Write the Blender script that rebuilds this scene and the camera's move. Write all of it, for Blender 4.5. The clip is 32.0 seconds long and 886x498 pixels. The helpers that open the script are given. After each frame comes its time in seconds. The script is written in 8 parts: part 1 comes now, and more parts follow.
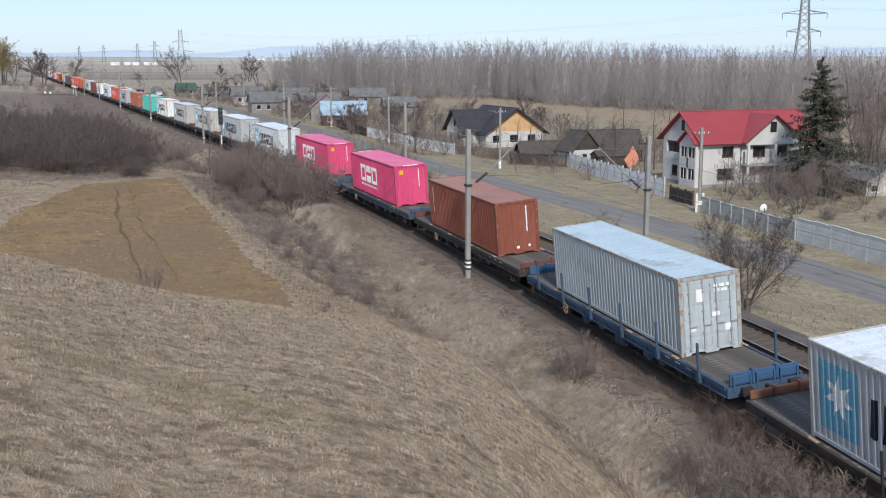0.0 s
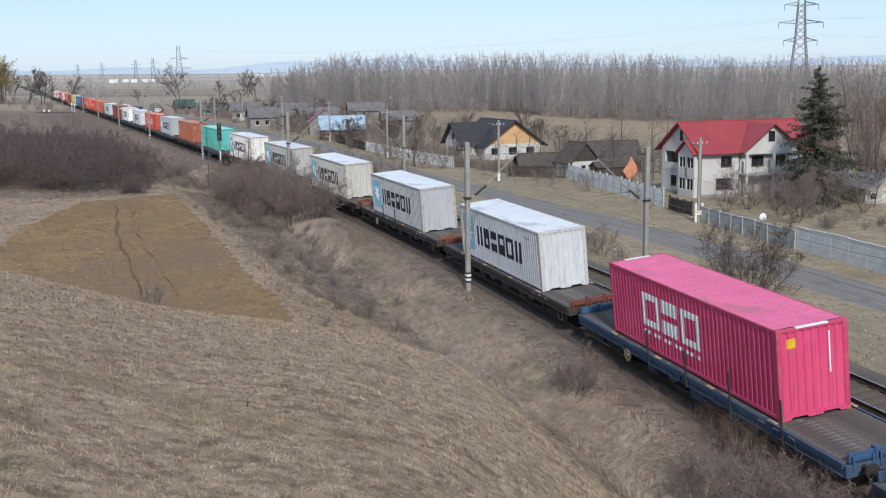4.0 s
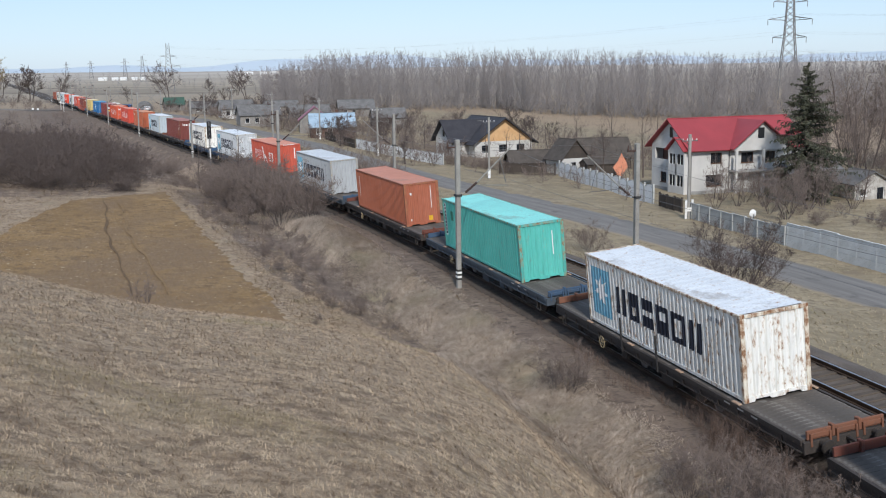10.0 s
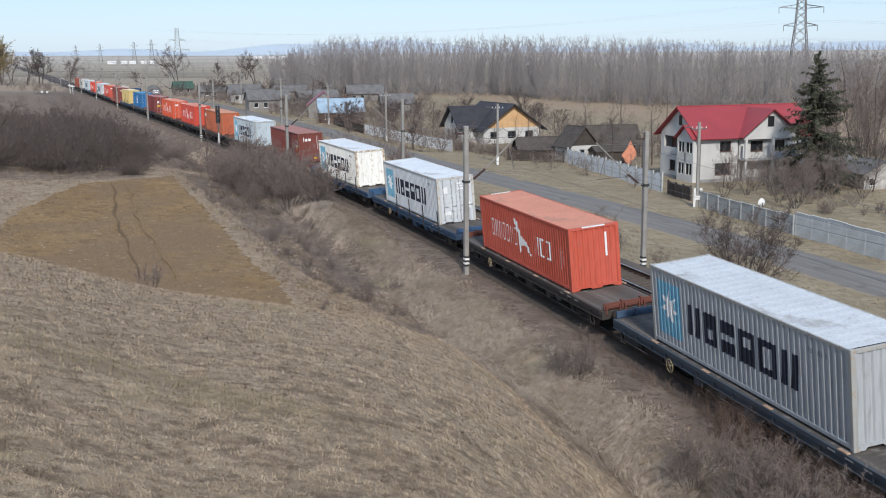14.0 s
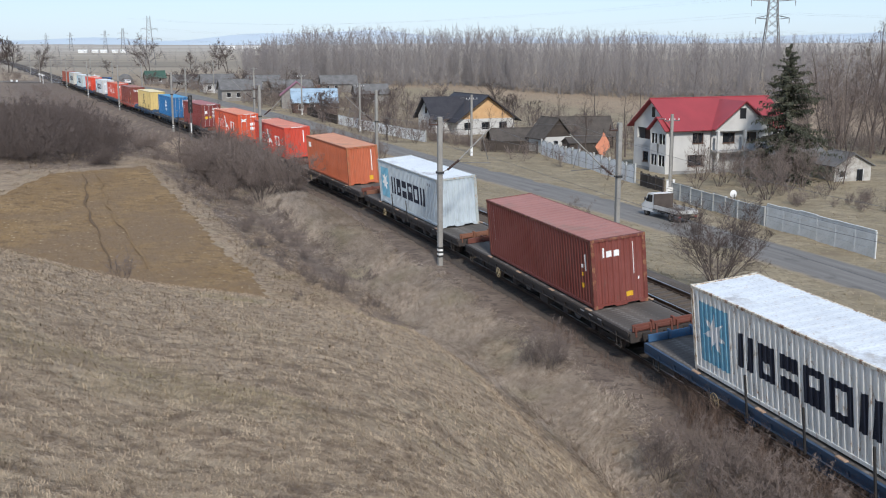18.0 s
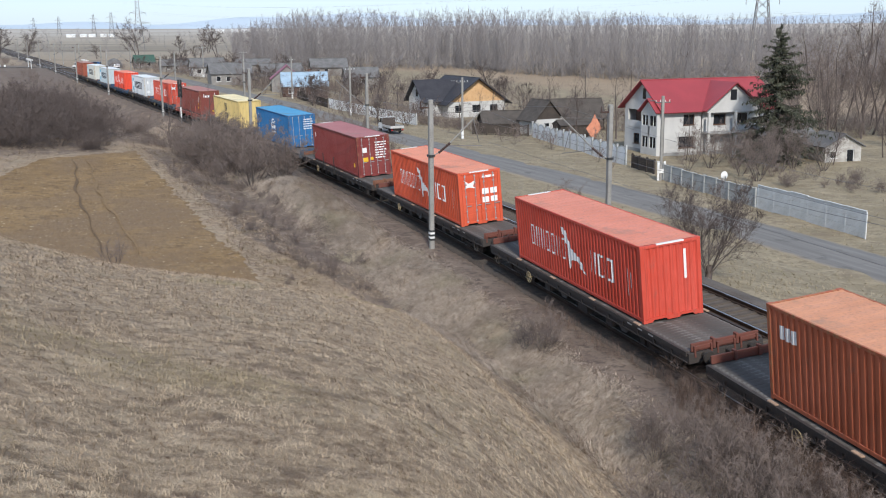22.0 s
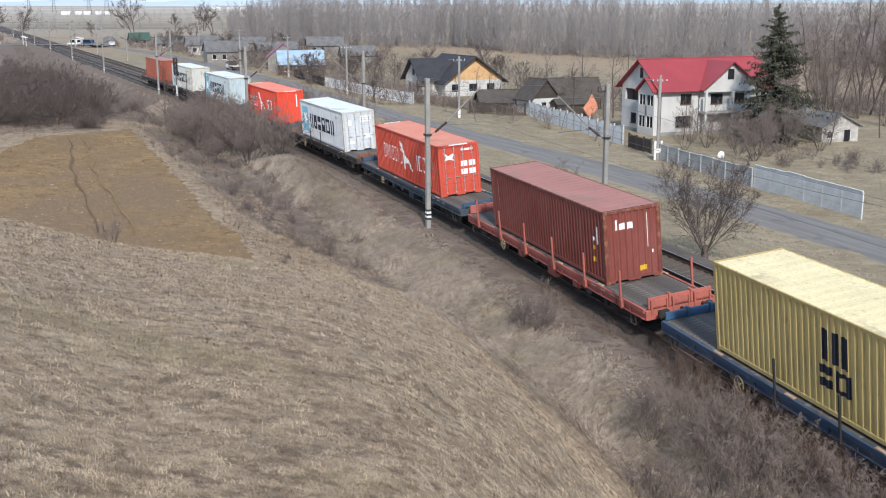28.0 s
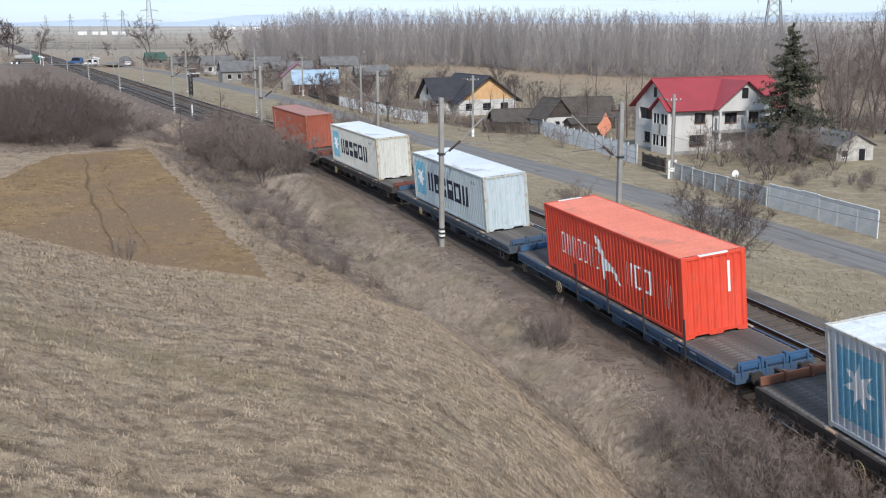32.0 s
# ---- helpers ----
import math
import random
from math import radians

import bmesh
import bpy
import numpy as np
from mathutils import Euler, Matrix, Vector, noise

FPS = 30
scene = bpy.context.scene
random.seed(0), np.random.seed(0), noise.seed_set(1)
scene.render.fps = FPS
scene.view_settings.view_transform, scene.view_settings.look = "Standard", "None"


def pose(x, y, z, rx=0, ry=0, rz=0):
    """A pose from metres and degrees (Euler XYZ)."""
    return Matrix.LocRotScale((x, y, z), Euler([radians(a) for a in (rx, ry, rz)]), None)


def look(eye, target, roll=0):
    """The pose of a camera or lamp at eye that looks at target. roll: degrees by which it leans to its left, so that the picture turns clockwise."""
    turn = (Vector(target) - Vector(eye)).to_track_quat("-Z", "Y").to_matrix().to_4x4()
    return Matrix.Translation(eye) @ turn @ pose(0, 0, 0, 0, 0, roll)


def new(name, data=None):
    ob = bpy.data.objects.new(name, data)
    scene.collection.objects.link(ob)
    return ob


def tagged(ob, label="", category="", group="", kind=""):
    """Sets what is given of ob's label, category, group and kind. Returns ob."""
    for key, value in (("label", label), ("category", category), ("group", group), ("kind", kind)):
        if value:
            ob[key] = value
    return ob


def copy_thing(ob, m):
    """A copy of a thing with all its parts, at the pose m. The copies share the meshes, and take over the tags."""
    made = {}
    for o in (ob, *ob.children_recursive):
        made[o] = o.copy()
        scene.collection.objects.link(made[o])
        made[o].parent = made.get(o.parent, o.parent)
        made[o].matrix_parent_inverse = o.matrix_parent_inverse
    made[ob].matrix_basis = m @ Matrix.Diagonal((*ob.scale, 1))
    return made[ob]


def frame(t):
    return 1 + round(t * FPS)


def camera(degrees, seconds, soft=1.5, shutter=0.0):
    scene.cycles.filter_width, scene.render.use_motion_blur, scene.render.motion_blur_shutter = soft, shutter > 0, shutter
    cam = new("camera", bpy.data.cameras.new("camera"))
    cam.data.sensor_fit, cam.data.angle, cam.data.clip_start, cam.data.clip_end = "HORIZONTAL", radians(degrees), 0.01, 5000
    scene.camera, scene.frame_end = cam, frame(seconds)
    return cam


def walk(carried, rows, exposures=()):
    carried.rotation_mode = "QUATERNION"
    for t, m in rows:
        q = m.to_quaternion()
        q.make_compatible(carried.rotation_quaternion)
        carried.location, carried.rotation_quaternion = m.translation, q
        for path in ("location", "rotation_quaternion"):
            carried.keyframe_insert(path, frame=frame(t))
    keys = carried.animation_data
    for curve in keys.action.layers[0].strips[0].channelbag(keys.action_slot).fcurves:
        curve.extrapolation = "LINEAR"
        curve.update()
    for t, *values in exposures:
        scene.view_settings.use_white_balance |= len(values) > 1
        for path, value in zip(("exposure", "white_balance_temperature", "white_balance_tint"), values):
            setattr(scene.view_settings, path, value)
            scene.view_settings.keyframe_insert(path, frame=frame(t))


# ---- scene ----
import collections
import functools
import itertools

EYE = Vector((0, 0, 11.70))
# seconds, yaw, pitch, roll of the held camera, in degrees
VIEW = (
    (0, 0.00, -10.21, -0.07), (0.5, 0.28, -10.21, -0.22), (1, 0.45, -10.37, -0.43), (1.5, 0.76, -10.30, -0.80), (2, 0.69, -10.08, -0.68),
    (2.5, 0.42, -9.76, -0.88), (3, 0.38, -9.57, -0.73), (3.5, 0.21, -9.50, -0.74), (5.5, -0.59, -9.62, -0.90), (6, -0.54, -9.64, -1.14),
    (6.5, -0.54, -9.59, -0.92), (7, -0.44, -9.48, -0.85), (7.5, -0.42, -9.57, -0.79), (8, -0.44, -9.69, -0.82), (8.5, -0.45, -9.78, -0.95),
    (9, -0.45, -9.85, -1.05), (9.5, -0.51, -9.80, -0.97), (10, -0.51, -9.66, -0.88), (10.5, -0.54, -9.74, -0.80), (11, -0.25, -9.65, -0.65),
    (11.5, -0.01, -9.65, -0.43), (12, 0.17, -9.79, -0.36), (12.5, 0.25, -10.04, -0.29), (13, 0.19, -10.39, 0.00), (13.5, 0.17, -10.35, -0.38),
    (15.5, -0.87, -11.08, 0.07), (16, -0.96, -11.37, 0.15), (16.5, -1.12, -11.37, -0.07), (17, -1.05, -11.25, -0.03), (17.5, -1.42, -11.10, -0.12),
    (18, -1.51, -10.88, -0.14), (18.5, -1.58, -10.68, -0.37), (19, -1.57, -10.57, -0.32), (19.5, -1.46, -10.65, -0.11), (20, -1.65, -10.90, -0.00),
    (20.5, -1.92, -11.27, -0.22), (21, -1.85, -11.71, -0.26), (21.5, -1.84, -11.79, -0.55), (22, -1.96, -11.78, -0.43), (22.5, -1.97, -11.69, -0.42),
    (23, -2.05, -11.62, -0.50), (23.5, -2.14, -11.64, -0.52), (24, -2.24, -11.83, -0.58), (24.5, -2.29, -11.86, -0.44), (25, -2.28, -11.94, -0.25),
    (25.5, -2.31, -12.20, -0.31), (27.5, -2.17, -12.96, -0.43), (28, -2.15, -12.89, -0.27), (28.5, -1.87, -12.66, -0.31), (29, -1.39, -12.43, -0.38),
    (29.5, -1.05, -12.40, -0.18), (30, -0.90, -12.43, 0.08), (30.5, -0.97, -12.32, 0.05), (31, -1.12, -12.06, -0.21), (31.5, -1.19, -11.91, -0.17),
    (32, -1.41, -11.88, -0.36),
)


def aim(yaw, pitch, roll):
    y, p = radians(yaw), radians(pitch)
    way = Vector((-math.sin(y) * math.cos(p), math.cos(y) * math.cos(p), math.sin(p)))
    return look(EYE, EYE + way * 10, roll)


cam = camera(44.89, 32.0, soft=1.1)
walk(cam, [(t, aim(y, p, r)) for t, y, p, r in VIEW],
     exposures=[(0, 0.60), (3, 0.56), (7, 0.50), (12, 0.53), (17, 0.57), (20, 0.63), (22, 0.69), (25, 0.79), (29, 0.88), (31, 0.76), (32, 0.74)])

# ---- daylight: a hazy sun behind the camera ----
SUN_FROM = Vector((0.07, -0.80, 0.60)).normalized()
world = bpy.data.worlds.new("sky")
scene.world = world
world.use_nodes = True
wn, wl = world.node_tree.nodes, world.node_tree.links
sky = wn.new("ShaderNodeTexSky")
sky.sky_type, sky.sun_disc = "NISHITA", False
sky.sun_elevation = math.asin(SUN_FROM.z)
sky.sun_rotation = math.atan2(SUN_FROM.x, SUN_FROM.y)
sky.air_density, sky.dust_density, sky.ozone_density = 0.8, 0.4, 3.0
# thin haze over the whole sky evens it out to a pale blue
haze = wn.new("ShaderNodeMix")
haze.data_type = "RGBA"
haze.inputs[0].default_value = 0.62
haze.inputs[7].default_value = (3.25, 4.25, 5.85, 1)
wl.new(sky.outputs[0], haze.inputs[6])
wl.new(haze.outputs[2], wn["Background"].inputs[0])
wn["Background"].inputs[1].default_value = 0.107
sun = new("sun", bpy.data.lights.new("sun", "SUN"))
sun.data.energy, sun.data.angle, sun.data.color = 2.6, radians(5), (1.0, 0.965, 0.925)
sun.matrix_world = look(SUN_FROM * 50, (0, 0, 0))

# ---- the line of the railway ----
# plan of the running line: s grows away from the camera; curvature runs out to a straight
TRACK_X, TRACK_Y = 11.843, 29.411
CURVE_MAX, CURVE_FROM, CURVE_TO, CANT_MAX = 0.00363, -82.6, 136.5, 0.175
GAUGE, TRACK_GAP = 1.435, 4.45
S_MIN, S_MAX = -700, 1500
SS = np.arange(S_MIN, S_MAX + 1, 1.0)
_k = np.interp(SS, (-170, CURVE_FROM, CURVE_TO), (0, CURVE_MAX, 0))
_h = np.concatenate(([0], np.cumsum((_k[1:] + _k[:-1]) / 2)))
_h = _h - _h[-S_MIN] + 0.2402
_x = np.concatenate(([0], np.cumsum(-(np.sin(_h[1:]) + np.sin(_h[:-1])) / 2)))
_y = np.concatenate(([0], np.cumsum((np.cos(_h[1:]) + np.cos(_h[:-1])) / 2)))
LINE_X, LINE_Y, LINE_H = _x - _x[-S_MIN] + TRACK_X, _y - _y[-S_MIN] + TRACK_Y, _h


def on_line(s, u=0.0):
    """Place and heading at s along the line, u to its right."""
    h = np.interp(s, SS, LINE_H)
    return np.interp(s, SS, LINE_X) + u * np.cos(h), np.interp(s, SS, LINE_Y) + u * np.sin(h), h


def cant(s):
    return np.interp(s, (-170, CURVE_FROM, CURVE_TO), (0, CANT_MAX, 0))


def line_pose(s, u=0.0, z=0.0, lean=1.0):
    x, y, h = on_line(s, u)
    c = float(cant(s)) * lean
    m = Matrix.Translation((x, y, z)) @ Matrix.Rotation(float(h), 4, "Z") @ Matrix.Rotation(-c, 4, "Y")
    return m


def line_coords(x, y):
    """s and u of places, by the nearest point of the line."""
    x, y = np.atleast_1d(x).astype(float), np.atleast_1d(y).astype(float)
    s, u = np.empty_like(x), np.empty_like(x)
    cx, cy, ch, cs = LINE_X[::4], LINE_Y[::4], LINE_H[::4], SS[::4]
    for i in range(0, len(x), 4000):
        a, b = x[i:i + 4000, None], y[i:i + 4000, None]
        j = np.argmin((a - cx) ** 2 + (b - cy) ** 2, 1)
        dx, dy = x[i:i + 4000] - cx[j], y[i:i + 4000] - cy[j]
        along = -np.sin(ch[j]) * dx + np.cos(ch[j]) * dy
        s[i:i + 4000] = cs[j] + along
        px, py, ph = on_line(s[i:i + 4000])
        u[i:i + 4000] = (x[i:i + 4000] - px) * np.cos(ph) + (y[i:i + 4000] - py) * np.sin(ph)
    return s, u


def step(a, b, v):
    w = np.clip((v - a) / (b - a), 0, 1)
    return w * w * (3 - 2 * w)


def waves(x, y, size, seed):
    """Smooth uneven ground, about -1 to 1."""
    r = np.random.RandomState(seed)
    v = 0
    for k in range(9):
        a, q, p = r.uniform(0, 6.28), r.uniform(0.6, 2.2) / size, r.uniform(0, 6.28)
        v = v + np.sin((x * np.cos(a) + y * np.sin(a)) * q * 3 + p)
    return v / 4


def patches(x, y, size, seed):
    """Uneven patches with no direction of their own, about -1 to 1."""
    v, amp = 0, 0.62
    for o in range(3):
        g = np.random.RandomState(seed + o).uniform(-1, 1, (257, 257))
        a, b = np.mod(np.asarray(x) / size, 256), np.mod(np.asarray(y) / size, 256)
        i, j = a.astype(int), b.astype(int)
        p, q = a - i, b - j
        p, q = p * p * (3 - 2 * p), q * q * (3 - 2 * q)
        v = v + amp * ((g[i, j] * (1 - p) + g[i + 1, j] * p) * (1 - q) + (g[i, j + 1] * (1 - p) + g[i + 1, j + 1] * p) * q)
        size, amp = size * 0.5, amp * 0.6
    return v


def ground(x, y):
    """Height of the ground at places in the plan."""
    x, y = np.atleast_1d(x).astype(float), np.atleast_1d(y).astype(float)
    s, u = line_coords(x, y)
    left = np.interp(u, (-400, -150, -60, -25, -12, -6.6, -3.9, -2.6, -1.8, -1.5), (6, 3, 1.2, 0.2, -0.25, -1.3, -0.22, -0.12, -0.20, -0.62))
    right = np.interp(u, (7.3, 8.6, 22, 31, 36, 60, 160, 500), (-0.62, -0.9, -3.5, -3.5, -4.0, -4.4, -4.6, -4.6))
    fade = 1 - 0.8 * step(120, 330, s)
    z = np.where(u < -1.5, left * np.where(u > -12, fade, 1), np.where(u > 7.3, -0.62 + (right + 0.62) * fade, -0.62))
    # hump of pale grass beside the line
    z = z + 1.7 * np.exp(-((s - 50) / 9) ** 2 - ((u + 5.6) / 1.5) ** 2)
    r = np.hypot(x, y)
    az = np.degrees(np.arctan2(-x, y))
    a = sum(np.interp(az + o, (-180, -60, -32, -22, -15, -9.5, -6, -3, 0, 3, 6.4, 10, 14.5, 18, 22.4, 40, 70, 180), (0, 0.60, 0.60, 0.490, 0.350, 0.240, 0.184, 0.148, 0.121, 0.103, 0.089, 0.078, 0.066, 0.046, 0.017, -0.04, 0.0, 0.0)) for o in (-2, -1, 0, 1, 2)) / 5
    b = np.interp(np.abs(az), (0, 45, 75, 180), (0.0021, 0.0021, 0.0, 0.0))
    hill = 8.9 - a * r - b * r * r + waves(x, y, 9.0, 3) * 0.07 * step(4, 16, r) + patches(x, y, 0.7, 4) * 0.035
    hill = np.maximum(hill, -6)
    slope = np.where(u < -5.6, 0.35 * (-5.6 - u) + 0.10 * (-5.6 - u) ** 2, (-5.6 - u) * 0.8) - 1.0
    soft = np.clip(0.5 + 0.5 * (hill - slope) / 1.1, 0, 1)
    hill = hill * (1 - soft) + slope * soft - 1.1 * soft * (1 - soft) * 0.5
    k = 0.9
    d = np.clip(0.5 + 0.5 * (hill - z) / k, 0, 1)
    lifted = z * (1 - d) + hill * d + k * d * (1 - d) * 0.5
    z = np.where(u < -4.0, np.where(hill < -5, z, lifted), z)
    rough = waves(x, y, 5.0, 7) * 0.05 * step(3.2, 6, -u) + waves(x, y, 6.0, 8) * 0.08 * step(8, 12, u)
    # beyond the valley the plain lies flat and rises to low hills
    far = step(900, 4200, r)
    return z * (1 - step(700, 1400, r)) + (z * 0.3 - 0.5) * step(700, 1400, r) + rough + far * 12 * (0.6 + 0.4 * waves(x, y, 900.0, 5))


def ground_at(x, y):
    return float(ground(x, y)[0])

# ---- mesh and material helpers ----
class Shape:
    """Gathers vertices and faces for one mesh."""

    def __init__(self):
        self.v, self.f = [], []

    def add(self, verts, faces):
        n = len(self.v)
        self.v += [tuple(p) for p in verts]
        self.f += [tuple(n + i for i in q) for q in faces]
        return self

    def box(self, x0, x1, y0, y1, z0, z1, c=0.0, m=None):
        if c <= 0:
            vs = [(x, y, z) for z in (z0, z1) for y in (y0, y1) for x in (x0, x1)]
            fs = [(0, 2, 3, 1), (4, 5, 7, 6), (0, 1, 5, 4), (2, 6, 7, 3), (0, 4, 6, 2), (1, 3, 7, 5)]
        else:
            vs, at = [], {}
            for i, j, k in itertools.product((0, 1), repeat=3):
                p = ((x0, x1)[i], (y0, y1)[j], (z0, z1)[k])
                sg = (1 - 2 * i, 1 - 2 * j, 1 - 2 * k)
                for a in range(3):
                    q = [p[b] + (0 if b == a else sg[b] * c) for b in range(3)]
                    at[i, j, k, a] = len(vs)
                    vs.append(q)
            fs = []
            for a in range(3):
                b, d = (a + 1) % 3, (a + 2) % 3
                for e in (0, 1):
                    ring = []
                    for g, h in ((0, 0), (1, 0), (1, 1), (0, 1)):
                        idx = [0, 0, 0]
                        idx[a], idx[b], idx[d] = e, g, h
                        ring.append(at[idx[0], idx[1], idx[2], a])
                    fs.append(ring if e else ring[::-1])
                for g, h in itertools.product((0, 1), repeat=2):
                    lo, hi = [0, 0, 0], [0, 0, 0]
                    lo[b], lo[d], hi[b], hi[d] = g, h, g, h
                    hi[a] = 1
                    q = (at[(*lo, b)], at[(*hi, b)], at[(*hi, d)], at[(*lo, d)])
                    fs.append(q if g != h else q[::-1])
            for i, j, k in itertools.product((0, 1), repeat=3):
                q = tuple(at[i, j, k, a] for a in range(3))
                fs.append(q if (i + j + k) % 2 else q[::-1])
        if m is not None:
            vs = [m @ Vector(p) for p in vs]
        return self.add(vs, fs)

    def tube(self, p0, p1, r0, r1=None, n=6, caps=True):
        p0, p1 = Vector(p0), Vector(p1)
        r1 = r0 if r1 is None else r1
        d = (p1 - p0).normalized()
        a = d.orthogonal().normalized()
        b = d.cross(a)
        vs = []
        for p, r in ((p0, r0), (p1, r1)):
            for i in range(n):
                t = 2 * math.pi * i / n
                vs.append(p + a * (r * math.cos(t)) + b * (r * math.sin(t)))
        fs = [(i, (i + 1) % n, n + (i + 1) % n, n + i) for i in range(n)]
        if caps:
            fs += [tuple(range(n))[::-1], tuple(range(n, 2 * n))]
        return self.add(vs, fs)

    def ring(self, c, axis, r, thick, n=18, k=6):
        axis = Vector(axis).normalized()
        a = axis.orthogonal().normalized()
        b = axis.cross(a)
        c = Vector(c)
        vs, fs = [], []
        for i in range(n):
            t = 2 * math.pi * i / n
            o = a * math.cos(t) + b * math.sin(t)
            for j in range(k):
                w = 2 * math.pi * j / k
                vs.append(c + o * (r + thick * math.cos(w)) + axis * (thick * math.sin(w)))
        for i in range(n):
            for j in range(k):
                fs.append((i * k + j, (i + 1) % n * k + j, (i + 1) % n * k + (j + 1) % k, i * k + (j + 1) % k))
        return self.add(vs, fs)

    def prism(self, poly, place, depth):
        """A flat outline pushed through: place maps (a, b, depth) to a point."""
        n = len(poly)
        vs = [place(a, b, 0) for a, b in poly] + [place(a, b, depth) for a, b in poly]
        fs = [tuple(range(n)), tuple(range(n, 2 * n))[::-1]] + [(i, n + i, n + (i + 1) % n, (i + 1) % n) for i in range(n)]
        return self.add(vs, fs)

    def weld(self):
        """Joins vertices that lie together and drops faces shut in between."""
        index, where, verts = {}, [], []
        for p in self.v:
            key = tuple(round(c, 4) for c in p)
            if key not in index:
                index[key] = len(verts)
                verts.append(p)
            where.append(index[key])
        faces = [tuple(where[i] for i in q) for q in self.f]
        count = collections.Counter(frozenset(q) for q in faces)
        self.v, self.f = verts, [q for q in faces if count[frozenset(q)] == 1 and len(set(q)) > 2]
        return self

    def mesh(self, name, material, smooth=False):
        me = bpy.data.meshes.new(name)
        me.from_pydata(self.v, [], self.f)
        if material:
            me.materials.append(material)
        if smooth:
            me.polygons.foreach_set("use_smooth", [True] * len(me.polygons))
        return me


def array_mesh(name, verts, quads, material, smooth=True):
    """A large mesh straight from arrays; quads may be an (n, 3) or (n, 4) array."""
    me = bpy.data.meshes.new(name)
    k = quads.shape[1]
    me.vertices.add(len(verts))
    me.vertices.foreach_set("co", np.asarray(verts, np.float32).ravel())
    me.loops.add(quads.size)
    me.loops.foreach_set("vertex_index", quads.astype(np.int32).ravel())
    me.polygons.add(len(quads))
    me.polygons.foreach_set("loop_start", np.arange(0, quads.size, k, dtype=np.int32))
    me.polygons.foreach_set("use_smooth", np.full(len(quads), smooth))
    me.update(calc_edges=True)
    if material:
        me.materials.append(material)
    return me


def part(name, shape, material, parent, label="", smooth=False):
    me = shape if isinstance(shape, bpy.types.Mesh) else shape.mesh(name, material, smooth)
    ob = new(name, me)
    ob.parent = parent
    return tagged(ob, label)


def thing(name, m, label, category, group=""):
    ob = new(name)
    ob.empty_display_size = 0.3
    ob.matrix_world = m
    return tagged(ob, label, category, group)


class Nodes:
    def __init__(self, name):
        self.m = bpy.data.materials.new(name)
        self.m.use_nodes = True
        self.t = self.m.node_tree
        self.b = self.t.nodes["Principled BSDF"]
        self.b.inputs["Specular IOR Level"].default_value = 0.3
        self.coord = None

    def n(self, kind, **kw):
        node = self.t.nodes.new("ShaderNode" + kind)
        for k, v in kw.items():
            node.inputs[k.replace("_", " ")].default_value = v
        return node

    def link(self, a, b):
        self.t.links.new(a, b)

    def place(self, space="Object", scale=(1, 1, 1)):
        if space == "World":
            src = self.n("NewGeometry").outputs["Position"]
        else:
            src = self.n("TexCoord").outputs[space]
        mp = self.n("Mapping")
        mp.inputs["Scale"].default_value = scale
        self.link(src, mp.inputs["Vector"])
        return mp.outputs[0]

    def noise(self, size, detail=4, space="Object", scale=(1, 1, 1), rough=0.55):
        t = self.n("TexNoise", Scale=1.0 / size, Detail=detail, Roughness=rough)
        self.link(self.place(space, scale), t.inputs["Vector"])
        return t.outputs["Fac"]

    def ramp(self, fac, lo, hi):
        r = self.n("MapRange")
        r.inputs["From Min"].default_value, r.inputs["From Max"].default_value = lo, hi
        self.link(fac, r.inputs["Value"])
        return r.outputs["Result"]

    def mix(self, fac, a, b):
        x = self.t.nodes.new("ShaderNodeMix")
        x.data_type = "RGBA"
        if isinstance(fac, (int, float)):
            x.inputs[0].default_value = fac
        else:
            self.link(fac, x.inputs[0])
        for k, v in ((6, a), (7, b)):
            if isinstance(v, tuple):
                x.inputs[k].default_value = (*v[:3], 1)
            else:
                self.link(v, x.inputs[k])
        return x.outputs[2]

    def done(self, color, rough=0.8, metal=0.0, bump=None, strength=0.3, dist=0.02):
        if isinstance(color, tuple):
            self.b.inputs["Base Color"].default_value = (*color[:3], 1)
        else:
            self.link(color, self.b.inputs["Base Color"])
        self.b.inputs["Roughness"].default_value, self.b.inputs["Metallic"].default_value = rough, metal
        if bump is not None:
            u = self.n("Bump", Strength=strength, Distance=dist)
            self.link(bump, u.inputs["Height"])
            self.link(u.outputs[0], self.b.inputs["Normal"])
        return self.m


def plain(name, c1, c2, rough=0.8, metal=0.0, big=0.8, small=0.06, strength=0.3, dist=0.01, scale=(1, 1, 1), c3=None):
    """Two tones by a coarse noise, a third by a fine one, and a fine relief."""
    k = Nodes(name)
    fine = k.noise(small, 3, scale=scale)
    col = k.mix(k.ramp(k.noise(big, 4, scale=scale), 0.35, 0.65), c1, c2)
    col = k.mix(k.ramp(fine, 0.55, 0.8), col, c3 or tuple(x * 0.6 for x in c2))
    return k.done(col, rough, metal, fine, strength, dist)


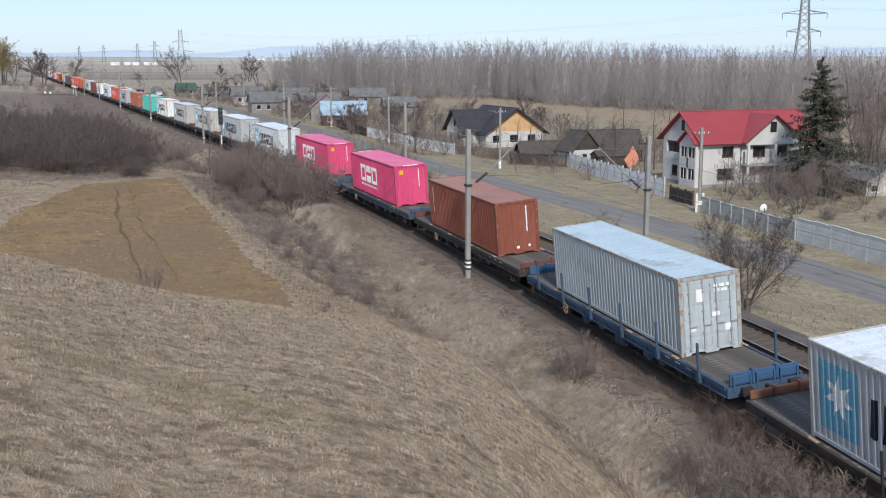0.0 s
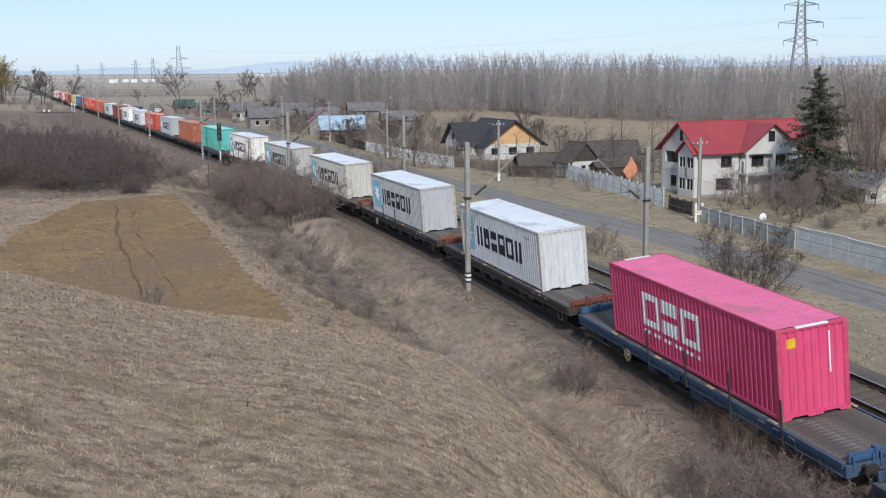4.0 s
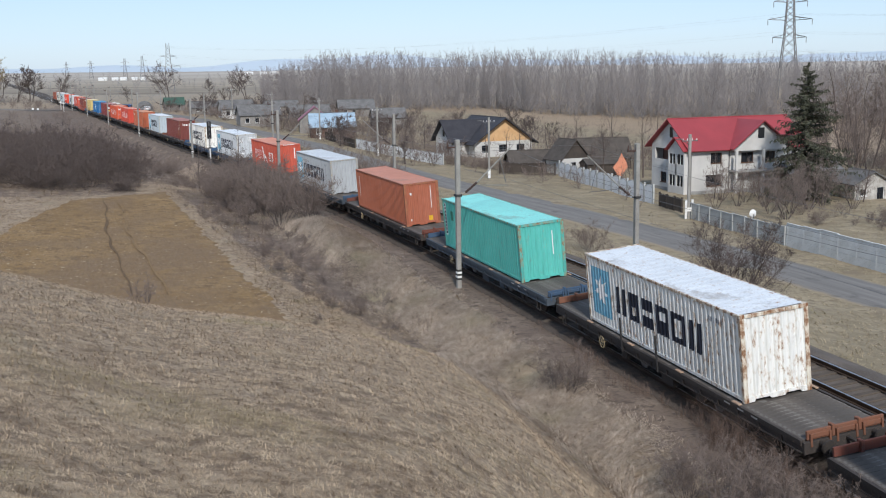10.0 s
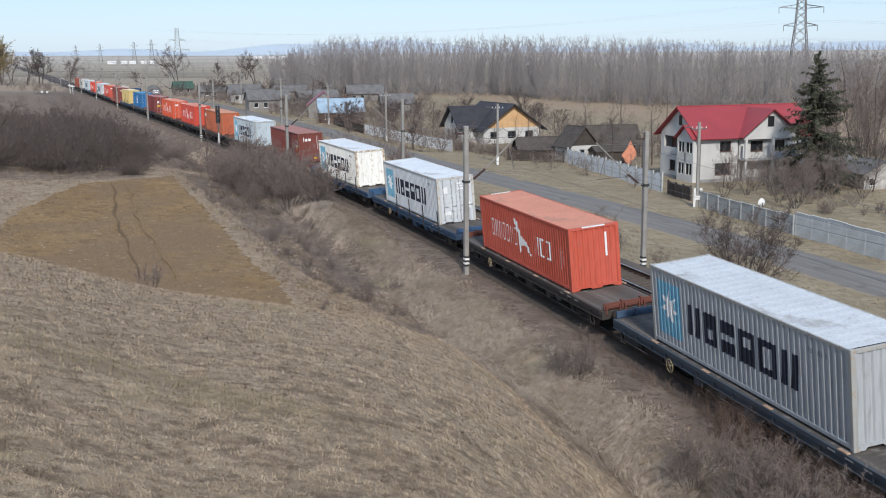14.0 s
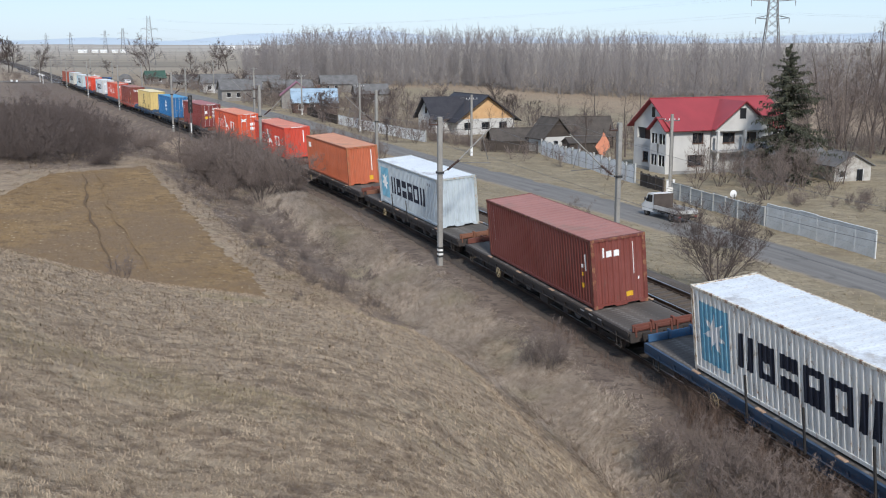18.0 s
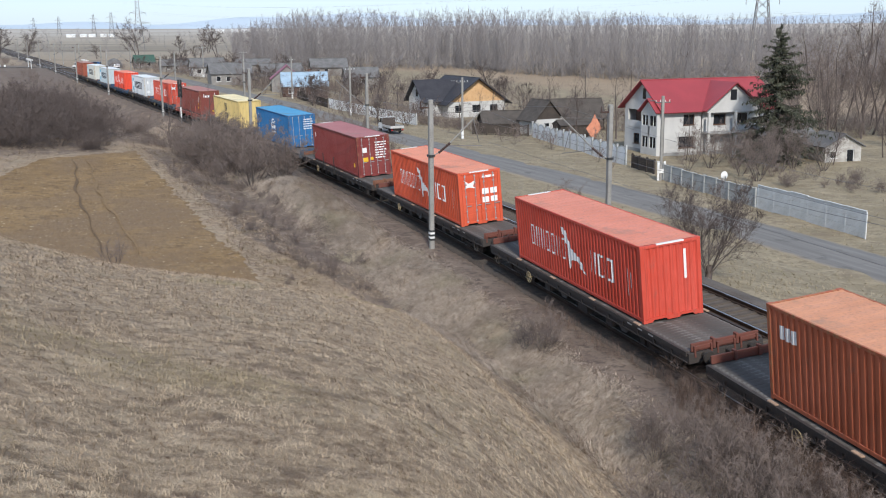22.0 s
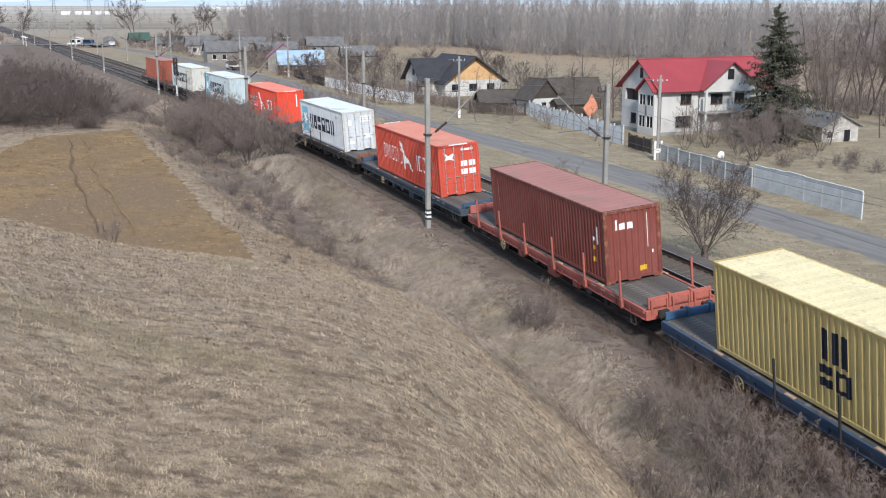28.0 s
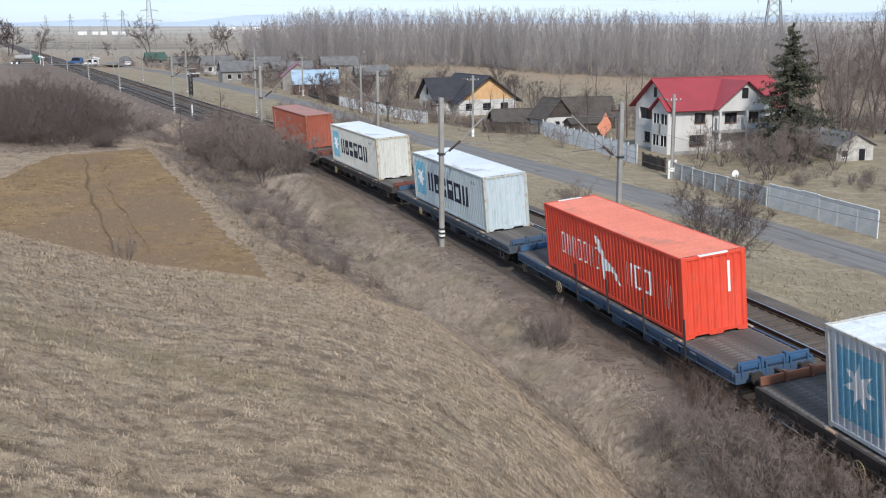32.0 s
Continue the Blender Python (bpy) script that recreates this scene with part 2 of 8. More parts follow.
@functools.lru_cache(None)
def paint(name, r, g, b, rust=0.35, rough=0.55, pools=0.0):
    """Weathered container paint: faded in clouds, dirt in runs, rust in specks; pools of dried dirt on roofs."""
    k = Nodes(name)
    base = (r, g, b)
    pale = tuple(min(1, x * 1.12 + 0.02) for x in base)
    col = k.mix(k.ramp(k.noise(1.6, 3), 0.35, 0.7), base, pale)
    runs = k.noise(0.10, 4, scale=(1, 1, 0.07))
    col = k.mix(k.ramp(runs, 0.50, 0.85), col, tuple(x * 0.62 + 0.012 for x in base))
    dirt = k.noise(0.55, 6, scale=(1, 1, 0.6), rough=0.7)
    col = k.mix(k.ramp(dirt, 0.58, 0.95), col, (0.16, 0.13, 0.10))
    spots = k.noise(0.22, 8, scale=(1, 1, 0.45), rough=0.75)
    col = k.mix(k.ramp(spots, 0.70 - 0.22 * rust, 0.80 - 0.20 * rust), col, tuple(0.45 * x + 0.55 * y for x, y in zip(base, (0.44, 0.27, 0.13))))
    col = k.mix(k.ramp(spots, 0.75 - 0.21 * rust, 0.82 - 0.17 * rust), col, (0.19, 0.085, 0.040))
    if pools:
        weak = k.n("Math")
        weak.operation = "MULTIPLY"
        k.link(k.ramp(k.noise(1.5, 6, scale=(1, 0.55, 1), rough=0.68), 0.565, 0.66), weak.inputs[0])
        weak.inputs[1].default_value = pools
        col = k.mix(weak.outputs[0], col, tuple(0.35 * x + 0.65 * y for x, y in zip(base, (0.20, 0.155, 0.115))))
    return k.done(col, rough, 0.0, k.noise(0.35, 3), 0.12, 0.02)


def cover(k, tones, sizes=(9.0, 1.3, 0.16), bare=None):
    """Colour of ground cover in patches, tussocks and flecks: two middle tones, a pale and a dark one."""
    a, b, c, d = tones
    col = k.mix(k.ramp(k.noise(sizes[0], 4, "World"), 0.35, 0.65), a, b)
    col = k.mix(k.ramp(k.noise(sizes[1], 5, "World", scale=(0.8, 1, 1), rough=0.65), 0.45, 0.66), col, c)
    col = k.mix(k.ramp(k.noise(sizes[2], 5, "World", scale=(0.8, 1, 1), rough=0.7), 0.48, 0.76), col, d)
    col = k.mix(k.ramp(k.noise(sizes[1] * 0.25, 4, "World", scale=(0.8, 1, 1), rough=0.65), 0.50, 0.62), col, d)
    if bare:
        col = k.mix(k.ramp(k.noise(2.4, 5, "World", rough=0.7), 0.54, 0.70), col, bare)
    return col


def relief(k, sizes):
    both = k.n("Math")
    both.operation = "ADD"
    k.link(k.noise(sizes[2], 5, "World", rough=0.7), both.inputs[0])
    k.link(k.noise(sizes[1] * 0.35, 4, "World"), both.inputs[1])
    return both.outputs[0]


def soil_material():
    k = Nodes("ploughed_soil")
    sizes = (14.0, 2.6, 0.20)
    col = cover(k, ((0.262, 0.168, 0.076), (0.205, 0.128, 0.058), (0.310, 0.208, 0.100), (0.140, 0.088, 0.044)), sizes, (0.180, 0.112, 0.055))
    col = k.mix(k.ramp(k.noise(11.0, 3, "World", scale=(1, 0.6, 1)), 0.46, 0.58), col, k.mix(k.ramp(k.noise(0.5, 5, "World", rough=0.7), 0.35, 0.7), (0.172, 0.112, 0.062), (0.212, 0.142, 0.078)))
    col = k.mix(k.ramp(k.noise(0.35, 2, "World"), 0.66, 0.72), col, (0.38, 0.30, 0.19))
    return k.done(col, 0.95, 0, relief(k, sizes), 0.8, 0.05)


def ground_material():
    """Dry grass on the hill and bank; olive meadow past the line and brown litter in the ditch, by what grows there."""
    k = Nodes("dry_grass")
    sizes = (9.0, 1.3, 0.16)
    col = cover(k, ((0.330, 0.246, 0.162), (0.280, 0.208, 0.137), (0.405, 0.313, 0.214), (0.178, 0.128, 0.087)), sizes, (0.218, 0.158, 0.106))
    half = k.n("Math")
    half.operation = "MULTIPLY"
    k.link(k.ramp(k.noise(3.3, 4, "World", rough=0.6), 0.55, 0.80), half.inputs[0])
    half.inputs[1].default_value = 0.45
    col = k.mix(half.outputs[0], col, (0.240, 0.215, 0.125))
    olive = cover(k, ((0.280, 0.228, 0.145), (0.225, 0.182, 0.116), (0.365, 0.300, 0.200), (0.195, 0.157, 0.102)), (14.0, 2.2, 0.25), (0.190, 0.146, 0.098))
    brown = cover(k, ((0.172, 0.128, 0.098), (0.140, 0.104, 0.080), (0.236, 0.182, 0.138), (0.095, 0.070, 0.054)), sizes, (0.128, 0.093, 0.071))
    for name, tone in (("meadow", olive), ("litter", brown)):
        at = k.n("Attribute")
        at.attribute_name = name
        both = k.n("Math")
        both.operation = "ADD"
        k.link(at.outputs["Fac"], both.inputs[0])
        k.link(k.noise(3.0 if name == "meadow" else 1.1, 5, "World", rough=0.65), both.inputs[1])
        col = k.mix(k.ramp(both.outputs[0], 0.90, 1.12), col, tone)
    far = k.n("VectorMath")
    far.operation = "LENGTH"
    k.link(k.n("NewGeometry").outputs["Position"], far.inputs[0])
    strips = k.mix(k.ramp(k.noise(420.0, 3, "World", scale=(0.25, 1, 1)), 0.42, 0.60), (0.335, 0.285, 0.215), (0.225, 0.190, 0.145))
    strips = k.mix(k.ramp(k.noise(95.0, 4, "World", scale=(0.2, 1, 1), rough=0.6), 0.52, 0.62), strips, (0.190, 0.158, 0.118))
    # past 900 m the fields are coloured paler, painting distance haze into the ground
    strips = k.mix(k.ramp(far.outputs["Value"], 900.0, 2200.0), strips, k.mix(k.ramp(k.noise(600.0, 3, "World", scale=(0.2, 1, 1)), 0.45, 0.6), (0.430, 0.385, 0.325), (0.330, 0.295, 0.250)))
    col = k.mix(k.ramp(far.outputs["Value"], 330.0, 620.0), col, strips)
    return k.done(col, 0.95, 0, relief(k, sizes), 0.8, 0.05)


GRASS = ground_material()
SOIL = soil_material()
BALLAST = plain("ballast_stone", (0.135, 0.111, 0.092), (0.088, 0.071, 0.058), 0.9, 0, 1.5, 0.07, 0.9, 0.04, c3=(0.165, 0.142, 0.122))
# near bed: stained ballast, darkened further to paint in the train's shade
SHADEBED = plain("stained_shaded_ballast", (0.082, 0.066, 0.054), (0.052, 0.042, 0.035), 0.9, 0, 1.5, 0.07, 0.9, 0.04, c3=(0.150, 0.128, 0.110))
ASPHALT = plain("worn_asphalt", (0.205, 0.190, 0.170), (0.140, 0.130, 0.117), 0.95, 0, 2.0, 0.22, 0.25, 0.005, c3=(0.24, 0.222, 0.198))
CONCRETE = plain("grey_concrete", (0.36, 0.355, 0.34), (0.27, 0.265, 0.25), 0.85, 0, 0.9, 0.05, 0.3, 0.006)
SLEEPER = plain("sleeper_concrete", (0.112, 0.090, 0.070), (0.080, 0.063, 0.050), 0.9, 0, 0.5, 0.04, 0.4, 0.006)
RAIL = plain("rail_steel", (0.115, 0.078, 0.055), (0.075, 0.052, 0.040), 0.55, 0.6, 0.6, 0.04, 0.2, 0.003)
RAILTOP = plain("polished_rail_head", (0.50, 0.49, 0.48), (0.40, 0.39, 0.38), 0.3, 1.0, 0.6, 0.04, 0.05, 0.001)
STEEL = plain("dull_steel", (0.22, 0.215, 0.21), (0.15, 0.145, 0.14), 0.5, 0.7, 0.5, 0.04, 0.15, 0.003)
WHITE = plain("white_paint", (0.74, 0.74, 0.72), (0.60, 0.59, 0.56), 0.7, 0, 0.8, 0.06, 0.15, 0.003, c3=(0.50, 0.48, 0.44))
BLACK = plain("black_paint", (0.025, 0.025, 0.027), (0.04, 0.038, 0.036), 0.6, 0, 0.5, 0.05, 0.15, 0.003)
BARK = plain("grey_bark", (0.115, 0.092, 0.080), (0.080, 0.062, 0.054), 0.95, 0, 0.5, 0.05, 0.6, 0.02)
BANKTWIG = plain("grey_brown_twigs", (0.210, 0.168, 0.147), (0.146, 0.115, 0.100), 0.95, 0, 1.5, 0.1, 0.2, 0.01)
TWIG = plain("brown_twigs", (0.136, 0.108, 0.096), (0.094, 0.073, 0.065), 0.95, 0, 1.5, 0.1, 0.2, 0.01)

# ---- ground: one sheet, fine near the camera and coarse towards the horizon ----
def make_ground():
    r = [0.0, 1.0, 2.0]
    while r[-1] < 230:
        r.append(r[-1] + max(0.12, r[-1] * 0.0115))
    while r[-1] < 4600:
        r.append(r[-1] * 1.06)
    r = np.array(r)
    az = np.concatenate((np.arange(-180, -36, 4.0), np.arange(-36, 36, 0.28), np.arange(36, 180, 4.0)))
    rr, aa = np.meshgrid(r, np.radians(az), indexing="ij")
    x, y = -(rr * np.sin(aa)).ravel(), (rr * np.cos(aa)).ravel()
    z = ground(x, y)
    nr, na = len(r), len(az)
    i, j = np.meshgrid(np.arange(nr - 1), np.arange(na), indexing="ij")
    k = (j + 1) % na
    quads = np.stack((i * na + j, i * na + k, (i + 1) * na + k, (i + 1) * na + j), -1).reshape(-1, 4)
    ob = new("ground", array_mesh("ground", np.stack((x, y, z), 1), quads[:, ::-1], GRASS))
    # where the olive meadow and gardens lie, and the brown litter in the ditch and beside the ballast
    s, u = line_coords(x, y)
    meadow = step(6.5, 8.0, u) * (1 - step(85, 125, u)) * step(-160, -100, s) * (1 - step(250, 330, s))
    ditch = step(5.2, 6.2, -u) * (1 - step(7.6, 9.4, -u - 3.0 * step(24, 40, s))) * step(-2, 6, s) * (1 - step(84, 98, s))
    left = 0.75 * step(3, 5, -u) * (1 - step(90, 140, -u)) * np.where(u < -15, 0.8 * step(76, 88, s), step(90, 100, s)) * (1 - step(330, 430, s))
    foot = step(1.2, 1.5, -u) * (1 - 0.6 * step(3.0, 4.4, -u)) * (1 - step(4.6, 6.0, -u))
    for name, w in (("meadow", meadow), ("litter", np.maximum(np.maximum(ditch, foot), left))):
        ob.data.attributes.new(name, "FLOAT", "POINT").data.foreach_set("value", w.astype(np.float32))
    return tagged(ob, "dry winter grass on hillside, railway bank and plain", "ground", kind="structure")


make_ground()


def strip(name, ss, us, zs, material, label, category, lean=0.0, on_ground=None, parent=None):
    """A long sheet along the line: us and zs give its cross section."""
    ss = np.asarray(ss, float)
    v = []
    for u, z in zip(us, zs):
        x, y, h = on_line(ss, u)
        if on_ground is not None:
            zz = ground(x, y) + on_ground
        else:
            zz = np.full_like(ss, z) + lean * np.sin(cant(ss)) * u
        v.append(np.stack((x, y, zz), 1))
    v = np.stack(v, 1)
    n, m = len(ss), len(us)
    i, j = np.meshgrid(np.arange(n - 1), np.arange(m - 1), indexing="ij")
    q = np.stack((i * m + j, i * m + j + 1, (i + 1) * m + j + 1, (i + 1) * m + j), -1).reshape(-1, 4)
    ob = new(name, array_mesh(name, v.reshape(-1, 3), q, material, smooth=False))
    if parent:
        ob.parent = parent
        return ob
    return tagged(ob, label, category, kind="structure")


RUN = np.concatenate((np.arange(-250, 200, 2.0), np.arange(200, 1300, 10.0)))
# the near bed carries the shade beside the wagons in its colour
for name, u0 in (("track_bed_near", 0.0), ("track_bed_far", TRACK_GAP)):
    strip(name, RUN, (u0 - 1.95, u0 - 1.6, u0 - 0.8, u0, u0 + 0.8, u0 + 1.75, u0 + (2.75 if u0 else 2.2)),
          (-0.66, -0.30, -0.24, -0.25, -0.24, -0.30, -0.66) if u0 else (-0.66, -0.215, -0.185, -0.21, -0.185, -0.22, -0.32), BALLAST if u0 else SHADEBED, "dark stained stone ballast under the rails, near bed shade-darkened", "track bed", lean=1.0 if not u0 else 0.9)


def rails(name, u0):
    top = tagged(new(name), "railway rails on concrete sleepers", "railway track", kind="structure")
    for side in (-1, 1):
        c = u0 + side * (GAUGE / 2 + 0.035)
        strip("rail", RUN, (c - 0.07, c - 0.07, c - 0.012, c - 0.036, c - 0.036, c + 0.036, c + 0.036, c + 0.012, c + 0.07, c + 0.07),
              (-0.19, -0.165, -0.15, -0.045, -0.004, -0.004, -0.045, -0.15, -0.165, -0.19), RAIL, "", "", lean=1.0 if not u0 else 0.9, parent=top)
        strip("rail_head", RUN, (c - 0.033, c - 0.03, c + 0.03, c + 0.033), (-0.003, 0.0, 0.0, -0.003), RAILTOP, "", "", lean=1.0 if not u0 else 0.9, parent=top)
    return top


TRACK_NEAR, TRACK_FAR = rails("track_near", 0.0), rails("track_far", TRACK_GAP)

# the road beside the line
def road_material():
    """Worn asphalt with streaks and paler wheel bands along its run, and dirt washed over its edges."""
    k = Nodes("road_asphalt")
    flat = k.n("CombineXYZ")
    for axis, name in (("X", "across"), ("Y", "along")):
        at = k.n("Attribute")
        at.attribute_name = name
        k.link(at.outputs["Fac"], flat.inputs[axis])

    def streaks(across, along, detail=4):
        mp = k.n("Mapping")
        mp.inputs["Scale"].default_value = (1 / across, 1 / along, 1)
        t = k.n("TexNoise", Scale=1.0, Detail=detail, Roughness=0.6)
        k.link(flat.outputs[0], mp.inputs["Vector"])
        k.link(mp.outputs[0], t.inputs["Vector"])
        return t.outputs["Fac"]

    col = k.mix(k.ramp(streaks(0.7, 14.0), 0.38, 0.62), (0.205, 0.192, 0.175), (0.150, 0.140, 0.128))
    col = k.mix(k.ramp(streaks(0.10, 3.0), 0.55, 0.75), col, (0.115, 0.107, 0.098))
    col = k.mix(k.ramp(streaks(1.6, 2.4), 0.60, 0.66), col, (0.130, 0.122, 0.112))
    side = k.n("Attribute")
    side.attribute_name = "across"
    away = k.n("Math")
    away.operation = "ABSOLUTE"
    k.link(side.outputs["Fac"], away.inputs[0])
    both = k.n("Math")
    both.operation = "ADD"
    k.link(away.outputs[0], both.inputs[0])
    k.link(streaks(0.5, 1.5), both.inputs[1])
    col = k.mix(k.ramp(both.outputs[0], 2.85, 3.25), col, (0.270, 0.222, 0.155))
    return k.done(col, 0.95, 0, k.noise(0.05, 3, "World"), 0.25, 0.005)


ROAD_RUN = np.arange(-200, 345, 2.5)


def road_u(s):
    return np.interp(s, (-60, 110, 180, 285, 345), (27.0, 26.6, 30.0, 25.0, 15.0))


def make_road():
    v = []
    offs = (-2.9, -2.75, -1.4, 0, 1.4, 2.75, 2.9)
    rise = (-0.10, 0.06, 0.10, 0.12, 0.10, 0.06, -0.10)
    for o, dz in zip(offs, rise):
        x, y, h = on_line(ROAD_RUN, road_u(ROAD_RUN) + o)
        cx, cy, _ = on_line(ROAD_RUN, road_u(ROAD_RUN))
        zz = np.convolve(np.pad(ground(cx, cy), 4, mode="edge"), np.ones(9) / 9, "valid")
        v.append(np.stack((x, y, zz + dz), 1))
    v = np.stack(v, 1)
    n, m = v.shape[:2]
    i, j = np.meshgrid(np.arange(n - 1), np.arange(m - 1), indexing="ij")
    q = np.stack((i * m + j, i * m + j + 1, (i + 1) * m + j + 1, (i + 1) * m + j), -1).reshape(-1, 4)
    me = array_mesh("road", v.reshape(-1, 3), q, road_material())
    me.attributes.new("across", "FLOAT", "POINT").data.foreach_set("value", np.tile(np.array(offs, np.float32), n))
    me.attributes.new("along", "FLOAT", "POINT").data.foreach_set("value", np.repeat(ROAD_RUN.astype(np.float32), m))
    tagged(new("road", me), "narrow worn grey asphalt country road", "road", kind="structure")


make_road()


def make_field():
    """The ploughed patch in the hollow, with shallow furrows and clods."""
    n, m = 260, 220
    a, b = np.meshgrid(np.linspace(0, 1, n), np.linspace(0, 1, m), indexing="ij")
    near_l, near_r, far_r, far_l = np.array((-20, 44)), np.array((-4.5, 44.0)), np.array((-26.8, 107.5)), np.array((-33.0, 98))
    bow = np.sin(a * math.pi)[..., None]
    left = near_l * (1 - a[..., None]) + far_l * a[..., None] + bow * np.array((-3.5, 0))
    right = near_r * (1 - a[..., None]) + far_r * a[..., None]
    p = left * (1 - b[..., None]) + right * b[..., None]
    x, y = p[..., 0].ravel(), p[..., 1].ravel()
    edge = np.minimum.reduce((a, 1 - a, b, 1 - b)).ravel()
    rag = patches(x, y, 3.0, 41) * 0.020 + patches(x, y, 0.6, 43) * 0.022
    clods = np.random.RandomState(4).normal(0, 0.022, len(x))
    z = ground(x, y) + 0.15 * step(0.005, 0.035, edge + rag) - 0.08 + waves(x, y, 0.8, 42) * 0.03 + clods
    i, j = np.meshgrid(np.arange(n - 1), np.arange(m - 1), indexing="ij")
    q = np.stack((i * m + j, i * m + j + 1, (i + 1) * m + j + 1, (i + 1) * m + j), -1).reshape(-1, 4)
    tagged(new("field", array_mesh("field", np.stack((x, y, z), 1), q, SOIL)), "ploughed ochre soil field in the hollow", "field", kind="structure")
    # wheel ruts across it, one trodden dark and one faint
    rut = plain("trodden_soil", (0.150, 0.097, 0.050), (0.112, 0.072, 0.039), 0.95, 0, 0.8, 0.08, 0.5, 0.02)
    faint = plain("dry_rut_soil", (0.225, 0.145, 0.070), (0.180, 0.115, 0.056), 0.95, 0, 0.8, 0.08, 0.5, 0.02)
    t = np.linspace(0, 1, 90)
    for side, wide, mat, text in ((0.0, 1.0, rut, "dark trodden wheel rut across the field"), (1.75, 1.3, faint, "faint dry wheel rut across the field")):
        rx = np.interp(t, (0, 0.25, 0.6, 1), (-16.0, -20.3, -24.6, -30.4)) + 0.16 * np.sin(t * 9) + 0.10 * np.sin(t * 31) + side * (1.1 - 0.4 * t)
        ry = np.interp(t, (0, 0.25, 0.6, 1), (55.5, 67.5, 80.5, 98.5))
        w = wide * (0.050 + 0.025 * np.sin(t * 23) + 0.012 * np.sin(t * 61 + side)) * np.sin(np.clip(t * 1.02, 0, 1) * math.pi) ** 0.4
        v = np.stack([np.stack((rx + o * w, ry, ground(rx, ry) + dz), 1) for o, dz in ((-1.6, 0.14), (-0.8, 0.135), (0, 0.11), (0.8, 0.135), (1.6, 0.14))], 1)
        nn, mm = v.shape[:2]
        i, j = np.meshgrid(np.arange(nn - 1), np.arange(mm - 1), indexing="ij")
        q = np.stack((i * mm + j, i * mm + j + 1, (i + 1) * mm + j + 1, (i + 1) * mm + j), -1).reshape(-1, 4)
        tagged(new("wheel_rut", array_mesh("wheel_rut", v.reshape(-1, 3), q, mat)), text, "rut", kind="structure")


make_field()

# ---- the container train ----
WAGON_PITCH, CARS = 20.319, 31
BOX_L, BOX_W, BOX_H, DECK_Z = 12.192, 2.438, 2.896, 1.18


def folds(a0, a1, period, depth):
    """Outline of a corrugated sheet: (along, inward)."""
    n = max(1, round((a1 - a0) / period))
    p = (a1 - a0) / n
    out = [(a0, 0.0)]
    for i in range(n):
        b = a0 + i * p
        out += [(b + p * 0.32, 0.0), (b + p * 0.48, depth), (b + p * 0.84, depth), (b + p, 0.0)]
    return out


SIDE_FOLDS = folds(-5.93, 5.93, 0.28, 0.044)
END_FOLDS = folds(-1.06, 1.06, 0.265, 0.045)
ROOF_FOLDS = folds(-5.93, 5.93, 0.56, 0.008)


def fold_sheet(outline, place, b0, b1):
    s = Shape()
    vs = [place(a, b, d) for a, d in outline for b in (b0, b1)]
    return s.add(vs, [(2 * i, 2 * i + 2, 2 * i + 3, 2 * i + 1) for i in range(len(outline) - 1)])


def side_place(sgn):
    return lambda a, b, d: (sgn * (BOX_W / 2 - 0.012 - d), a, b)


def end_place(sgn):
    return lambda a, b, d: (a, sgn * (BOX_L / 2 - 0.02 - d), b)


def folded_marks(polys, outline, place):
    """Painted shapes that follow the folds of a sheet; polys lie in (along, up)."""
    al = np.array([p[0] for p in outline])
    dp = np.array([p[1] for p in outline])
    s = Shape()

    def spans(poly, a):
        zs = []
        for (a0, z0), (a1, z1) in zip(poly, poly[1:] + poly[:1]):
            if (a0 <= a) != (a1 <= a):
                zs.append(z0 + (z1 - z0) * (a - a0) / (a1 - a0))
        return sorted(zs)

    for poly in polys:
        lo, hi = min(p[0] for p in poly), max(p[0] for p in poly)
        cuts = sorted({lo + 1e-4, hi - 1e-4, *[v for v in al if lo < v < hi], *[p[0] + e for p in poly for e in (-1e-4, 1e-4) if lo < p[0] + e < hi]})
        for c0, c1 in zip(cuts, cuts[1:]):
            if c1 - c0 < 4e-4:
                continue
            z0, z1 = spans(poly, c0), spans(poly, c1)
            if len(z0) != len(z1):
                continue
            d0, d1 = float(np.interp(c0, al, dp)) - 0.004, float(np.interp(c1, al, dp)) - 0.004
            for k in range(0, len(z0) - 1, 2):
                s.add([place(c0, z0[k], d0), place(c1, z1[k], d1), place(c1, z1[k + 1], d1), place(c0, z0[k + 1], d0)], [(0, 1, 2, 3)])
    return s


def bar(a0, a1, z0, z1, slant=0.0):
    return [(a0, z0), (a1, z0), (a1 + slant, z1), (a0 + slant, z1)]


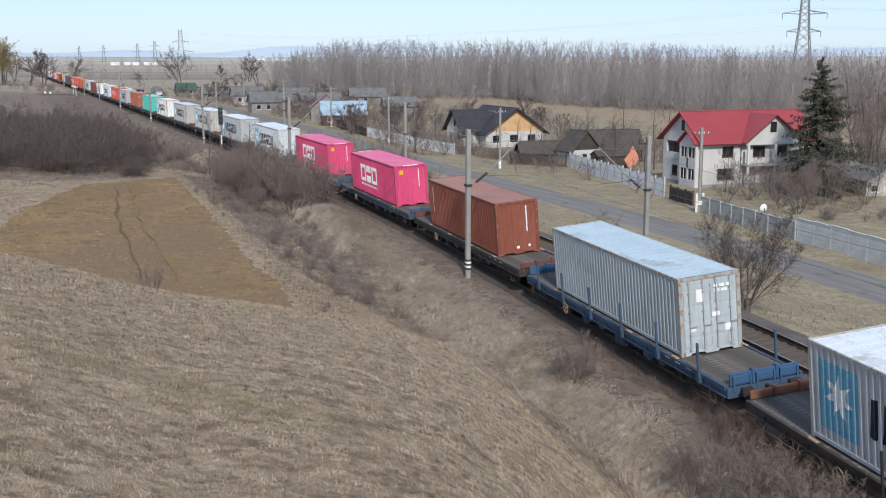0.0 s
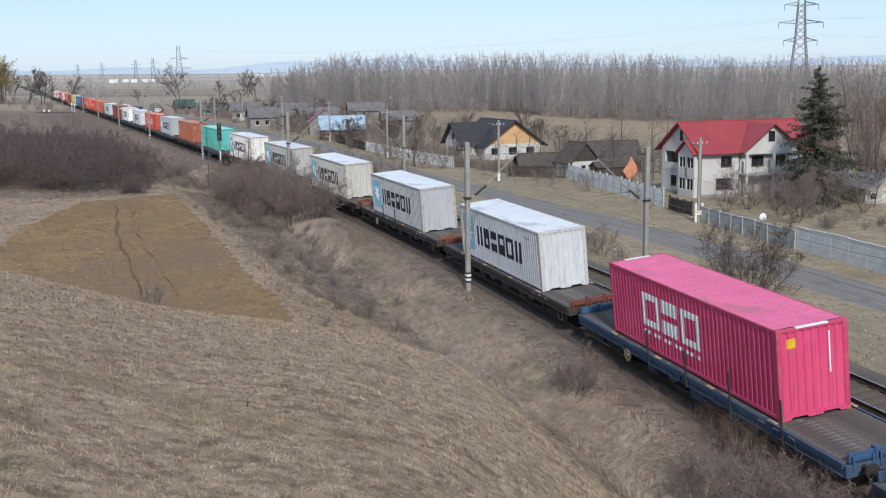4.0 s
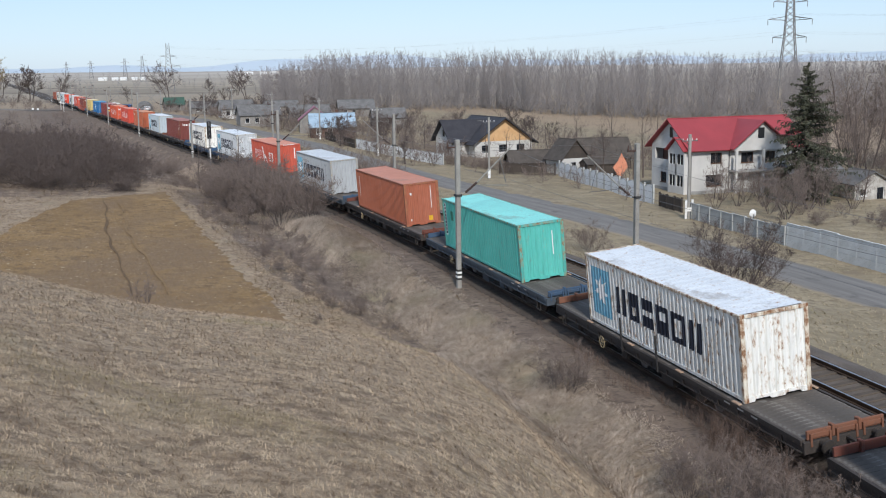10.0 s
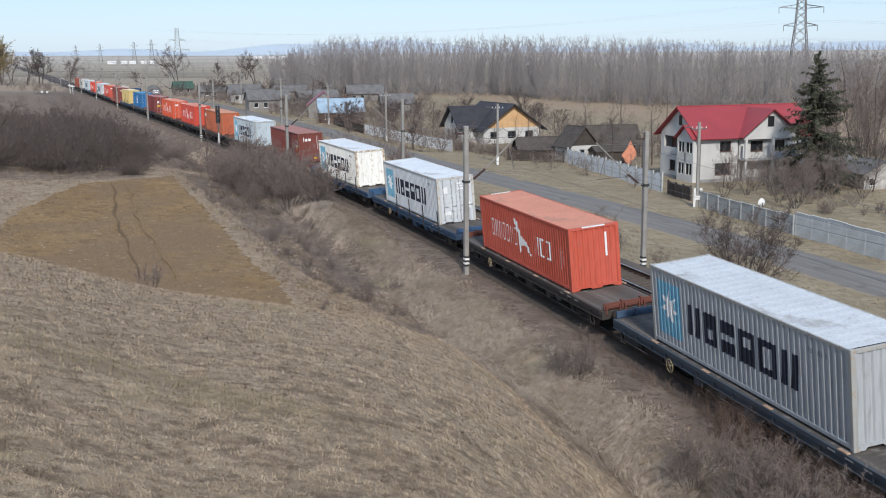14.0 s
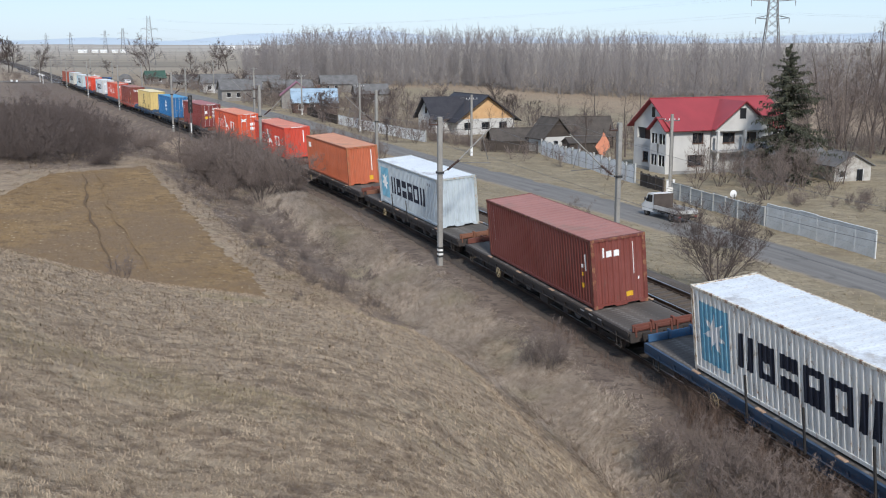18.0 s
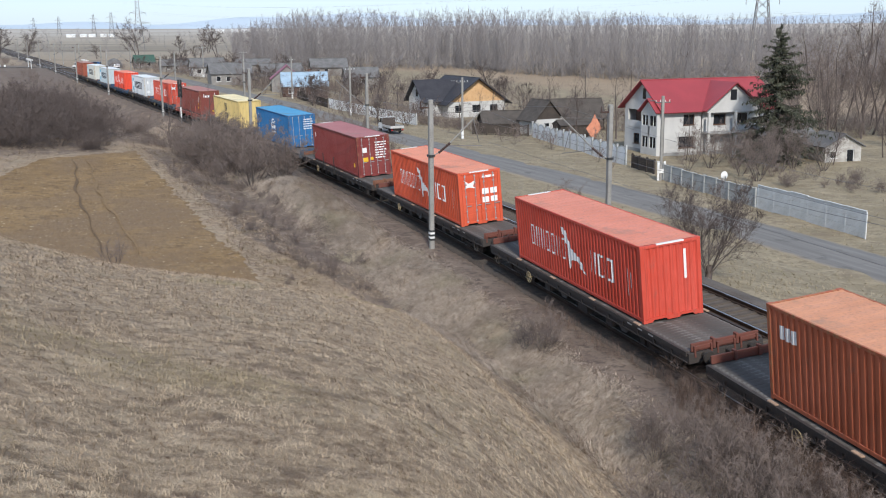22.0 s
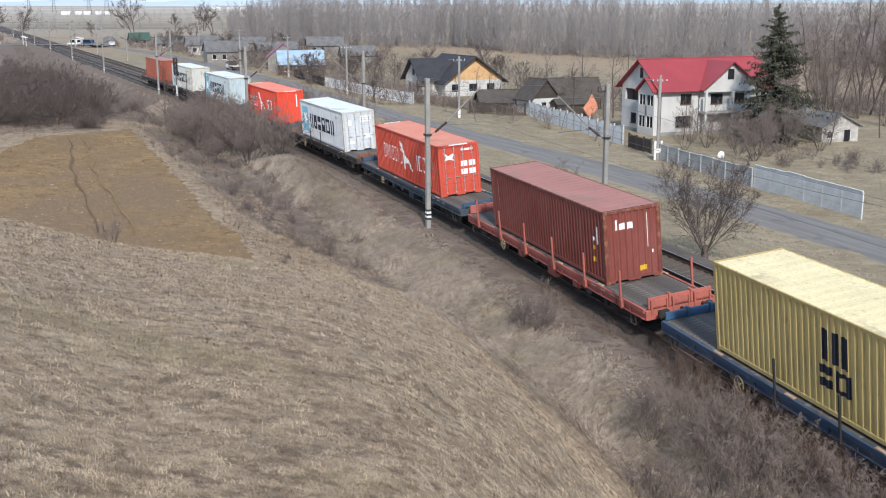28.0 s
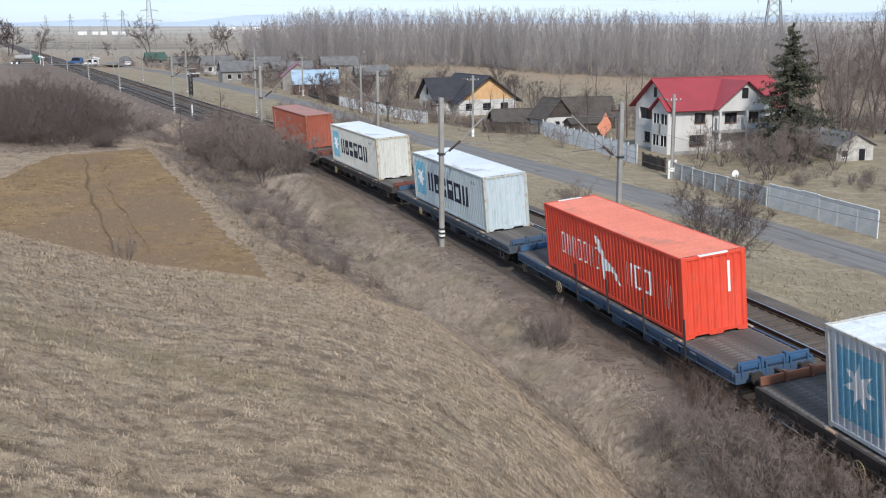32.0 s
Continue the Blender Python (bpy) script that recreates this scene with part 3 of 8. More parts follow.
def glyph_blocks(a0, a1, z0, z1, n, gap=0.22, stroke=0.26, kinds=(2, 3, 1, 4, 0, 2)):
    """A row of n plain emblem blocks from a0 to a1: frames, slabs and leaning bars, butted bar to bar."""
    out, w = [], (a1 - a0) / n
    sg = 1 if w > 0 else -1
    t = sg * stroke
    h = z1 - z0
    th = min(stroke, h * 0.2)
    for i in range(n):
        b0, b1 = a0 + i * w, a0 + (i + 1 - gap) * w
        zm = z0 + h * 0.5
        kind = kinds[i % len(kinds)]
        left, right = bar(b0, b0 + t, z0, z1), bar(b1 - t, b1, z0, z1)
        top, low = bar(b0 + t, b1 - t, z1 - th, z1), bar(b0 + t, b1 - t, z0, z0 + th)
        if kind == 0:      # plain frame
            out += [left, right, top, low]
        elif kind == 1:    # two stacked slabs
            out += [bar(b0, b1, z0, z0 + h * 0.40), bar(b0, b1, z1 - h * 0.40, z1)]
        elif kind == 2:    # two leaning bars
            out += [bar(b0, b0 + 1.3 * t, z0, z1, 0.35 * t), bar(b1 - 1.6 * t, b1 - 0.3 * t, z0, z1, 0.35 * t)]
        elif kind == 3:    # slab with a square hole low down
            out += [left, right, bar(b0 + t, b1 - t, zm, z1), low]
        else:              # slab with a square hole high up
            out += [left, right, top, bar(b0 + t, b1 - t, z0, zm)]
    return out


def star(ca, cz, r, n=7, inner=0.42):
    p = []
    for i in range(2 * n):
        t = math.pi * i / n + math.pi / 2
        q = r if i % 2 == 0 else r * inner
        p.append((ca + q * math.cos(t), cz + q * math.sin(t)))
    return p


SIDE = side_place(-1)      # the long side that faces the hill
# along the side, +y is the far end: words run from the far end to the near end


def mark_side(top, polys, material, label):
    return part("side_marking", folded_marks(polys, SIDE_FOLDS, SIDE), material, top, label)


def mark_end(top, polys, material, label):
    return part("end_marking", folded_marks(polys, END_FOLDS, end_place(-1)), material, top, label)


INK = plain("dark_blue_ink", (0.012, 0.016, 0.030), (0.020, 0.024, 0.038), 0.6, 0, 0.7, 0.05, 0.1, 0.002)
PALEBLUE = plain("sky_blue_ink", (0.115, 0.34, 0.48), (0.19, 0.41, 0.52), 0.6, 0, 0.35, 0.08, 0.1, 0.002, c3=(0.36, 0.46, 0.50))
WHITEINK = plain("white_ink", (0.80, 0.80, 0.78), (0.70, 0.70, 0.68), 0.6, 0, 0.7, 0.05, 0.1, 0.002, c3=(0.60, 0.58, 0.55))
YELLOWINK = plain("yellow_ink", (0.70, 0.42, 0.03), (0.62, 0.36, 0.03), 0.6, 0, 0.5, 0.05, 0.1, 0.002)
RODSTEEL = plain("galvanised_rod", (0.45, 0.46, 0.47), (0.34, 0.34, 0.34), 0.5, 0.5, 0.4, 0.03, 0.1, 0.002)


@functools.lru_cache(None)
def box_mesh(key, mat_name):
    mat = bpy.data.materials[mat_name]
    hx, hy = BOX_W / 2, BOX_L / 2
    s = Shape()
    if key == "side_l":
        s = fold_sheet(SIDE_FOLDS, side_place(-1), 0.16, BOX_H - 0.10)
    elif key == "side_r":
        s = fold_sheet(SIDE_FOLDS, side_place(1), 0.16, BOX_H - 0.10)
    elif key == "end_n":
        s = fold_sheet(END_FOLDS, end_place(-1), 0.16, BOX_H - 0.12)
    elif key == "end_f":
        s = fold_sheet(END_FOLDS, end_place(1), 0.16, BOX_H - 0.12)
    elif key == "roof":
        s = fold_sheet(ROOF_FOLDS, lambda a, b, d: (b, a, BOX_H - 0.018 - d), -hx + 0.06, hx - 0.06)
    elif key == "post":
        s.box(-0.08, 0.08, -0.08, 0.08, 0.118, BOX_H - 0.118, 0.012)
    elif key == "top_side_rail":
        s.box(-0.03, 0.03, -hy + 0.17, hy - 0.17, BOX_H - 0.11, BOX_H - 0.012, 0.008)
    elif key == "bottom_side_rail":
        s.box(-0.03, 0.03, -hy + 0.17, hy - 0.17, 0.06, 0.19, 0.008)
    elif key == "top_end_rail":
        s.box(-hx + 0.17, hx - 0.17, -0.05, 0.05, BOX_H - 0.13, BOX_H - 0.012, 0.01)
    elif key == "bottom_end_rail":
        low = [(-1.05, 0.02), (-0.86, 0.02), (-0.80, 0.10), (-0.30, 0.10), (-0.24, 0.03), (0.24, 0.03), (0.30, 0.10), (0.80, 0.10), (0.86, 0.02), (1.05, 0.02)]
        s.prism(low + [(hx - 0.17, 0.19), (-hx + 0.17, 0.19)], lambda a, b, d: (a, -0.05 + d, b), 0.10)
    elif key == "fitting":
        s.box(-0.089, 0.089, -0.081, 0.081, 0, 0.118, 0.01)
    elif key == "floor":
        s.box(-hx + 0.06, hx - 0.06, -hy + 0.06, hy - 0.06, 0.06, 0.14)
        for i in range(20):
            y = -5.6 + i * 0.59
            s.box(-hx + 0.07, hx - 0.07, y - 0.03, y + 0.03, 0.02, 0.06)
    elif key == "door":
        # one leaf with its three sunk panels and hinges
        s.box(-0.555, 0.555, -0.02, 0.02, 0.18, BOX_H - 0.14, 0.008)
        for z0, z1 in ((0.30, 0.62), (0.72, 1.20), (1.30, 1.78), (1.88, 2.36), (2.44, 2.68)):
            s.box(-0.50, 0.50, -0.036, -0.02, z0, z1, 0.014)
        for z in (0.45, 1.15, 1.85, 2.5):
            s.box(0.55, 0.64, -0.05, 0.02, z - 0.07, z + 0.07, 0.01)
    elif key == "rod":
        s.tube((0, -0.068, 0.16), (0, -0.068, BOX_H - 0.12), 0.019, n=6)
        for z in (0.22, 0.8, 1.6, 2.3, 2.68):
            s.box(-0.05, 0.05, -0.085, -0.03, z - 0.03, z + 0.03, 0.006)
        s.box(-0.015, 0.28, -0.10, -0.08, 1.05, 1.09)
    return s.mesh(key, mat)


def container(paint_mat, label, doors=False, worn=None, group="shipping containers on the train", roof_mat=None):
    top = thing("shipping_container", Matrix(), label, "container", group)
    hx, hy = BOX_W / 2, BOX_L / 2
    pm = paint_mat.name
    edge = (worn or paint_mat).name

    def put(name, key, x=0.0, y=0.0, z=0.0, mat=pm, rz=0.0, lab="", parent=None):
        ob = part(name, box_mesh(key, mat), None, parent or top, lab)
        ob.matrix_local = pose(x, y, z, 0, 0, rz)
        return ob

    put("side_panel", "side_l")
    put("side_panel", "side_r")
    put("end_panel", "end_f")
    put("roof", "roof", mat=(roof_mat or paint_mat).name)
    put("floor", "floor", mat="black_paint")
    for sx in (-1, 1):
        put("top_side_rail", "top_side_rail", sx * (hx - 0.032), mat=edge)
        put("bottom_side_rail", "bottom_side_rail", sx * (hx - 0.032))
        for sy in (-1, 1):
            put("corner_post", "post", sx * (hx - 0.082), sy * (hy - 0.082), mat=edge)
            for z in (0, BOX_H - 0.118):
                put("corner_fitting", "fitting", sx * (hx - 0.089), sy * (hy - 0.081), z, mat=edge)
    for sy in (-1, 1):
        put("top_end_rail", "top_end_rail", 0, sy * (hy - 0.052), mat=edge)
        put("bottom_end_rail", "bottom_end_rail", 0, sy * (hy - 0.052))
    if doors:
        for sx in (-1, 1):
            d = put("door", "door", sx * 0.535, -hy + 0.055, rz=0)
            for x in (-0.3, 0.25):
                put("lock_rod", "rod", x, 0, mat="galvanised_rod", lab="galvanised lock rod", parent=d)
    else:
        put("end_panel", "end_n")
    return top


def end_plates(top, cells, material, label):
    """Small plates and stickers on the doors, in (across, up)."""
    for a0, a1, z0, z1 in cells:
        part("door_plate", Shape().box(a0, a1, -BOX_L / 2 - 0.004, -BOX_L / 2 + 0.04, z0, z1), material, top, label)


def roof_strips(top):
    """White warning strips on the end edges of the roof."""
    for sy in (-1, 1):
        y = sy * (BOX_L / 2 - 0.05)
        part("roof_edge_marking", Shape().box(-0.55, 0.55, y - 0.06, y + 0.06, BOX_H - 0.05, BOX_H - 0.006), WHITEINK, top, "white strip")


def code_bars(rng, a0, a1, z1, rows, h=0.10, gap=0.07):
    out = []
    for r in range(rows):
        z = z1 - r * (h + gap)
        a = a0
        while a < a1 - 0.1:
            w = min(rng.uniform(0.10, 0.32), a1 - a)
            out.append((a, a + w, z - h, z))
            a += w + 0.06
    return out


def upright_code(y, z0, z1, w=0.10):
    """A column of short bars: the upright owner code near a corner."""
    out, z = [], z1
    while z > z0:
        out.append(bar(y - w / 2, y + w / 2, z - 0.10, z))
        z -= 0.155
    return out


def grey_star_box(tone=1.0, rust=0.4, doors=False, tint=(0.50, 0.52, 0.53), wear="light grey", roof=0.66):
    tint = tuple(0.88 * v for v in tint)
    p = paint("%s_paint" % wear.replace(" ", "_"), tint[0] * tone, tint[1] * tone, tint[2] * tone, rust)
    edge = paint("%s_rusty_edge" % wear.replace(" ", "_"), tint[0] * tone * 0.92, tint[1] * tone * 0.88, tint[2] * tone * 0.80, rust + 0.5)
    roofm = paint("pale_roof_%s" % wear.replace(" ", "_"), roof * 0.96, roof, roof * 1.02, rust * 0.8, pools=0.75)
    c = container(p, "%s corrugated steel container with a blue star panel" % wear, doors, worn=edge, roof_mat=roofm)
    mark_side(c, [bar(3.78, 5.62, 0.48, 2.46)], PALEBLUE, "faded sky-blue square")
    part("side_marking", folded_marks([star(4.7, 1.55, 0.70)], SIDE_FOLDS, lambda a, b, d: SIDE(a, b, d - 0.004)), WHITEINK, c, "white seven-pointed star")
    mark_side(c, glyph_blocks(3.35, -3.75, 0.92, 2.02, 6, 0.20, 0.25), INK, "dark blue-black block lettering")
    mark_side(c, [bar(-4.95 + 0.17 * i, -4.87 + 0.17 * i, 2.30, 2.46) for i in range(6)], paint("grey_code_ink", 0.20, 0.21, 0.23), "small grey code")
    if doors:
        rng = random.Random(5)
        end_plates(c, code_bars(rng, 0.12, 0.95, 2.52, 3) + [(-0.85, -0.55, 1.9, 2.3), (-0.8, -0.4, 0.55, 0.75), (0.4, 0.9, 0.9, 1.2)], WHITEINK, "white stickers")
    return c


def bird_box(tone=(0.56, 0.075, 0.040), rust=0.25, doors=False, wear="red"):
    p = paint("%s_paint" % wear.replace(" ", "_"), *tone, rust)
    # the roof gets a lighter tone than the sides
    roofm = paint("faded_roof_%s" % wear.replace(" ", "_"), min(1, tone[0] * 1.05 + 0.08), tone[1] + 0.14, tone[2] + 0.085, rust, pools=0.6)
    c = container(p, "%s corrugated steel container with white flag emblem" % wear, doors, roof_mat=roofm)
    mark_side(c, glyph_blocks(4.35, 0.45, 1.02, 1.92, 7, 0.30, 0.085, (0, 2, 2, 0, 0, 2, 0)), WHITEINK, "white block lettering")
    mark_side(c, glyph_blocks(-1.75, -3.95, 1.02, 1.92, 3, 0.28, 0.095, (2, 0, 0)), WHITEINK, "white block lettering")
    flag = [(0.95, 2.42), (0.55, 2.30), (0.05, 1.62), (-0.75, 1.35), (-1.30, 0.72), (-0.70, 0.98), (-0.55, 1.20), (0.05, 1.12), (0.28, 0.70), (0.42, 1.60), (0.85, 2.10)]
    mark_side(c, [flag], WHITEINK, "white flag emblem")
    mark_side(c, [bar(-5.02, -4.90, 0.85, 1.9), bar(-5.22, -5.14, 1.15, 1.75)], WHITEINK, "white upright code")
    if doors:
        rng = random.Random(8)
        end_plates(c, [(0.10, 0.48, 1.62, 1.92), (0.10, 0.48, 1.16, 1.46), (0.58, 0.96, 1.62, 1.92), (0.58, 0.96, 1.16, 1.46)], WHITEINK, "white plates")
        end_plates(c, code_bars(rng, 0.15, 0.95, 2.62, 1, 0.12), WHITEINK, "white code")
        flag2 = [(-0.92, 2.50), (-0.62, 2.28), (-0.25, 2.42), (-0.40, 2.12), (-0.22, 1.98), (-0.62, 2.08), (-0.90, 2.02), (-0.74, 2.22)]
        part("door_plate", Shape().prism(flag2, lambda a, b, d: (a, -BOX_L / 2 - 0.004 + d, b), 0.04), WHITEINK, c, "white flag emblem")
    else:
        mark_end(c, [bar(0.52, 0.62, 1.45, 2.55)], WHITEINK, "white upright bar")
    roof_strips(c)
    return c


def plain_box(name, tone, rust, label, doors=False, roof=None, code=None):
    p = paint(name, *tone, rust)
    # roof tone, lighter than the side paint
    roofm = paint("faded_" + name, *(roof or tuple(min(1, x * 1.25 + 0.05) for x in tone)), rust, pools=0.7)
    edge = paint(name + "_worn_edge", *(x * 0.8 for x in tone), rust + 0.65)
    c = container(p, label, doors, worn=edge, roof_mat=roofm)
    if code:
        mark_side(c, upright_code(code, 1.0, 2.45), WHITEINK, "white upright code")
    return c


def make_boxes():
    """All containers in train order, from the first that has nearly passed to the last."""
    out = {}
    rng = random.Random(3)
    out[-1] = grey_star_box(1.0, 0.35)
    c = plain_box("pale_blue_grey", (0.37, 0.41, 0.42), 0.45, "bluish-grey worn steel container with closed doors", True, roof=(0.42, 0.51, 0.55))
    mark_side(c, [bar(2.9 - i * 0.5, 3.25 - i * 0.5, 1.5, 2.0) for i in range(4)], paint("grey_ghost_ink", 0.30, 0.33, 0.34), "worn grey lettering")
    end_plates(c, [(-0.55, -0.25, 1.95, 2.4), (0.05, 0.35, 1.35, 1.5), (0.55, 0.8, 0.75, 1.0), (-0.85, -0.6, 0.9, 1.0)] + code_bars(rng, 0.15, 0.9, 2.5, 2), WHITEINK, "white stickers")
    out[0] = c
    c = plain_box("red_brown", (0.215, 0.062, 0.036), 0.15, "red-brown corrugated steel container", code=5.3, roof=(0.32, 0.14, 0.10))
    mark_end(c, [bar(0.50, 0.56, 1.2, 2.6)] + [bar(a, a + 0.14, z, z + 0.14) for a, z in ((-0.1, 0.3), (0.55, 0.35))], WHITEINK, "white code and dots")
    out[1] = c
    for i in (2, 3):
        c = plain_box("magenta_pink", (0.57, 0.058, 0.150), 0.08, "magenta pink corrugated steel container", roof=(0.68, 0.13, 0.25))
        mark_side(c, glyph_blocks(3.2, -1.4, 0.98, 2.26, 3, 0.14, 0.27, (0, 1, 0)), WHITEINK, "white block emblem")
        mark_side(c, [bar(3.3 - 0.42 * k, 3.05 - 0.42 * k, 0.66, 0.80) for k in range(11)], WHITEINK, "row of small white bars")
        mark_end(c, [bar(0.55, 0.60, 1.3, 2.6)], WHITEINK, "thin white bar")
        mark_end(c, [bar(-0.85, -0.55, 2.25, 2.55)], YELLOWINK, "yellow sticker")
        roof_strips(c)
        out[i] = c
    out[4] = grey_star_box(1.10, 0.30, wear="clean light grey", tint=(0.52, 0.54, 0.55))
    out[5] = grey_star_box(0.86, 0.45, wear="dull grey")
    out[6] = grey_star_box(0.96, 0.60, wear="rust-edged grey", tint=(0.53, 0.52, 0.47))
    out[7] = grey_star_box(0.88, 0.70, wear="rust-stained grey", tint=(0.50, 0.50, 0.48), roof=0.58)
    out[8] = grey_star_box(1.42, 0.85, wear="rusty white", tint=(0.55, 0.55, 0.52))
    c = plain_box("turquoise", (0.085, 0.42, 0.36), 0.45, "faded turquoise corrugated steel container with rusty edges", roof=(0.22, 0.62, 0.56))
    mark_side(c, [bar(5.75, 5.40, 0.75, 2.65)], WHITEINK, "white upright panel")
    part("side_marking", folded_marks([bar(5.68, 5.47, 0.84 + 0.205 * k, 0.98 + 0.205 * k) for k in range(9)], SIDE_FOLDS, lambda a, b, d: SIDE(a, b, d - 0.004)), INK, c, "column of dark bars")
    mark_side(c, [bar(4.72, 4.22, 1.75, 2.30)], paint("patched_green", 0.030, 0.150, 0.105, 0.3), "darker green patch")
    mark_end(c, [bar(0.55, 0.60, 1.2, 2.4)], WHITEINK, "white bar")
    out[9] = c
    c = plain_box("rust_orange", (0.330, 0.102, 0.054), 0.30, "rust-orange corrugated steel container", code=5.3, roof=(0.47, 0.19, 0.115))
    mark_end(c, [bar(0.62, 0.68, 1.1, 2.6), bar(-0.82, -0.70, 2.1, 2.25), bar(-0.86, -0.80, 0.35, 0.50)], WHITEINK, "white code")
    mark_end(c, [bar(0.42, 0.70, 0.26, 0.58)], YELLOWINK, "yellow sticker")
    out[10] = c
    out[11] = grey_star_box(0.80, 0.25, wear="mid grey", tint=(0.50, 0.52, 0.53), roof=0.55)
    out[12] = bird_box((0.47, 0.085, 0.050), 0.30, wear="weathered red")
    out[13] = grey_star_box(1.15, 0.35, True, wear="white-grey")
    out[14] = grey_star_box(1.55, 0.70, wear="rust-dotted white", tint=(0.55, 0.54, 0.50))
    for i, tone in ((15, (0.165, 0.042, 0.032)), (23, (0.180, 0.045, 0.033))):
        c = plain_box("oxide_brown_%s" % ("dark" if i == 15 else "warm"), tone, 0.20, "oxide red-brown corrugated steel container", code=5.2, roof=(0.34, 0.140, 0.105))
        mark_end(c, [bar(-0.72, -0.62, 2.1, 2.5), bar(-0.55, -0.30, 2.1, 2.35), bar(-0.22, 0.02, 2.1, 2.35)], WHITEINK, "white block lettering")
        mark_end(c, [bar(0.25, 0.55, 0.35, 0.55)], YELLOWINK, "yellow sticker")
        mark_side(c, [bar(-5.2, -5.0, 0.75, 0.95), bar(-5.2, -5.08, 1.25, 1.40)], YELLOWINK, "yellow sticker")
        mark_side(c, [bar(-5.45, -5.38, 1.5, 2.2), bar(-5.2, -5.08, 1.6, 1.75)], WHITEINK, "white upright code")
        mark_end(c, [bar(0.62, 0.67, 1.25, 2.6), bar(0.80, 0.86, 1.0, 1.12)], WHITEINK, "white upright code")
        out[i] = c
    out[16] = grey_star_box(1.0, 0.35, wear="bluish grey", tint=(0.47, 0.53, 0.56), roof=0.68)
    c = plain_box("orange", (0.42, 0.110, 0.050), 0.35, "faded orange corrugated steel container", roof=(0.55, 0.24, 0.125))
    mark_end(c, [bar(0.66, 0.72, 1.0, 2.6)], WHITEINK, "white upright code")
    mark_end(c, [bar(0.45, 0.75, 0.30, 0.62)], YELLOWINK, "yellow sticker")
    mark_side(c, [bar(5.5 - 0.3 * k, 5.3 - 0.3 * k, 2.0, 2.4) for k in range(3)], WHITEINK, "white code")
    out[17] = c
    out[18] = bird_box((0.50, 0.060, 0.035), 0.15, wear="bright red")
    out[19] = bird_box((0.55, 0.085, 0.035), 0.15, True, wear="orange-red")
    c = plain_box("maroon", (0.190, 0.036, 0.032), 0.15, "maroon corrugated steel container with closed doors", True, roof=(0.34, 0.115, 0.105))
    end_plates(c, code_bars(rng, 0.12, 0.95, 2.45, 7, 0.08, 0.1) + [(-0.85, -0.5, 1.75, 2.1)], WHITEINK, "white code")
    end_plates(c, [(-0.85, -0.45, 1.1, 1.4), (-0.3, -0.05, 1.2, 1.4)], YELLOWINK, "yellow plates")
    mark_side(c, [bar(5.35, 5.1, 1.9, 2.3)], WHITEINK, "white emblem")
    mark_side(c, [bar(-5.15, -4.95, 0.65, 0.95)], YELLOWINK, "yellow sticker")
    roof_strips(c)
    out[20] = c
    c = plain_box("strong_blue", (0.016, 0.125, 0.30), 0.12, "bright blue corrugated steel container with closed doors", True, roof=(0.05, 0.26, 0.44))
    ring = [(-0.4 + 0.75 * math.cos(math.radians(a)), 1.5 + 0.75 * math.sin(math.radians(a))) for a in range(0, 360, 15)]
    hole = [(-0.4 + 0.62 * math.cos(math.radians(a)), 1.5 + 0.62 * math.sin(math.radians(a))) for a in range(345, -1, -15)]
    mark_side(c, [ring[k:k + 2] + [hole[22 - k], hole[23 - k]] for k in range(0, 23)] + [bar(-1.0 + 0.3 * k, -0.8 + 0.3 * k, 1.35, 1.65) for k in range(5)] + [bar(-0.7, 0.0, 1.0, 1.1), bar(-0.7, 0.0, 1.85, 1.95)], WHITEINK, "white round emblem")
    mark_side(c, upright_code(5.3, 0.8, 2.5), WHITEINK, "white upright code")
    end_plates(c, code_bars(rng, 0.12, 0.95, 2.5, 5, 0.08, 0.12), WHITEINK, "white code")
    out[21] = c
    c = plain_box("straw_yellow", (0.56, 0.42, 0.165), 0.10, "straw yellow corrugated steel container", roof=(0.72, 0.60, 0.34))
    mark_side(c, [bar(0.55 - 0.42 * k, 0.28 - 0.42 * k, 1.50, 2.38) for k in range(3)] + glyph_blocks(0.70, -0.75, 0.75, 1.36, 2, 0.15, 0.16, (1, 0)), INK, "dark block emblem")
    mark_side(c, upright_code(5.2, 0.9, 2.4, 0.06), INK, "dark upright code")
    out[22] = c
    out[24] = bird_box((0.50, 0.070, 0.040), 0.20, True, wear="scarlet")
    out[25] = grey_star_box(1.15, 0.35, True, wear="pale grey")
    out[26] = bird_box((0.62, 0.060, 0.028), 0.05, wear="fresh red")
    out[27] = grey_star_box(1.0, 0.45, wear="blue-tinted grey", tint=(0.46, 0.53, 0.55), roof=0.66)
    out[28] = grey_star_box(1.02, 0.55, wear="yellowed grey", tint=(0.54, 0.54, 0.49), roof=0.66)
    c = plain_box("dark_rust", (0.27, 0.070, 0.040), 0.25, "dark rust-red corrugated steel container", code=5.3, roof=(0.34, 0.16, 0.12))
    out[29] = c
    return out


# ---- flat wagons ----
DECKWOOD = plain("grimy_deck_planks", (0.115, 0.099, 0.086), (0.068, 0.060, 0.053), 0.85, 0, 0.9, 0.35, 0.3, 0.01, c3=(0.26, 0.25, 0.235))
SOOT = plain("sooty_underframe", (0.045, 0.038, 0.034), (0.030, 0.026, 0.024), 0.85, 0.1, 0.8, 0.05, 0.4, 0.01, c3=(0.085, 0.062, 0.045))
WHEEL = plain("wheel_steel", (0.10, 0.085, 0.075), (0.065, 0.055, 0.05), 0.55, 0.5, 0.4, 0.04, 0.2, 0.004)
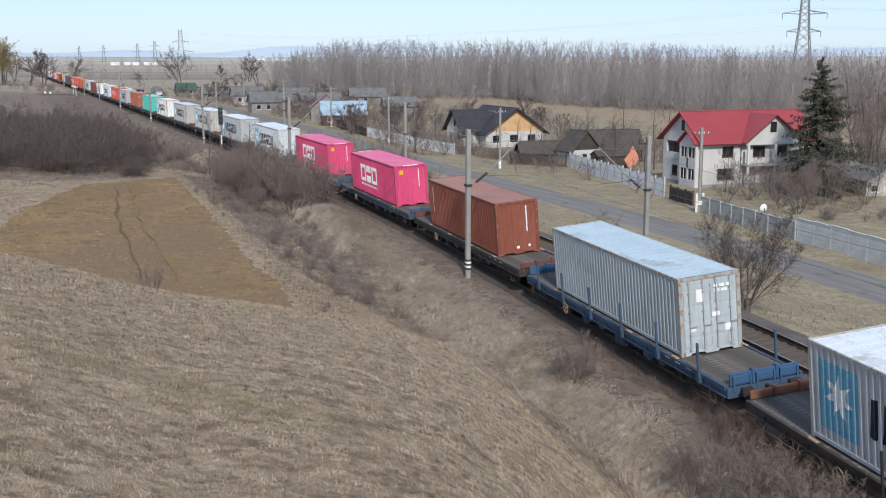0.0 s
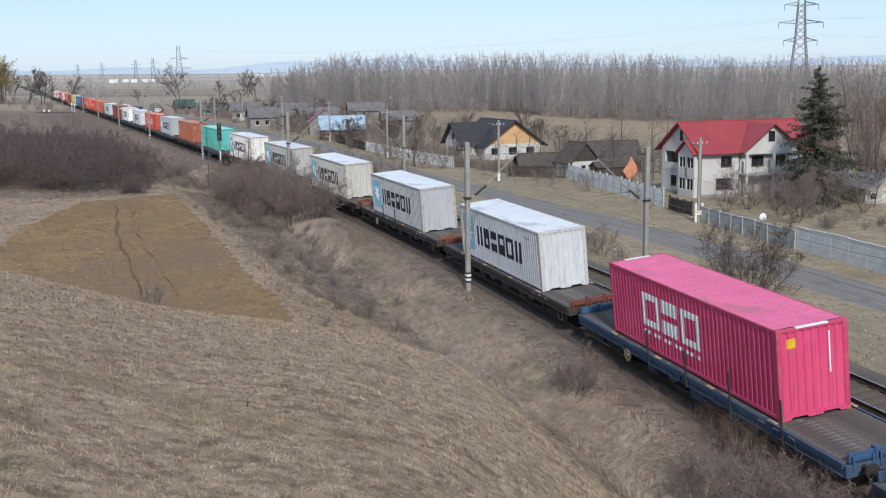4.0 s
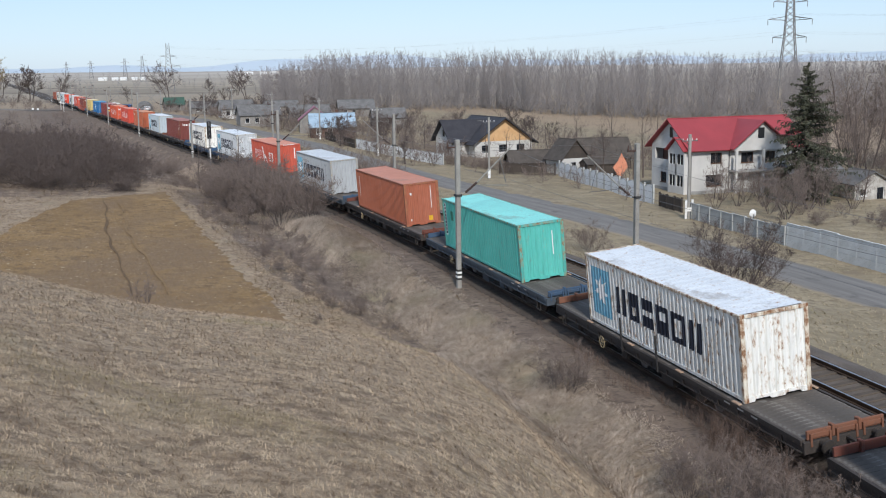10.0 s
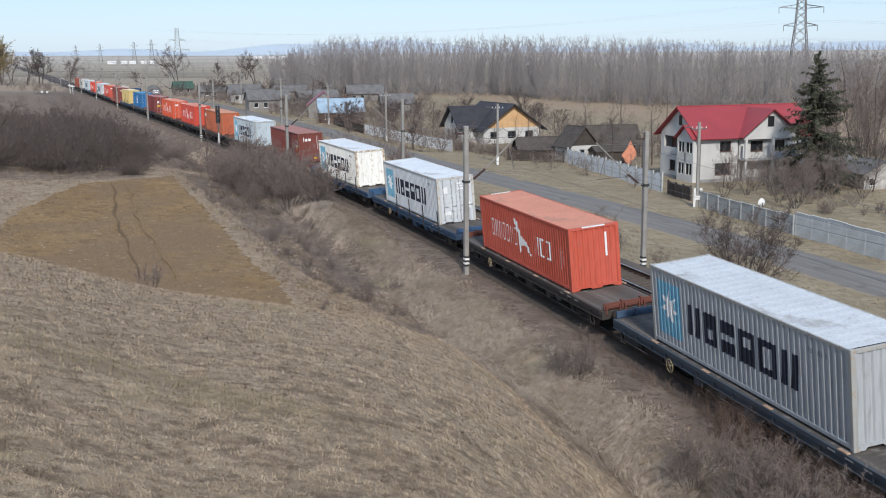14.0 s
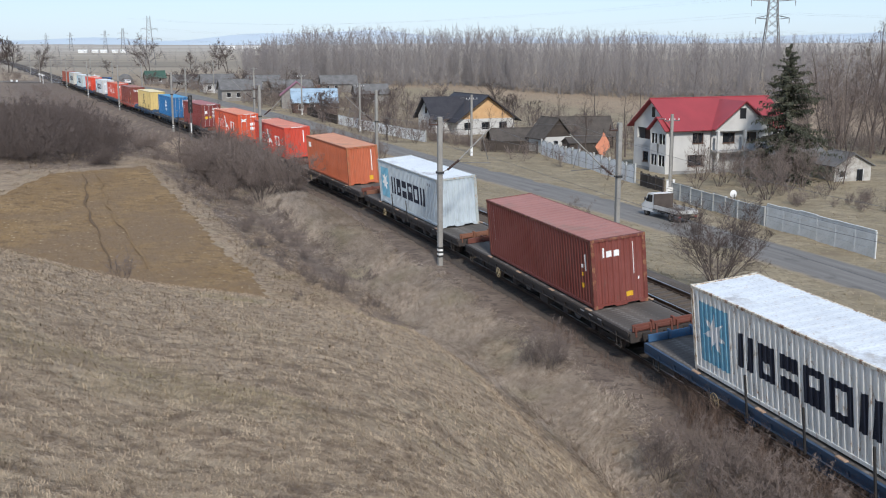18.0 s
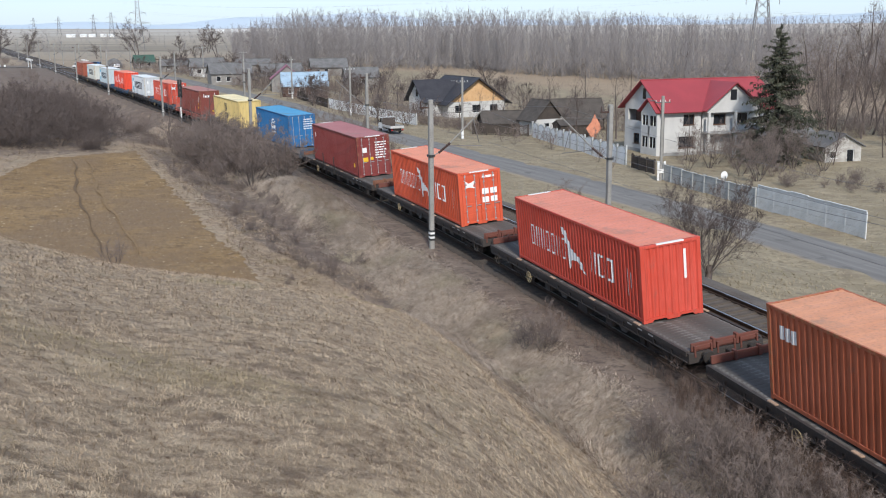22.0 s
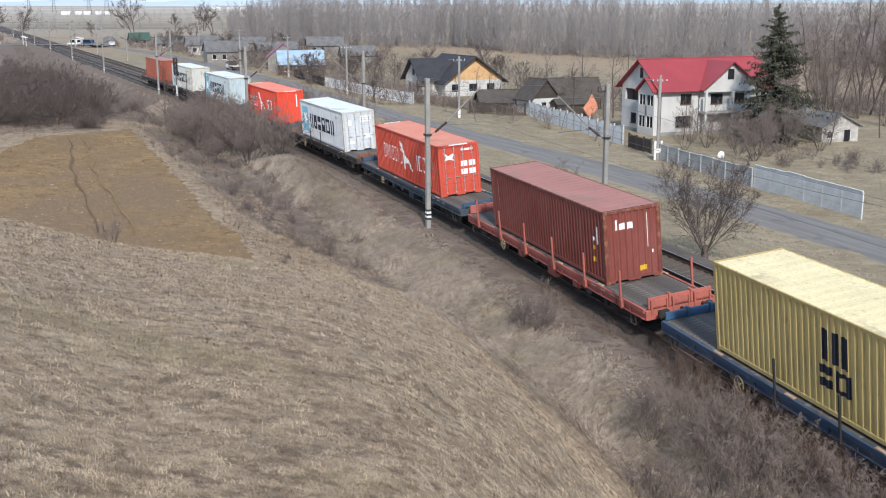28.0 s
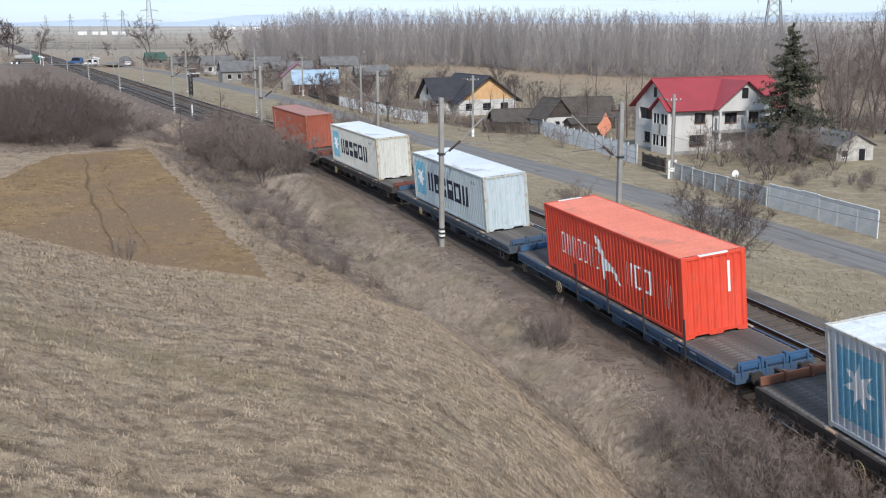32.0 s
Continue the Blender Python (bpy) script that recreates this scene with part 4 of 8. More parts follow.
PALEWOOD = plain("pale_worn_wood", (0.42, 0.29, 0.20), (0.32, 0.215, 0.15), 0.85, 0, 0.4, 0.05, 0.3, 0.006)
GUSSET = plain("dull_grey_plate", (0.115, 0.112, 0.110), (0.080, 0.076, 0.074), 0.7, 0.2, 0.4, 0.05, 0.2, 0.004)
YELLOW = plain("dull_cream_paint", (0.40, 0.32, 0.19), (0.28, 0.22, 0.13), 0.7, 0, 0.3, 0.04, 0.2, 0.003)


def wagon(body, ends, label, stakes=False, upright=False, pins=()):
    """A four-axle flat wagon, its origin on the rails at mid length."""
    top = thing("flat_wagon", Matrix(), label, "wagon", "wagons of the train")
    half = 9.45
    part("deck", Shape().box(-1.33, 1.33, -6.2, 6.2, 1.10, 1.164), DECKWOOD, top, "grimy deck")
    plank = Shape().box(-1.33, 1.33, -0.118, 0.118, 1.10, 1.166, 0.006).mesh("deck_plank", DECKWOOD)
    for sy in (-1, 1):
        for i in range(13):
            ob = part("deck_plank", plank, None, top)
            ob.location = ((i % 3 - 1) * 0.012, sy * (6.33 + i * 0.245), -0.003 * (i % 2))
    for sx in (-1, 1):
        s = Shape()
        x = sx * 1.36
        s.box(min(x, x + sx * 0.10), max(x, x + sx * 0.10), -half, half, 1.02, 1.19, 0.008)
        s.box(min(x - sx * 0.02, x + sx * 0.05), max(x - sx * 0.02, x + sx * 0.05), -half, half, 0.83, 1.02)
        s.box(min(x - sx * 0.02, x + sx * 0.10), max(x - sx * 0.02, x + sx * 0.10), -half, half, 0.80, 0.83)
        for k in range(15):
            y = -8.4 + k * 1.2
            s.box(min(x + sx * 0.05, x + sx * 0.095), max(x + sx * 0.05, x + sx * 0.095), y - 0.04, y + 0.04, 0.83, 1.02)
        part("side_sill", s, body, top)
        s = Shape()
        poly = [(-6.4, 0.80), (-4.4, 0.50), (4.4, 0.50), (6.4, 0.80)]
        s.prism(poly, lambda a, b, d, sx=sx: (sx * (0.55 + d), a, b), 0.08)
        part("centre_beam", s, SOOT, top)
        for y, w, h in ((-3.4, 0.55, 0.34), (-1.0, 0.9, 0.42), (2.6, 0.5, 0.36)):
            part("equipment_box", Shape().box(sx * 1.18 - 0.16, sx * 1.18 + 0.16, y - w / 2, y + w / 2, 0.80 - h, 0.80, 0.02), SOOT if sx > 0 else body, top)
        # grey gussets, an air reservoir and pale packing blocks along the sill
        for y in (-4.6, 0.9, 4.9):
            g = Shape().prism([(y - 0.45, 0.80), (y + 0.45, 0.80), (y + 0.18, 0.52), (y - 0.18, 0.52)], lambda a, b, d, sx=sx: (sx * (1.28 + d), a, b), 0.03)
            part("gusset", g, GUSSET, top, "dull grey gusset plate")
        part("air_reservoir", Shape().tube((sx * 0.95, 1.5, 0.60), (sx * 0.95, 2.2, 0.60), 0.17, n=12).tube((sx * 0.95, 1.42, 0.60), (sx * 0.95, 1.5, 0.60), 0.10, 0.17, 12).tube((sx * 0.95, 2.2, 0.60), (sx * 0.95, 2.28, 0.60), 0.17, 0.10, 12), SOOT, top)
        for y in (-5.9, -2.1, 1.8, 5.7):
            part("packing_block", Shape().box(sx * 1.39 - 0.06, sx * 1.39 + 0.06, y - 0.22, y + 0.22, 1.192, 1.235, 0.01), PALEWOOD, top, "pale worn wooden block")
        for y in (-8.6, 8.6):
            part("step_iron", Shape().box(sx * 1.44 - 0.02, sx * 1.44 + 0.02, y - 0.20, y - 0.17, 0.45, 0.80).box(sx * 1.44 - 0.02, sx * 1.44 + 0.02, y + 0.17, y + 0.20, 0.45, 0.80).box(sx * 1.44 - 0.06, sx * 1.44 + 0.06, y - 0.20, y + 0.20, 0.42, 0.45), SOOT, top)
        # twist-lock spigots
        for y in (-6.0, 6.0):
            part("container_spigot", Shape().box(sx * 1.13 - 0.09, sx * 1.13 + 0.09, y - 0.1, y + 0.1, 1.165, 1.185), STEEL, top)
    for sy in (-1, 1):
        s = Shape()
        s.box(-1.42, 1.42, min(sy * half, sy * (half + 0.12)), max(sy * half, sy * (half + 0.12)), 0.78, 1.14, 0.01)
        part("headstock", s, body, top)
        lean = 0.30 if upright else 0.16
        for x0, x1 in ((-1.28, -0.46), (-0.42, 0.42), (0.46, 1.28)):
            s = Shape()
            s.box(x0, x1, min(sy * (half - 0.02), sy * (half + 0.06)), max(sy * (half - 0.02), sy * (half + 0.06)), 1.17, 1.17 + lean + 0.12, 0.012)
            s.box(x0 + 0.12, x1 - 0.12, min(sy * (half + 0.06), sy * (half + 0.10)), max(sy * (half + 0.06), sy * (half + 0.10)), 1.22, 1.20 + lean, 0.012)
            for x in (x0 + 0.10, x1 - 0.10):
                s.box(x - 0.035, x + 0.035, min(sy * (half + 0.05), sy * (half + 0.15)), max(sy * (half + 0.05), sy * (half + 0.15)), 0.98, 1.21 + lean, 0.01)
            part("end_board", s, ends, top, "low hinged end board")
        for x in (-0.44, 0.44):
            s = Shape().box(x - 0.05, x + 0.05, min(sy * (half - 0.10), sy * (half + 0.12)), max(sy * (half - 0.10), sy * (half + 0.12)), 1.16, 1.36 + lean, 0.015)
            part("board_post", s, ends, top)
        for x in (-0.875, 0.875):
            s = Shape()
            s.tube((x, sy * (half + 0.12), 1.03), (x, sy * (half + 0.48), 1.03), 0.085, 0.075, 10)
            s.tube((x, sy * (half + 0.48), 1.03), (x, sy * (half + 0.54), 1.03), 0.235, 0.22, 14)
            part("buffer", s, SOOT, top)
        s = Shape()
        s.box(-0.05, 0.05, min(sy * half, sy * (half + 0.55)), max(sy * half, sy * (half + 0.55)), 0.98, 1.08, 0.01)
        s.ring((0, sy * (half + 0.6), 0.93), (1, 0, 0), 0.09, 0.025, 10, 5)
        part("coupling", s, SOOT, top)
        # bogie with two wheelsets
        by = sy * 6.7
        s = Shape()
        for sx in (-1, 1):
            poly = [(-1.25, 0.36), (-1.25, 0.60), (-0.70, 0.70), (-0.35, 0.46), (0.35, 0.46), (0.70, 0.70), (1.25, 0.60), (1.25, 0.36), (0.55, 0.30), (-0.55, 0.30)]
            s.prism(poly, lambda a, b, d, sx=sx: (sx * (0.95 + d), by + a, b), 0.14)
            for a in (-0.9, 0.9):
                s.box(sx * 1.05 - 0.12, sx * 1.05 + 0.12, by + a - 0.17, by + a + 0.17, 0.32, 0.62, 0.02)
                for da in (-0.28, 0.28):
                    s.tube((sx * 1.03, by + a + da, 0.36), (sx * 1.03, by + a + da, 0.60), 0.08, n=8)
        s.box(-1.0, 1.0, by - 0.16, by + 0.16, 0.40, 0.74, 0.02)
        bogie = part("bogie", s, SOOT, top)
        for a in (-0.9, 0.9):
            s = Shape()
            s.tube((-1.0, by + a, 0.46), (1.0, by + a, 0.46), 0.08, n=8)
            for sx in (-1, 1):
                xc = sx * 0.752
                s.tube((xc - 0.065, by + a, 0.46), (xc + 0.065, by + a, 0.46), 0.46, n=24)
                s.tube((xc - sx * 0.065, by + a, 0.46), (xc - sx * 0.095, by + a, 0.46), 0.49, n=24)
            part("wheelset", s, WHEEL, bogie, smooth=False)
    # hand-brake wheel on each side
    for sx in (-1, 1):
        s = Shape()
        s.ring((sx * 1.50, 4.35, 0.68), (1, 0, 0), 0.25, 0.013, 24, 6)
        for k in range(3):
            t = math.pi * k / 3
            o = Vector((0, math.cos(t), math.sin(t))) * 0.245
            c = Vector((sx * 1.50, 4.35, 0.68))
            s.tube(c - o, c + o, 0.010, n=5)
        s.tube((sx * 1.3, 4.35, 0.68), (sx * 1.52, 4.35, 0.68), 0.02, n=6)
        part("brake_wheel", s, YELLOW, top, "yellow hand-brake wheel")
    for k in range(3):
        part("lettering_plate", Shape().box(-1.466, -1.458, -7.2 + k * 0.8, -6.85 + k * 0.8, 1.07, 1.12), RODSTEEL, top, "small white bar")
    for y in pins:
        part("side_pin", Shape().box(-1.53, -1.47, y - 0.035, y + 0.035, 0.78, 2.15, 0.01), BLACK, top, "thin black side stake")
    if stakes:
        for sx in (-1, 1):
            for k in range(6):
                y = -7.8 + k * 3.1
                s = Shape()
                s.box(sx * 1.50 - 0.04, sx * 1.50 + 0.04, y - 0.045, y + 0.045, 0.78, 2.25, 0.015)
                s.box(sx * 1.47 - 0.08, sx * 1.47 + 0.08, y - 0.11, y + 0.11, 0.84, 1.16, 0.015)
                part("stake", s, body, top)
    return top


def make_train():
    def coat(name, r, g, b):
        return plain(name, (r, g, b), (r * 0.72 + 0.01, g * 0.72 + 0.01, b * 0.72 + 0.01), 0.75, 0.0, 0.9, 0.07, 0.25, 0.006, c3=(0.09, 0.07, 0.055))

    blue, deep = coat("wagon_blue", 0.045, 0.085, 0.145), coat("wagon_slate_blue", 0.060, 0.078, 0.098)
    brown, oxide = coat("wagon_grime_brown", 0.046, 0.038, 0.034), coat("wagon_oxide_red", 0.150, 0.050, 0.035)
    rust, red = coat("wagon_rust_orange", 0.20, 0.085, 0.050), coat("wagon_salmon_red", 0.41, 0.118, 0.088)
    bright = coat("wagon_bright_blue", 0.035, 0.095, 0.19)
    kinds = {
        "blue": lambda: wagon(blue, bright, "grimy blue four-axle flat wagon", pins=(-6.6, -3.6, -0.6, 2.4)),
        "slate": lambda: wagon(deep, blue, "slate-blue four-axle flat wagon"),
        "stakes": lambda: wagon(blue, bright, "blue flat wagon with upright side stakes", True, True),
        "dark": lambda: wagon(brown, oxide, "grimy dark flat wagon with red-brown end boards"),
        "rusty": lambda: wagon(brown, rust, "grimy dark flat wagon with rust-orange end boards", pins=(-0.6, 2.4)),
        "red": lambda: wagon(red, red, "salmon-red flat wagon with upright side stakes", True, True),
    }
    order = ("rusty", "stakes", "dark", "slate", "blue", "dark", "rusty", "dark", "dark", "rusty", "slate", "dark", "slate", "dark", "blue", "blue", "dark", "rusty",
             "dark", "dark", "dark", "rusty", "slate", "blue", "red", "slate", "rusty", "blue", "slate", "dark", "dark")
    made, wagons = {}, {}
    for i, kind in enumerate(order):
        if kind not in made:
            made[kind] = kinds[kind]()
            wagons[i - 1] = made[kind]
        else:
            wagons[i - 1] = copy_thing(made[kind], Matrix())
    return wagons, make_boxes()


WAGONS, BOXES = make_train()


def train_s(t):
    """Where the wagon numbered 0 is at t seconds: the train slows a little."""
    return 14.2945 - 16.87711 * t + 0.0166581 * t * t - 0.00022854 * t ** 3


def key_train():
    times = [0.5 * k for k in range(65)]
    for i in range(-1, CARS - 1):
        rows, loads = [], []
        for t in times:
            s = train_s(t) + i * WAGON_PITCH
            a, b = Vector((*on_line(s - 6.7)[:2], 0)), Vector((*on_line(s + 6.7)[:2], 0))
            m = Matrix.Translation((a + b) / 2) @ Matrix.Rotation(math.atan2(-(b - a).x, (b - a).y), 4, "Z") @ Matrix.Rotation(-float(cant(s)), 4, "Y")
            rows.append((t, m))
            loads.append((t, m @ Matrix.Translation((0, 0, DECK_Z + 0.006))))
        walk(WAGONS[i], rows)
        walk(BOXES[i], loads)

# ---- bare trees, shrubs and grass ----
def grow(rng, height, stems=1, lean=0.12, spread=0.55, clear=0.3, n1=12, n2=5, n3=3, girth=0.016, fine=0.006, up=0.25):
    """Limbs of a leafless plant as tapered rods: lists of (start, end, radius, radius, level)."""
    rods = []

    def limb(p, d, length, r, level, parts):
        q, pts = p.copy(), [(p.copy(), d.copy())]
        rr = r
        for k in range(parts):
            d2 = (d + Vector((rng.gauss(0, 1), rng.gauss(0, 1), rng.gauss(0.15, 0.7))) * (0.10 + 0.06 * level)).normalized()
            e = q + d2 * (length / parts)
            r2 = max(fine * 0.6, r * (1 - 0.8 * (k + 1) / parts))
            rods.append((q.copy(), e.copy(), rr, r2, level))
            q, d, rr = e, d2, r2
            pts.append((q.copy(), d.copy()))
        return pts

    def off(d, angle):
        side = d.orthogonal().normalized()
        side = Matrix.Rotation(rng.uniform(0, 6.28), 3, d) @ side
        return (d * math.cos(angle) + side * math.sin(angle)).normalized()

    for s in range(stems):
        a = 6.28 * (s + rng.random()) / stems
        k = rng.uniform(0.3, 1.0) if stems > 1 else rng.uniform(0, 0.3)
        d = Vector((math.cos(a) * lean * k * (3 if stems > 1 else 1), math.sin(a) * lean * k * (3 if stems > 1 else 1), 1)).normalized()
        base = Vector((math.cos(a), math.sin(a), 0)) * (0.05 * height * k if stems > 1 else 0)
        h = height * (rng.uniform(0.65, 1.0) if stems > 1 else 1.0)
        stem = limb(base, d, h, girth * height / (stems ** 0.4), 0, 5)
        for i in range(n1):
            t = clear + (1 - clear) * (i + rng.random()) / n1
            f = t * 5
            j = min(4, int(f))
            p = stem[j][0].lerp(stem[j + 1][0], f - j)
            ln = h * spread * (1.05 - 0.75 * t) * rng.uniform(0.6, 1.1)
            b = limb(p, (off(stem[j][1], rng.uniform(0.5, 1.1)) + Vector((0, 0, up))).normalized(), ln, max(fine, girth * height * 0.32 * (1.1 - t)), 1, 3)
            for m in range(n2):
                g = (0.25 + 0.75 * (m + rng.random()) / n2) * 3
                jj = min(2, int(g))
                p2 = b[jj][0].lerp(b[jj + 1][0], g - jj)
                c = limb(p2, (off(b[jj][1], rng.uniform(0.4, 0.9)) + Vector((0, 0, up * 0.8))).normalized(), ln * rng.uniform(0.25, 0.5), fine * 1.4, 2, 2 if n3 else 1)
                for w in range(n3):
                    e = c[rng.randint(1, len(c) - 1)]
                    limb(e[0], off(e[1], rng.uniform(0.3, 0.9)), ln * rng.uniform(0.12, 0.28), fine, 3, 1)
    return rods


def rods_arrays(rods, sides=3):
    p0 = np.array([tuple(r[0]) for r in rods])
    p1 = np.array([tuple(r[1]) for r in rods])
    r0 = np.array([r[2] for r in rods])[:, None, None]
    r1 = np.array([r[3] for r in rods])[:, None, None]
    d = p1 - p0
    d /= np.linalg.norm(d, axis=1, keepdims=True) + 1e-9
    ref = np.where(np.abs(d[:, 2:3]) > 0.9, np.array([[1.0, 0, 0]]), np.array([[0, 0, 1.0]]))
    a = np.cross(d, ref)
    a /= np.linalg.norm(a, axis=1, keepdims=True)
    b = np.cross(d, a)
    t = np.arange(sides) * 2 * math.pi / sides
    o = a[:, None] * np.cos(t)[None, :, None] + b[:, None] * np.sin(t)[None, :, None]
    v = np.concatenate((p0[:, None] + o * r0, p1[:, None] + o * r1), 1).reshape(-1, 3)
    n = len(rods)
    base = (np.arange(n) * 2 * sides)[:, None, None]
    i = np.arange(sides)
    q = np.stack((i, (i + 1) % sides, sides + (i + 1) % sides, sides + i), 1)[None] + base
    return v, q.reshape(-1, 4)


def ribbons_arrays(rods, seed=1):
    """The finest twigs as narrow flat slivers turned at random."""
    r = np.random.RandomState(seed)
    p0 = np.array([tuple(q[0]) for q in rods])
    p1 = np.array([tuple(q[1]) for q in rods])
    w0, w1 = np.array([[q[2]] for q in rods]), np.array([[q[3]] for q in rods])
    d = p1 - p0
    o = np.cross(d, r.normal(0, 1, d.shape))
    o /= np.linalg.norm(o, axis=1, keepdims=True) + 1e-9
    v = np.stack((p0 - o * w0, p0 + o * w0, p1 + o * w1, p1 - o * w1), 1).reshape(-1, 3)
    return v, np.arange(len(rods) * 4).reshape(-1, 4)


def joined(a, b):
    return np.concatenate((a[0], b[0])), np.concatenate((a[1], b[1] + len(a[0])))


def plant_meshes(name, rods, stem_mat, twig_mat, cut=1):
    low = [r for r in rods if r[4] < cut]
    high = [r for r in rods if r[4] >= cut]
    v, q = rods_arrays(low, 6)
    fine = [r for r in high if r[4] > 2]
    w, p = rods_arrays([r for r in high if r[4] <= 2], 3)
    if fine:
        w, p = joined((w, p), ribbons_arrays(fine))
    return array_mesh(name + "_trunk", v, q, stem_mat), array_mesh(name + "_crown", w, p, twig_mat)


def tree_kind(seed, height, **kw):
    return plant_meshes("bare_tree", grow(random.Random(seed), height, **kw), BARK, TWIG, 1)


def stand_tree(meshes, x, y, scale, turn, name, label, category, group, sink=0.1, tilt=0.0):
    z = ground_at(x, y) - sink
    top = thing(name, pose(x, y, z, tilt, tilt * 0.5, turn) @ Matrix.Diagonal((scale, scale, scale, 1)), label, category, group)
    part("trunk" if category == "tree" else "stem", meshes[0], None, top)
    part("crown", meshes[1], None, top)
    return top


TREES = [tree_kind(11 + k, 8.0, n1=15, n2=6, n3=4, spread=0.52, clear=0.22) for k in range(3)]
BUSHES = [plant_meshes("bush", grow(random.Random(40 + k), 3.0, stems=14, lean=0.27, spread=0.42, clear=0.15, n1=6, n2=6, n3=7, girth=0.010, fine=0.0050), BARK, BANKTWIG, 1) for k in range(3)]
THICKET = [plant_meshes("thicket", grow(random.Random(80 + k), 3.0, stems=18, lean=0.55, spread=0.50, clear=0.04, n1=6, n2=7, n3=8, girth=0.008, fine=0.0045, up=0.15), BARK, TWIG, 1) for k in range(3)]
FORKED = [plant_meshes("forked_tree", grow(random.Random(60 + k), 6.0, stems=6, lean=0.22, spread=0.46, clear=0.22, n1=9, n2=8, n3=7, girth=0.016, fine=0.0068), BARK, BANKTWIG, 1) for k in range(2)]

PLANTS = random.Random(77)


def bush(s, u, h, kind=None):
    x, y, _ = on_line(s, u)
    k = PLANTS.randrange(3) if kind is None else kind
    return stand_tree(BUSHES[k], float(x), float(y), h / 2.7, PLANTS.uniform(0, 360), "bush", "leafless brown bush on the railway bank", "bush", "bank bushes")


# thicket behind the ploughed field
for k in range(78):
    y = PLANTS.uniform(106, 150)
    b = PLANTS.uniform(-0.445, -0.283)
    x = b * y
    h = PLANTS.uniform(4.0, 5.8) * (0.62 + 0.38 * min(1.0, (-0.279 - b) / 0.045)) * (0.72 if y < 112 else 1.0)
    stand_tree(THICKET[k % 3], x, y, h / 2.5, PLANTS.uniform(0, 360), "bush", "dense leafless thicket bush behind the field", "bush", "thicket bushes", sink=0.3)
# bushes on the near bank of the line
for k in range(56):
    s = PLANTS.uniform(57, 94)
    u = -4.0 - 5.0 * PLANTS.random() ** 1.2
    bush(s, u, (5.2 - 0.06 * abs(s - 70)) * PLANTS.uniform(0.6, 1.0) * (1.0 if u > -8 else 0.6))
for k in range(16):
    bush(PLANTS.uniform(94, 122), PLANTS.uniform(-10.5, -7.0), PLANTS.uniform(0.9, 1.8))
# low brown scrub in the ditch
for k in range(60):
    s = PLANTS.uniform(24, 80)
    bush(s, PLANTS.uniform(-12.5, -6.4), PLANTS.uniform(0.4, 1.2))
for s, u, h in ((10.6, -4.3, 1.7), (11.6, -4.6, 1.4), (-1.5, -4.5, 2.0), (-3.2, -4.8, 2.2), (0.3, -4.9, 1.7), (-5.0, -4.9, 2.3), (1.6, -4.4, 1.3), (-6.5, -5.6, 2.2), (-2.2, -6.0, 1.6), (-4.2, -6.4, 1.7), (-6.8, -3.5, 1.6), (-5.6, -3.3, 1.5), (-4.4, -3.6, 1.7), (-3.2, -3.4, 1.5), (-2.0, -3.6, 1.6), (-0.8, -3.4, 1.3), (0.6, -3.5, 1.2), (-7.6, -3.9, 1.8)):
    bush(s, u, h * 1.2)
# small sapling at the edge of the ploughed patch and slim trees by the bank
stand_tree(FORKED[1], -12.9, 46.8, 0.32, 30, "sapling", "thin leafless sapling in the ploughed field", "tree", "")
for s, u, h in ((96, -7.5, 5.5), (82, -6.0, 6.5), (91, -5.6, 5.2)):
    x, y, _ = on_line(s, u)
    stand_tree(TREES[PLANTS.randrange(3)], float(x), float(y), h / 8, PLANTS.uniform(0, 360), "bare_tree", "slim leafless tree on the railway bank", "tree", "bank trees")
# forked tree between the line and the road, with low scrub
def roadside_tree():
    """A short trunk that forks low into a broad fan of fine limbs."""
    rods = [(a + Vector((0, 0, 0.5)), b + Vector((0, 0, 0.5)), p, q, lev) for a, b, p, q, lev in grow(random.Random(64), 4.9, stems=9, lean=0.30, spread=0.52, clear=0.10, n1=11, n2=10, n3=10, girth=0.015, fine=0.0056, up=0.5)]
    rods += [(Vector((0, 0, -0.1)), Vector((0.03, 0.02, 0.4)), 0.19, 0.17, 0), (Vector((0.03, 0.02, 0.4)), Vector((0, 0, 0.8)), 0.17, 0.15, 0)]
    stand_tree(plant_meshes("roadside_tree", rods, BARK, TWIG, 1), 15.3, 52.6, 1.0, 20, "roadside_tree", "leafless tree with a low fork between railway and road", "tree", "")


roadside_tree()
for s, u, h in ((27.5, 13.2, 1.8), (33.0, 11.0, 1.4), (44, 12.5, 2.6), (47, 13.5, 2.0), (88, 12.5, 3.6), (93, 13.5, 4.2), (98, 12.2, 3.8), (103, 14.0, 4.0), (110, 13.0, 3.6), (118, 14.5, 3.5), (84, 14.0, 2.4), (128, 14.0, 3.2), (140, 16, 3.0), (40, 11.8, 1.6)):
    x, y, _ = on_line(s, u)
    stand_tree(BUSHES[PLANTS.randrange(3)], float(x), float(y), h / 2.7, PLANTS.uniform(0, 360), "bush", "leafless scrub between railway and road", "bush", "roadside scrub")
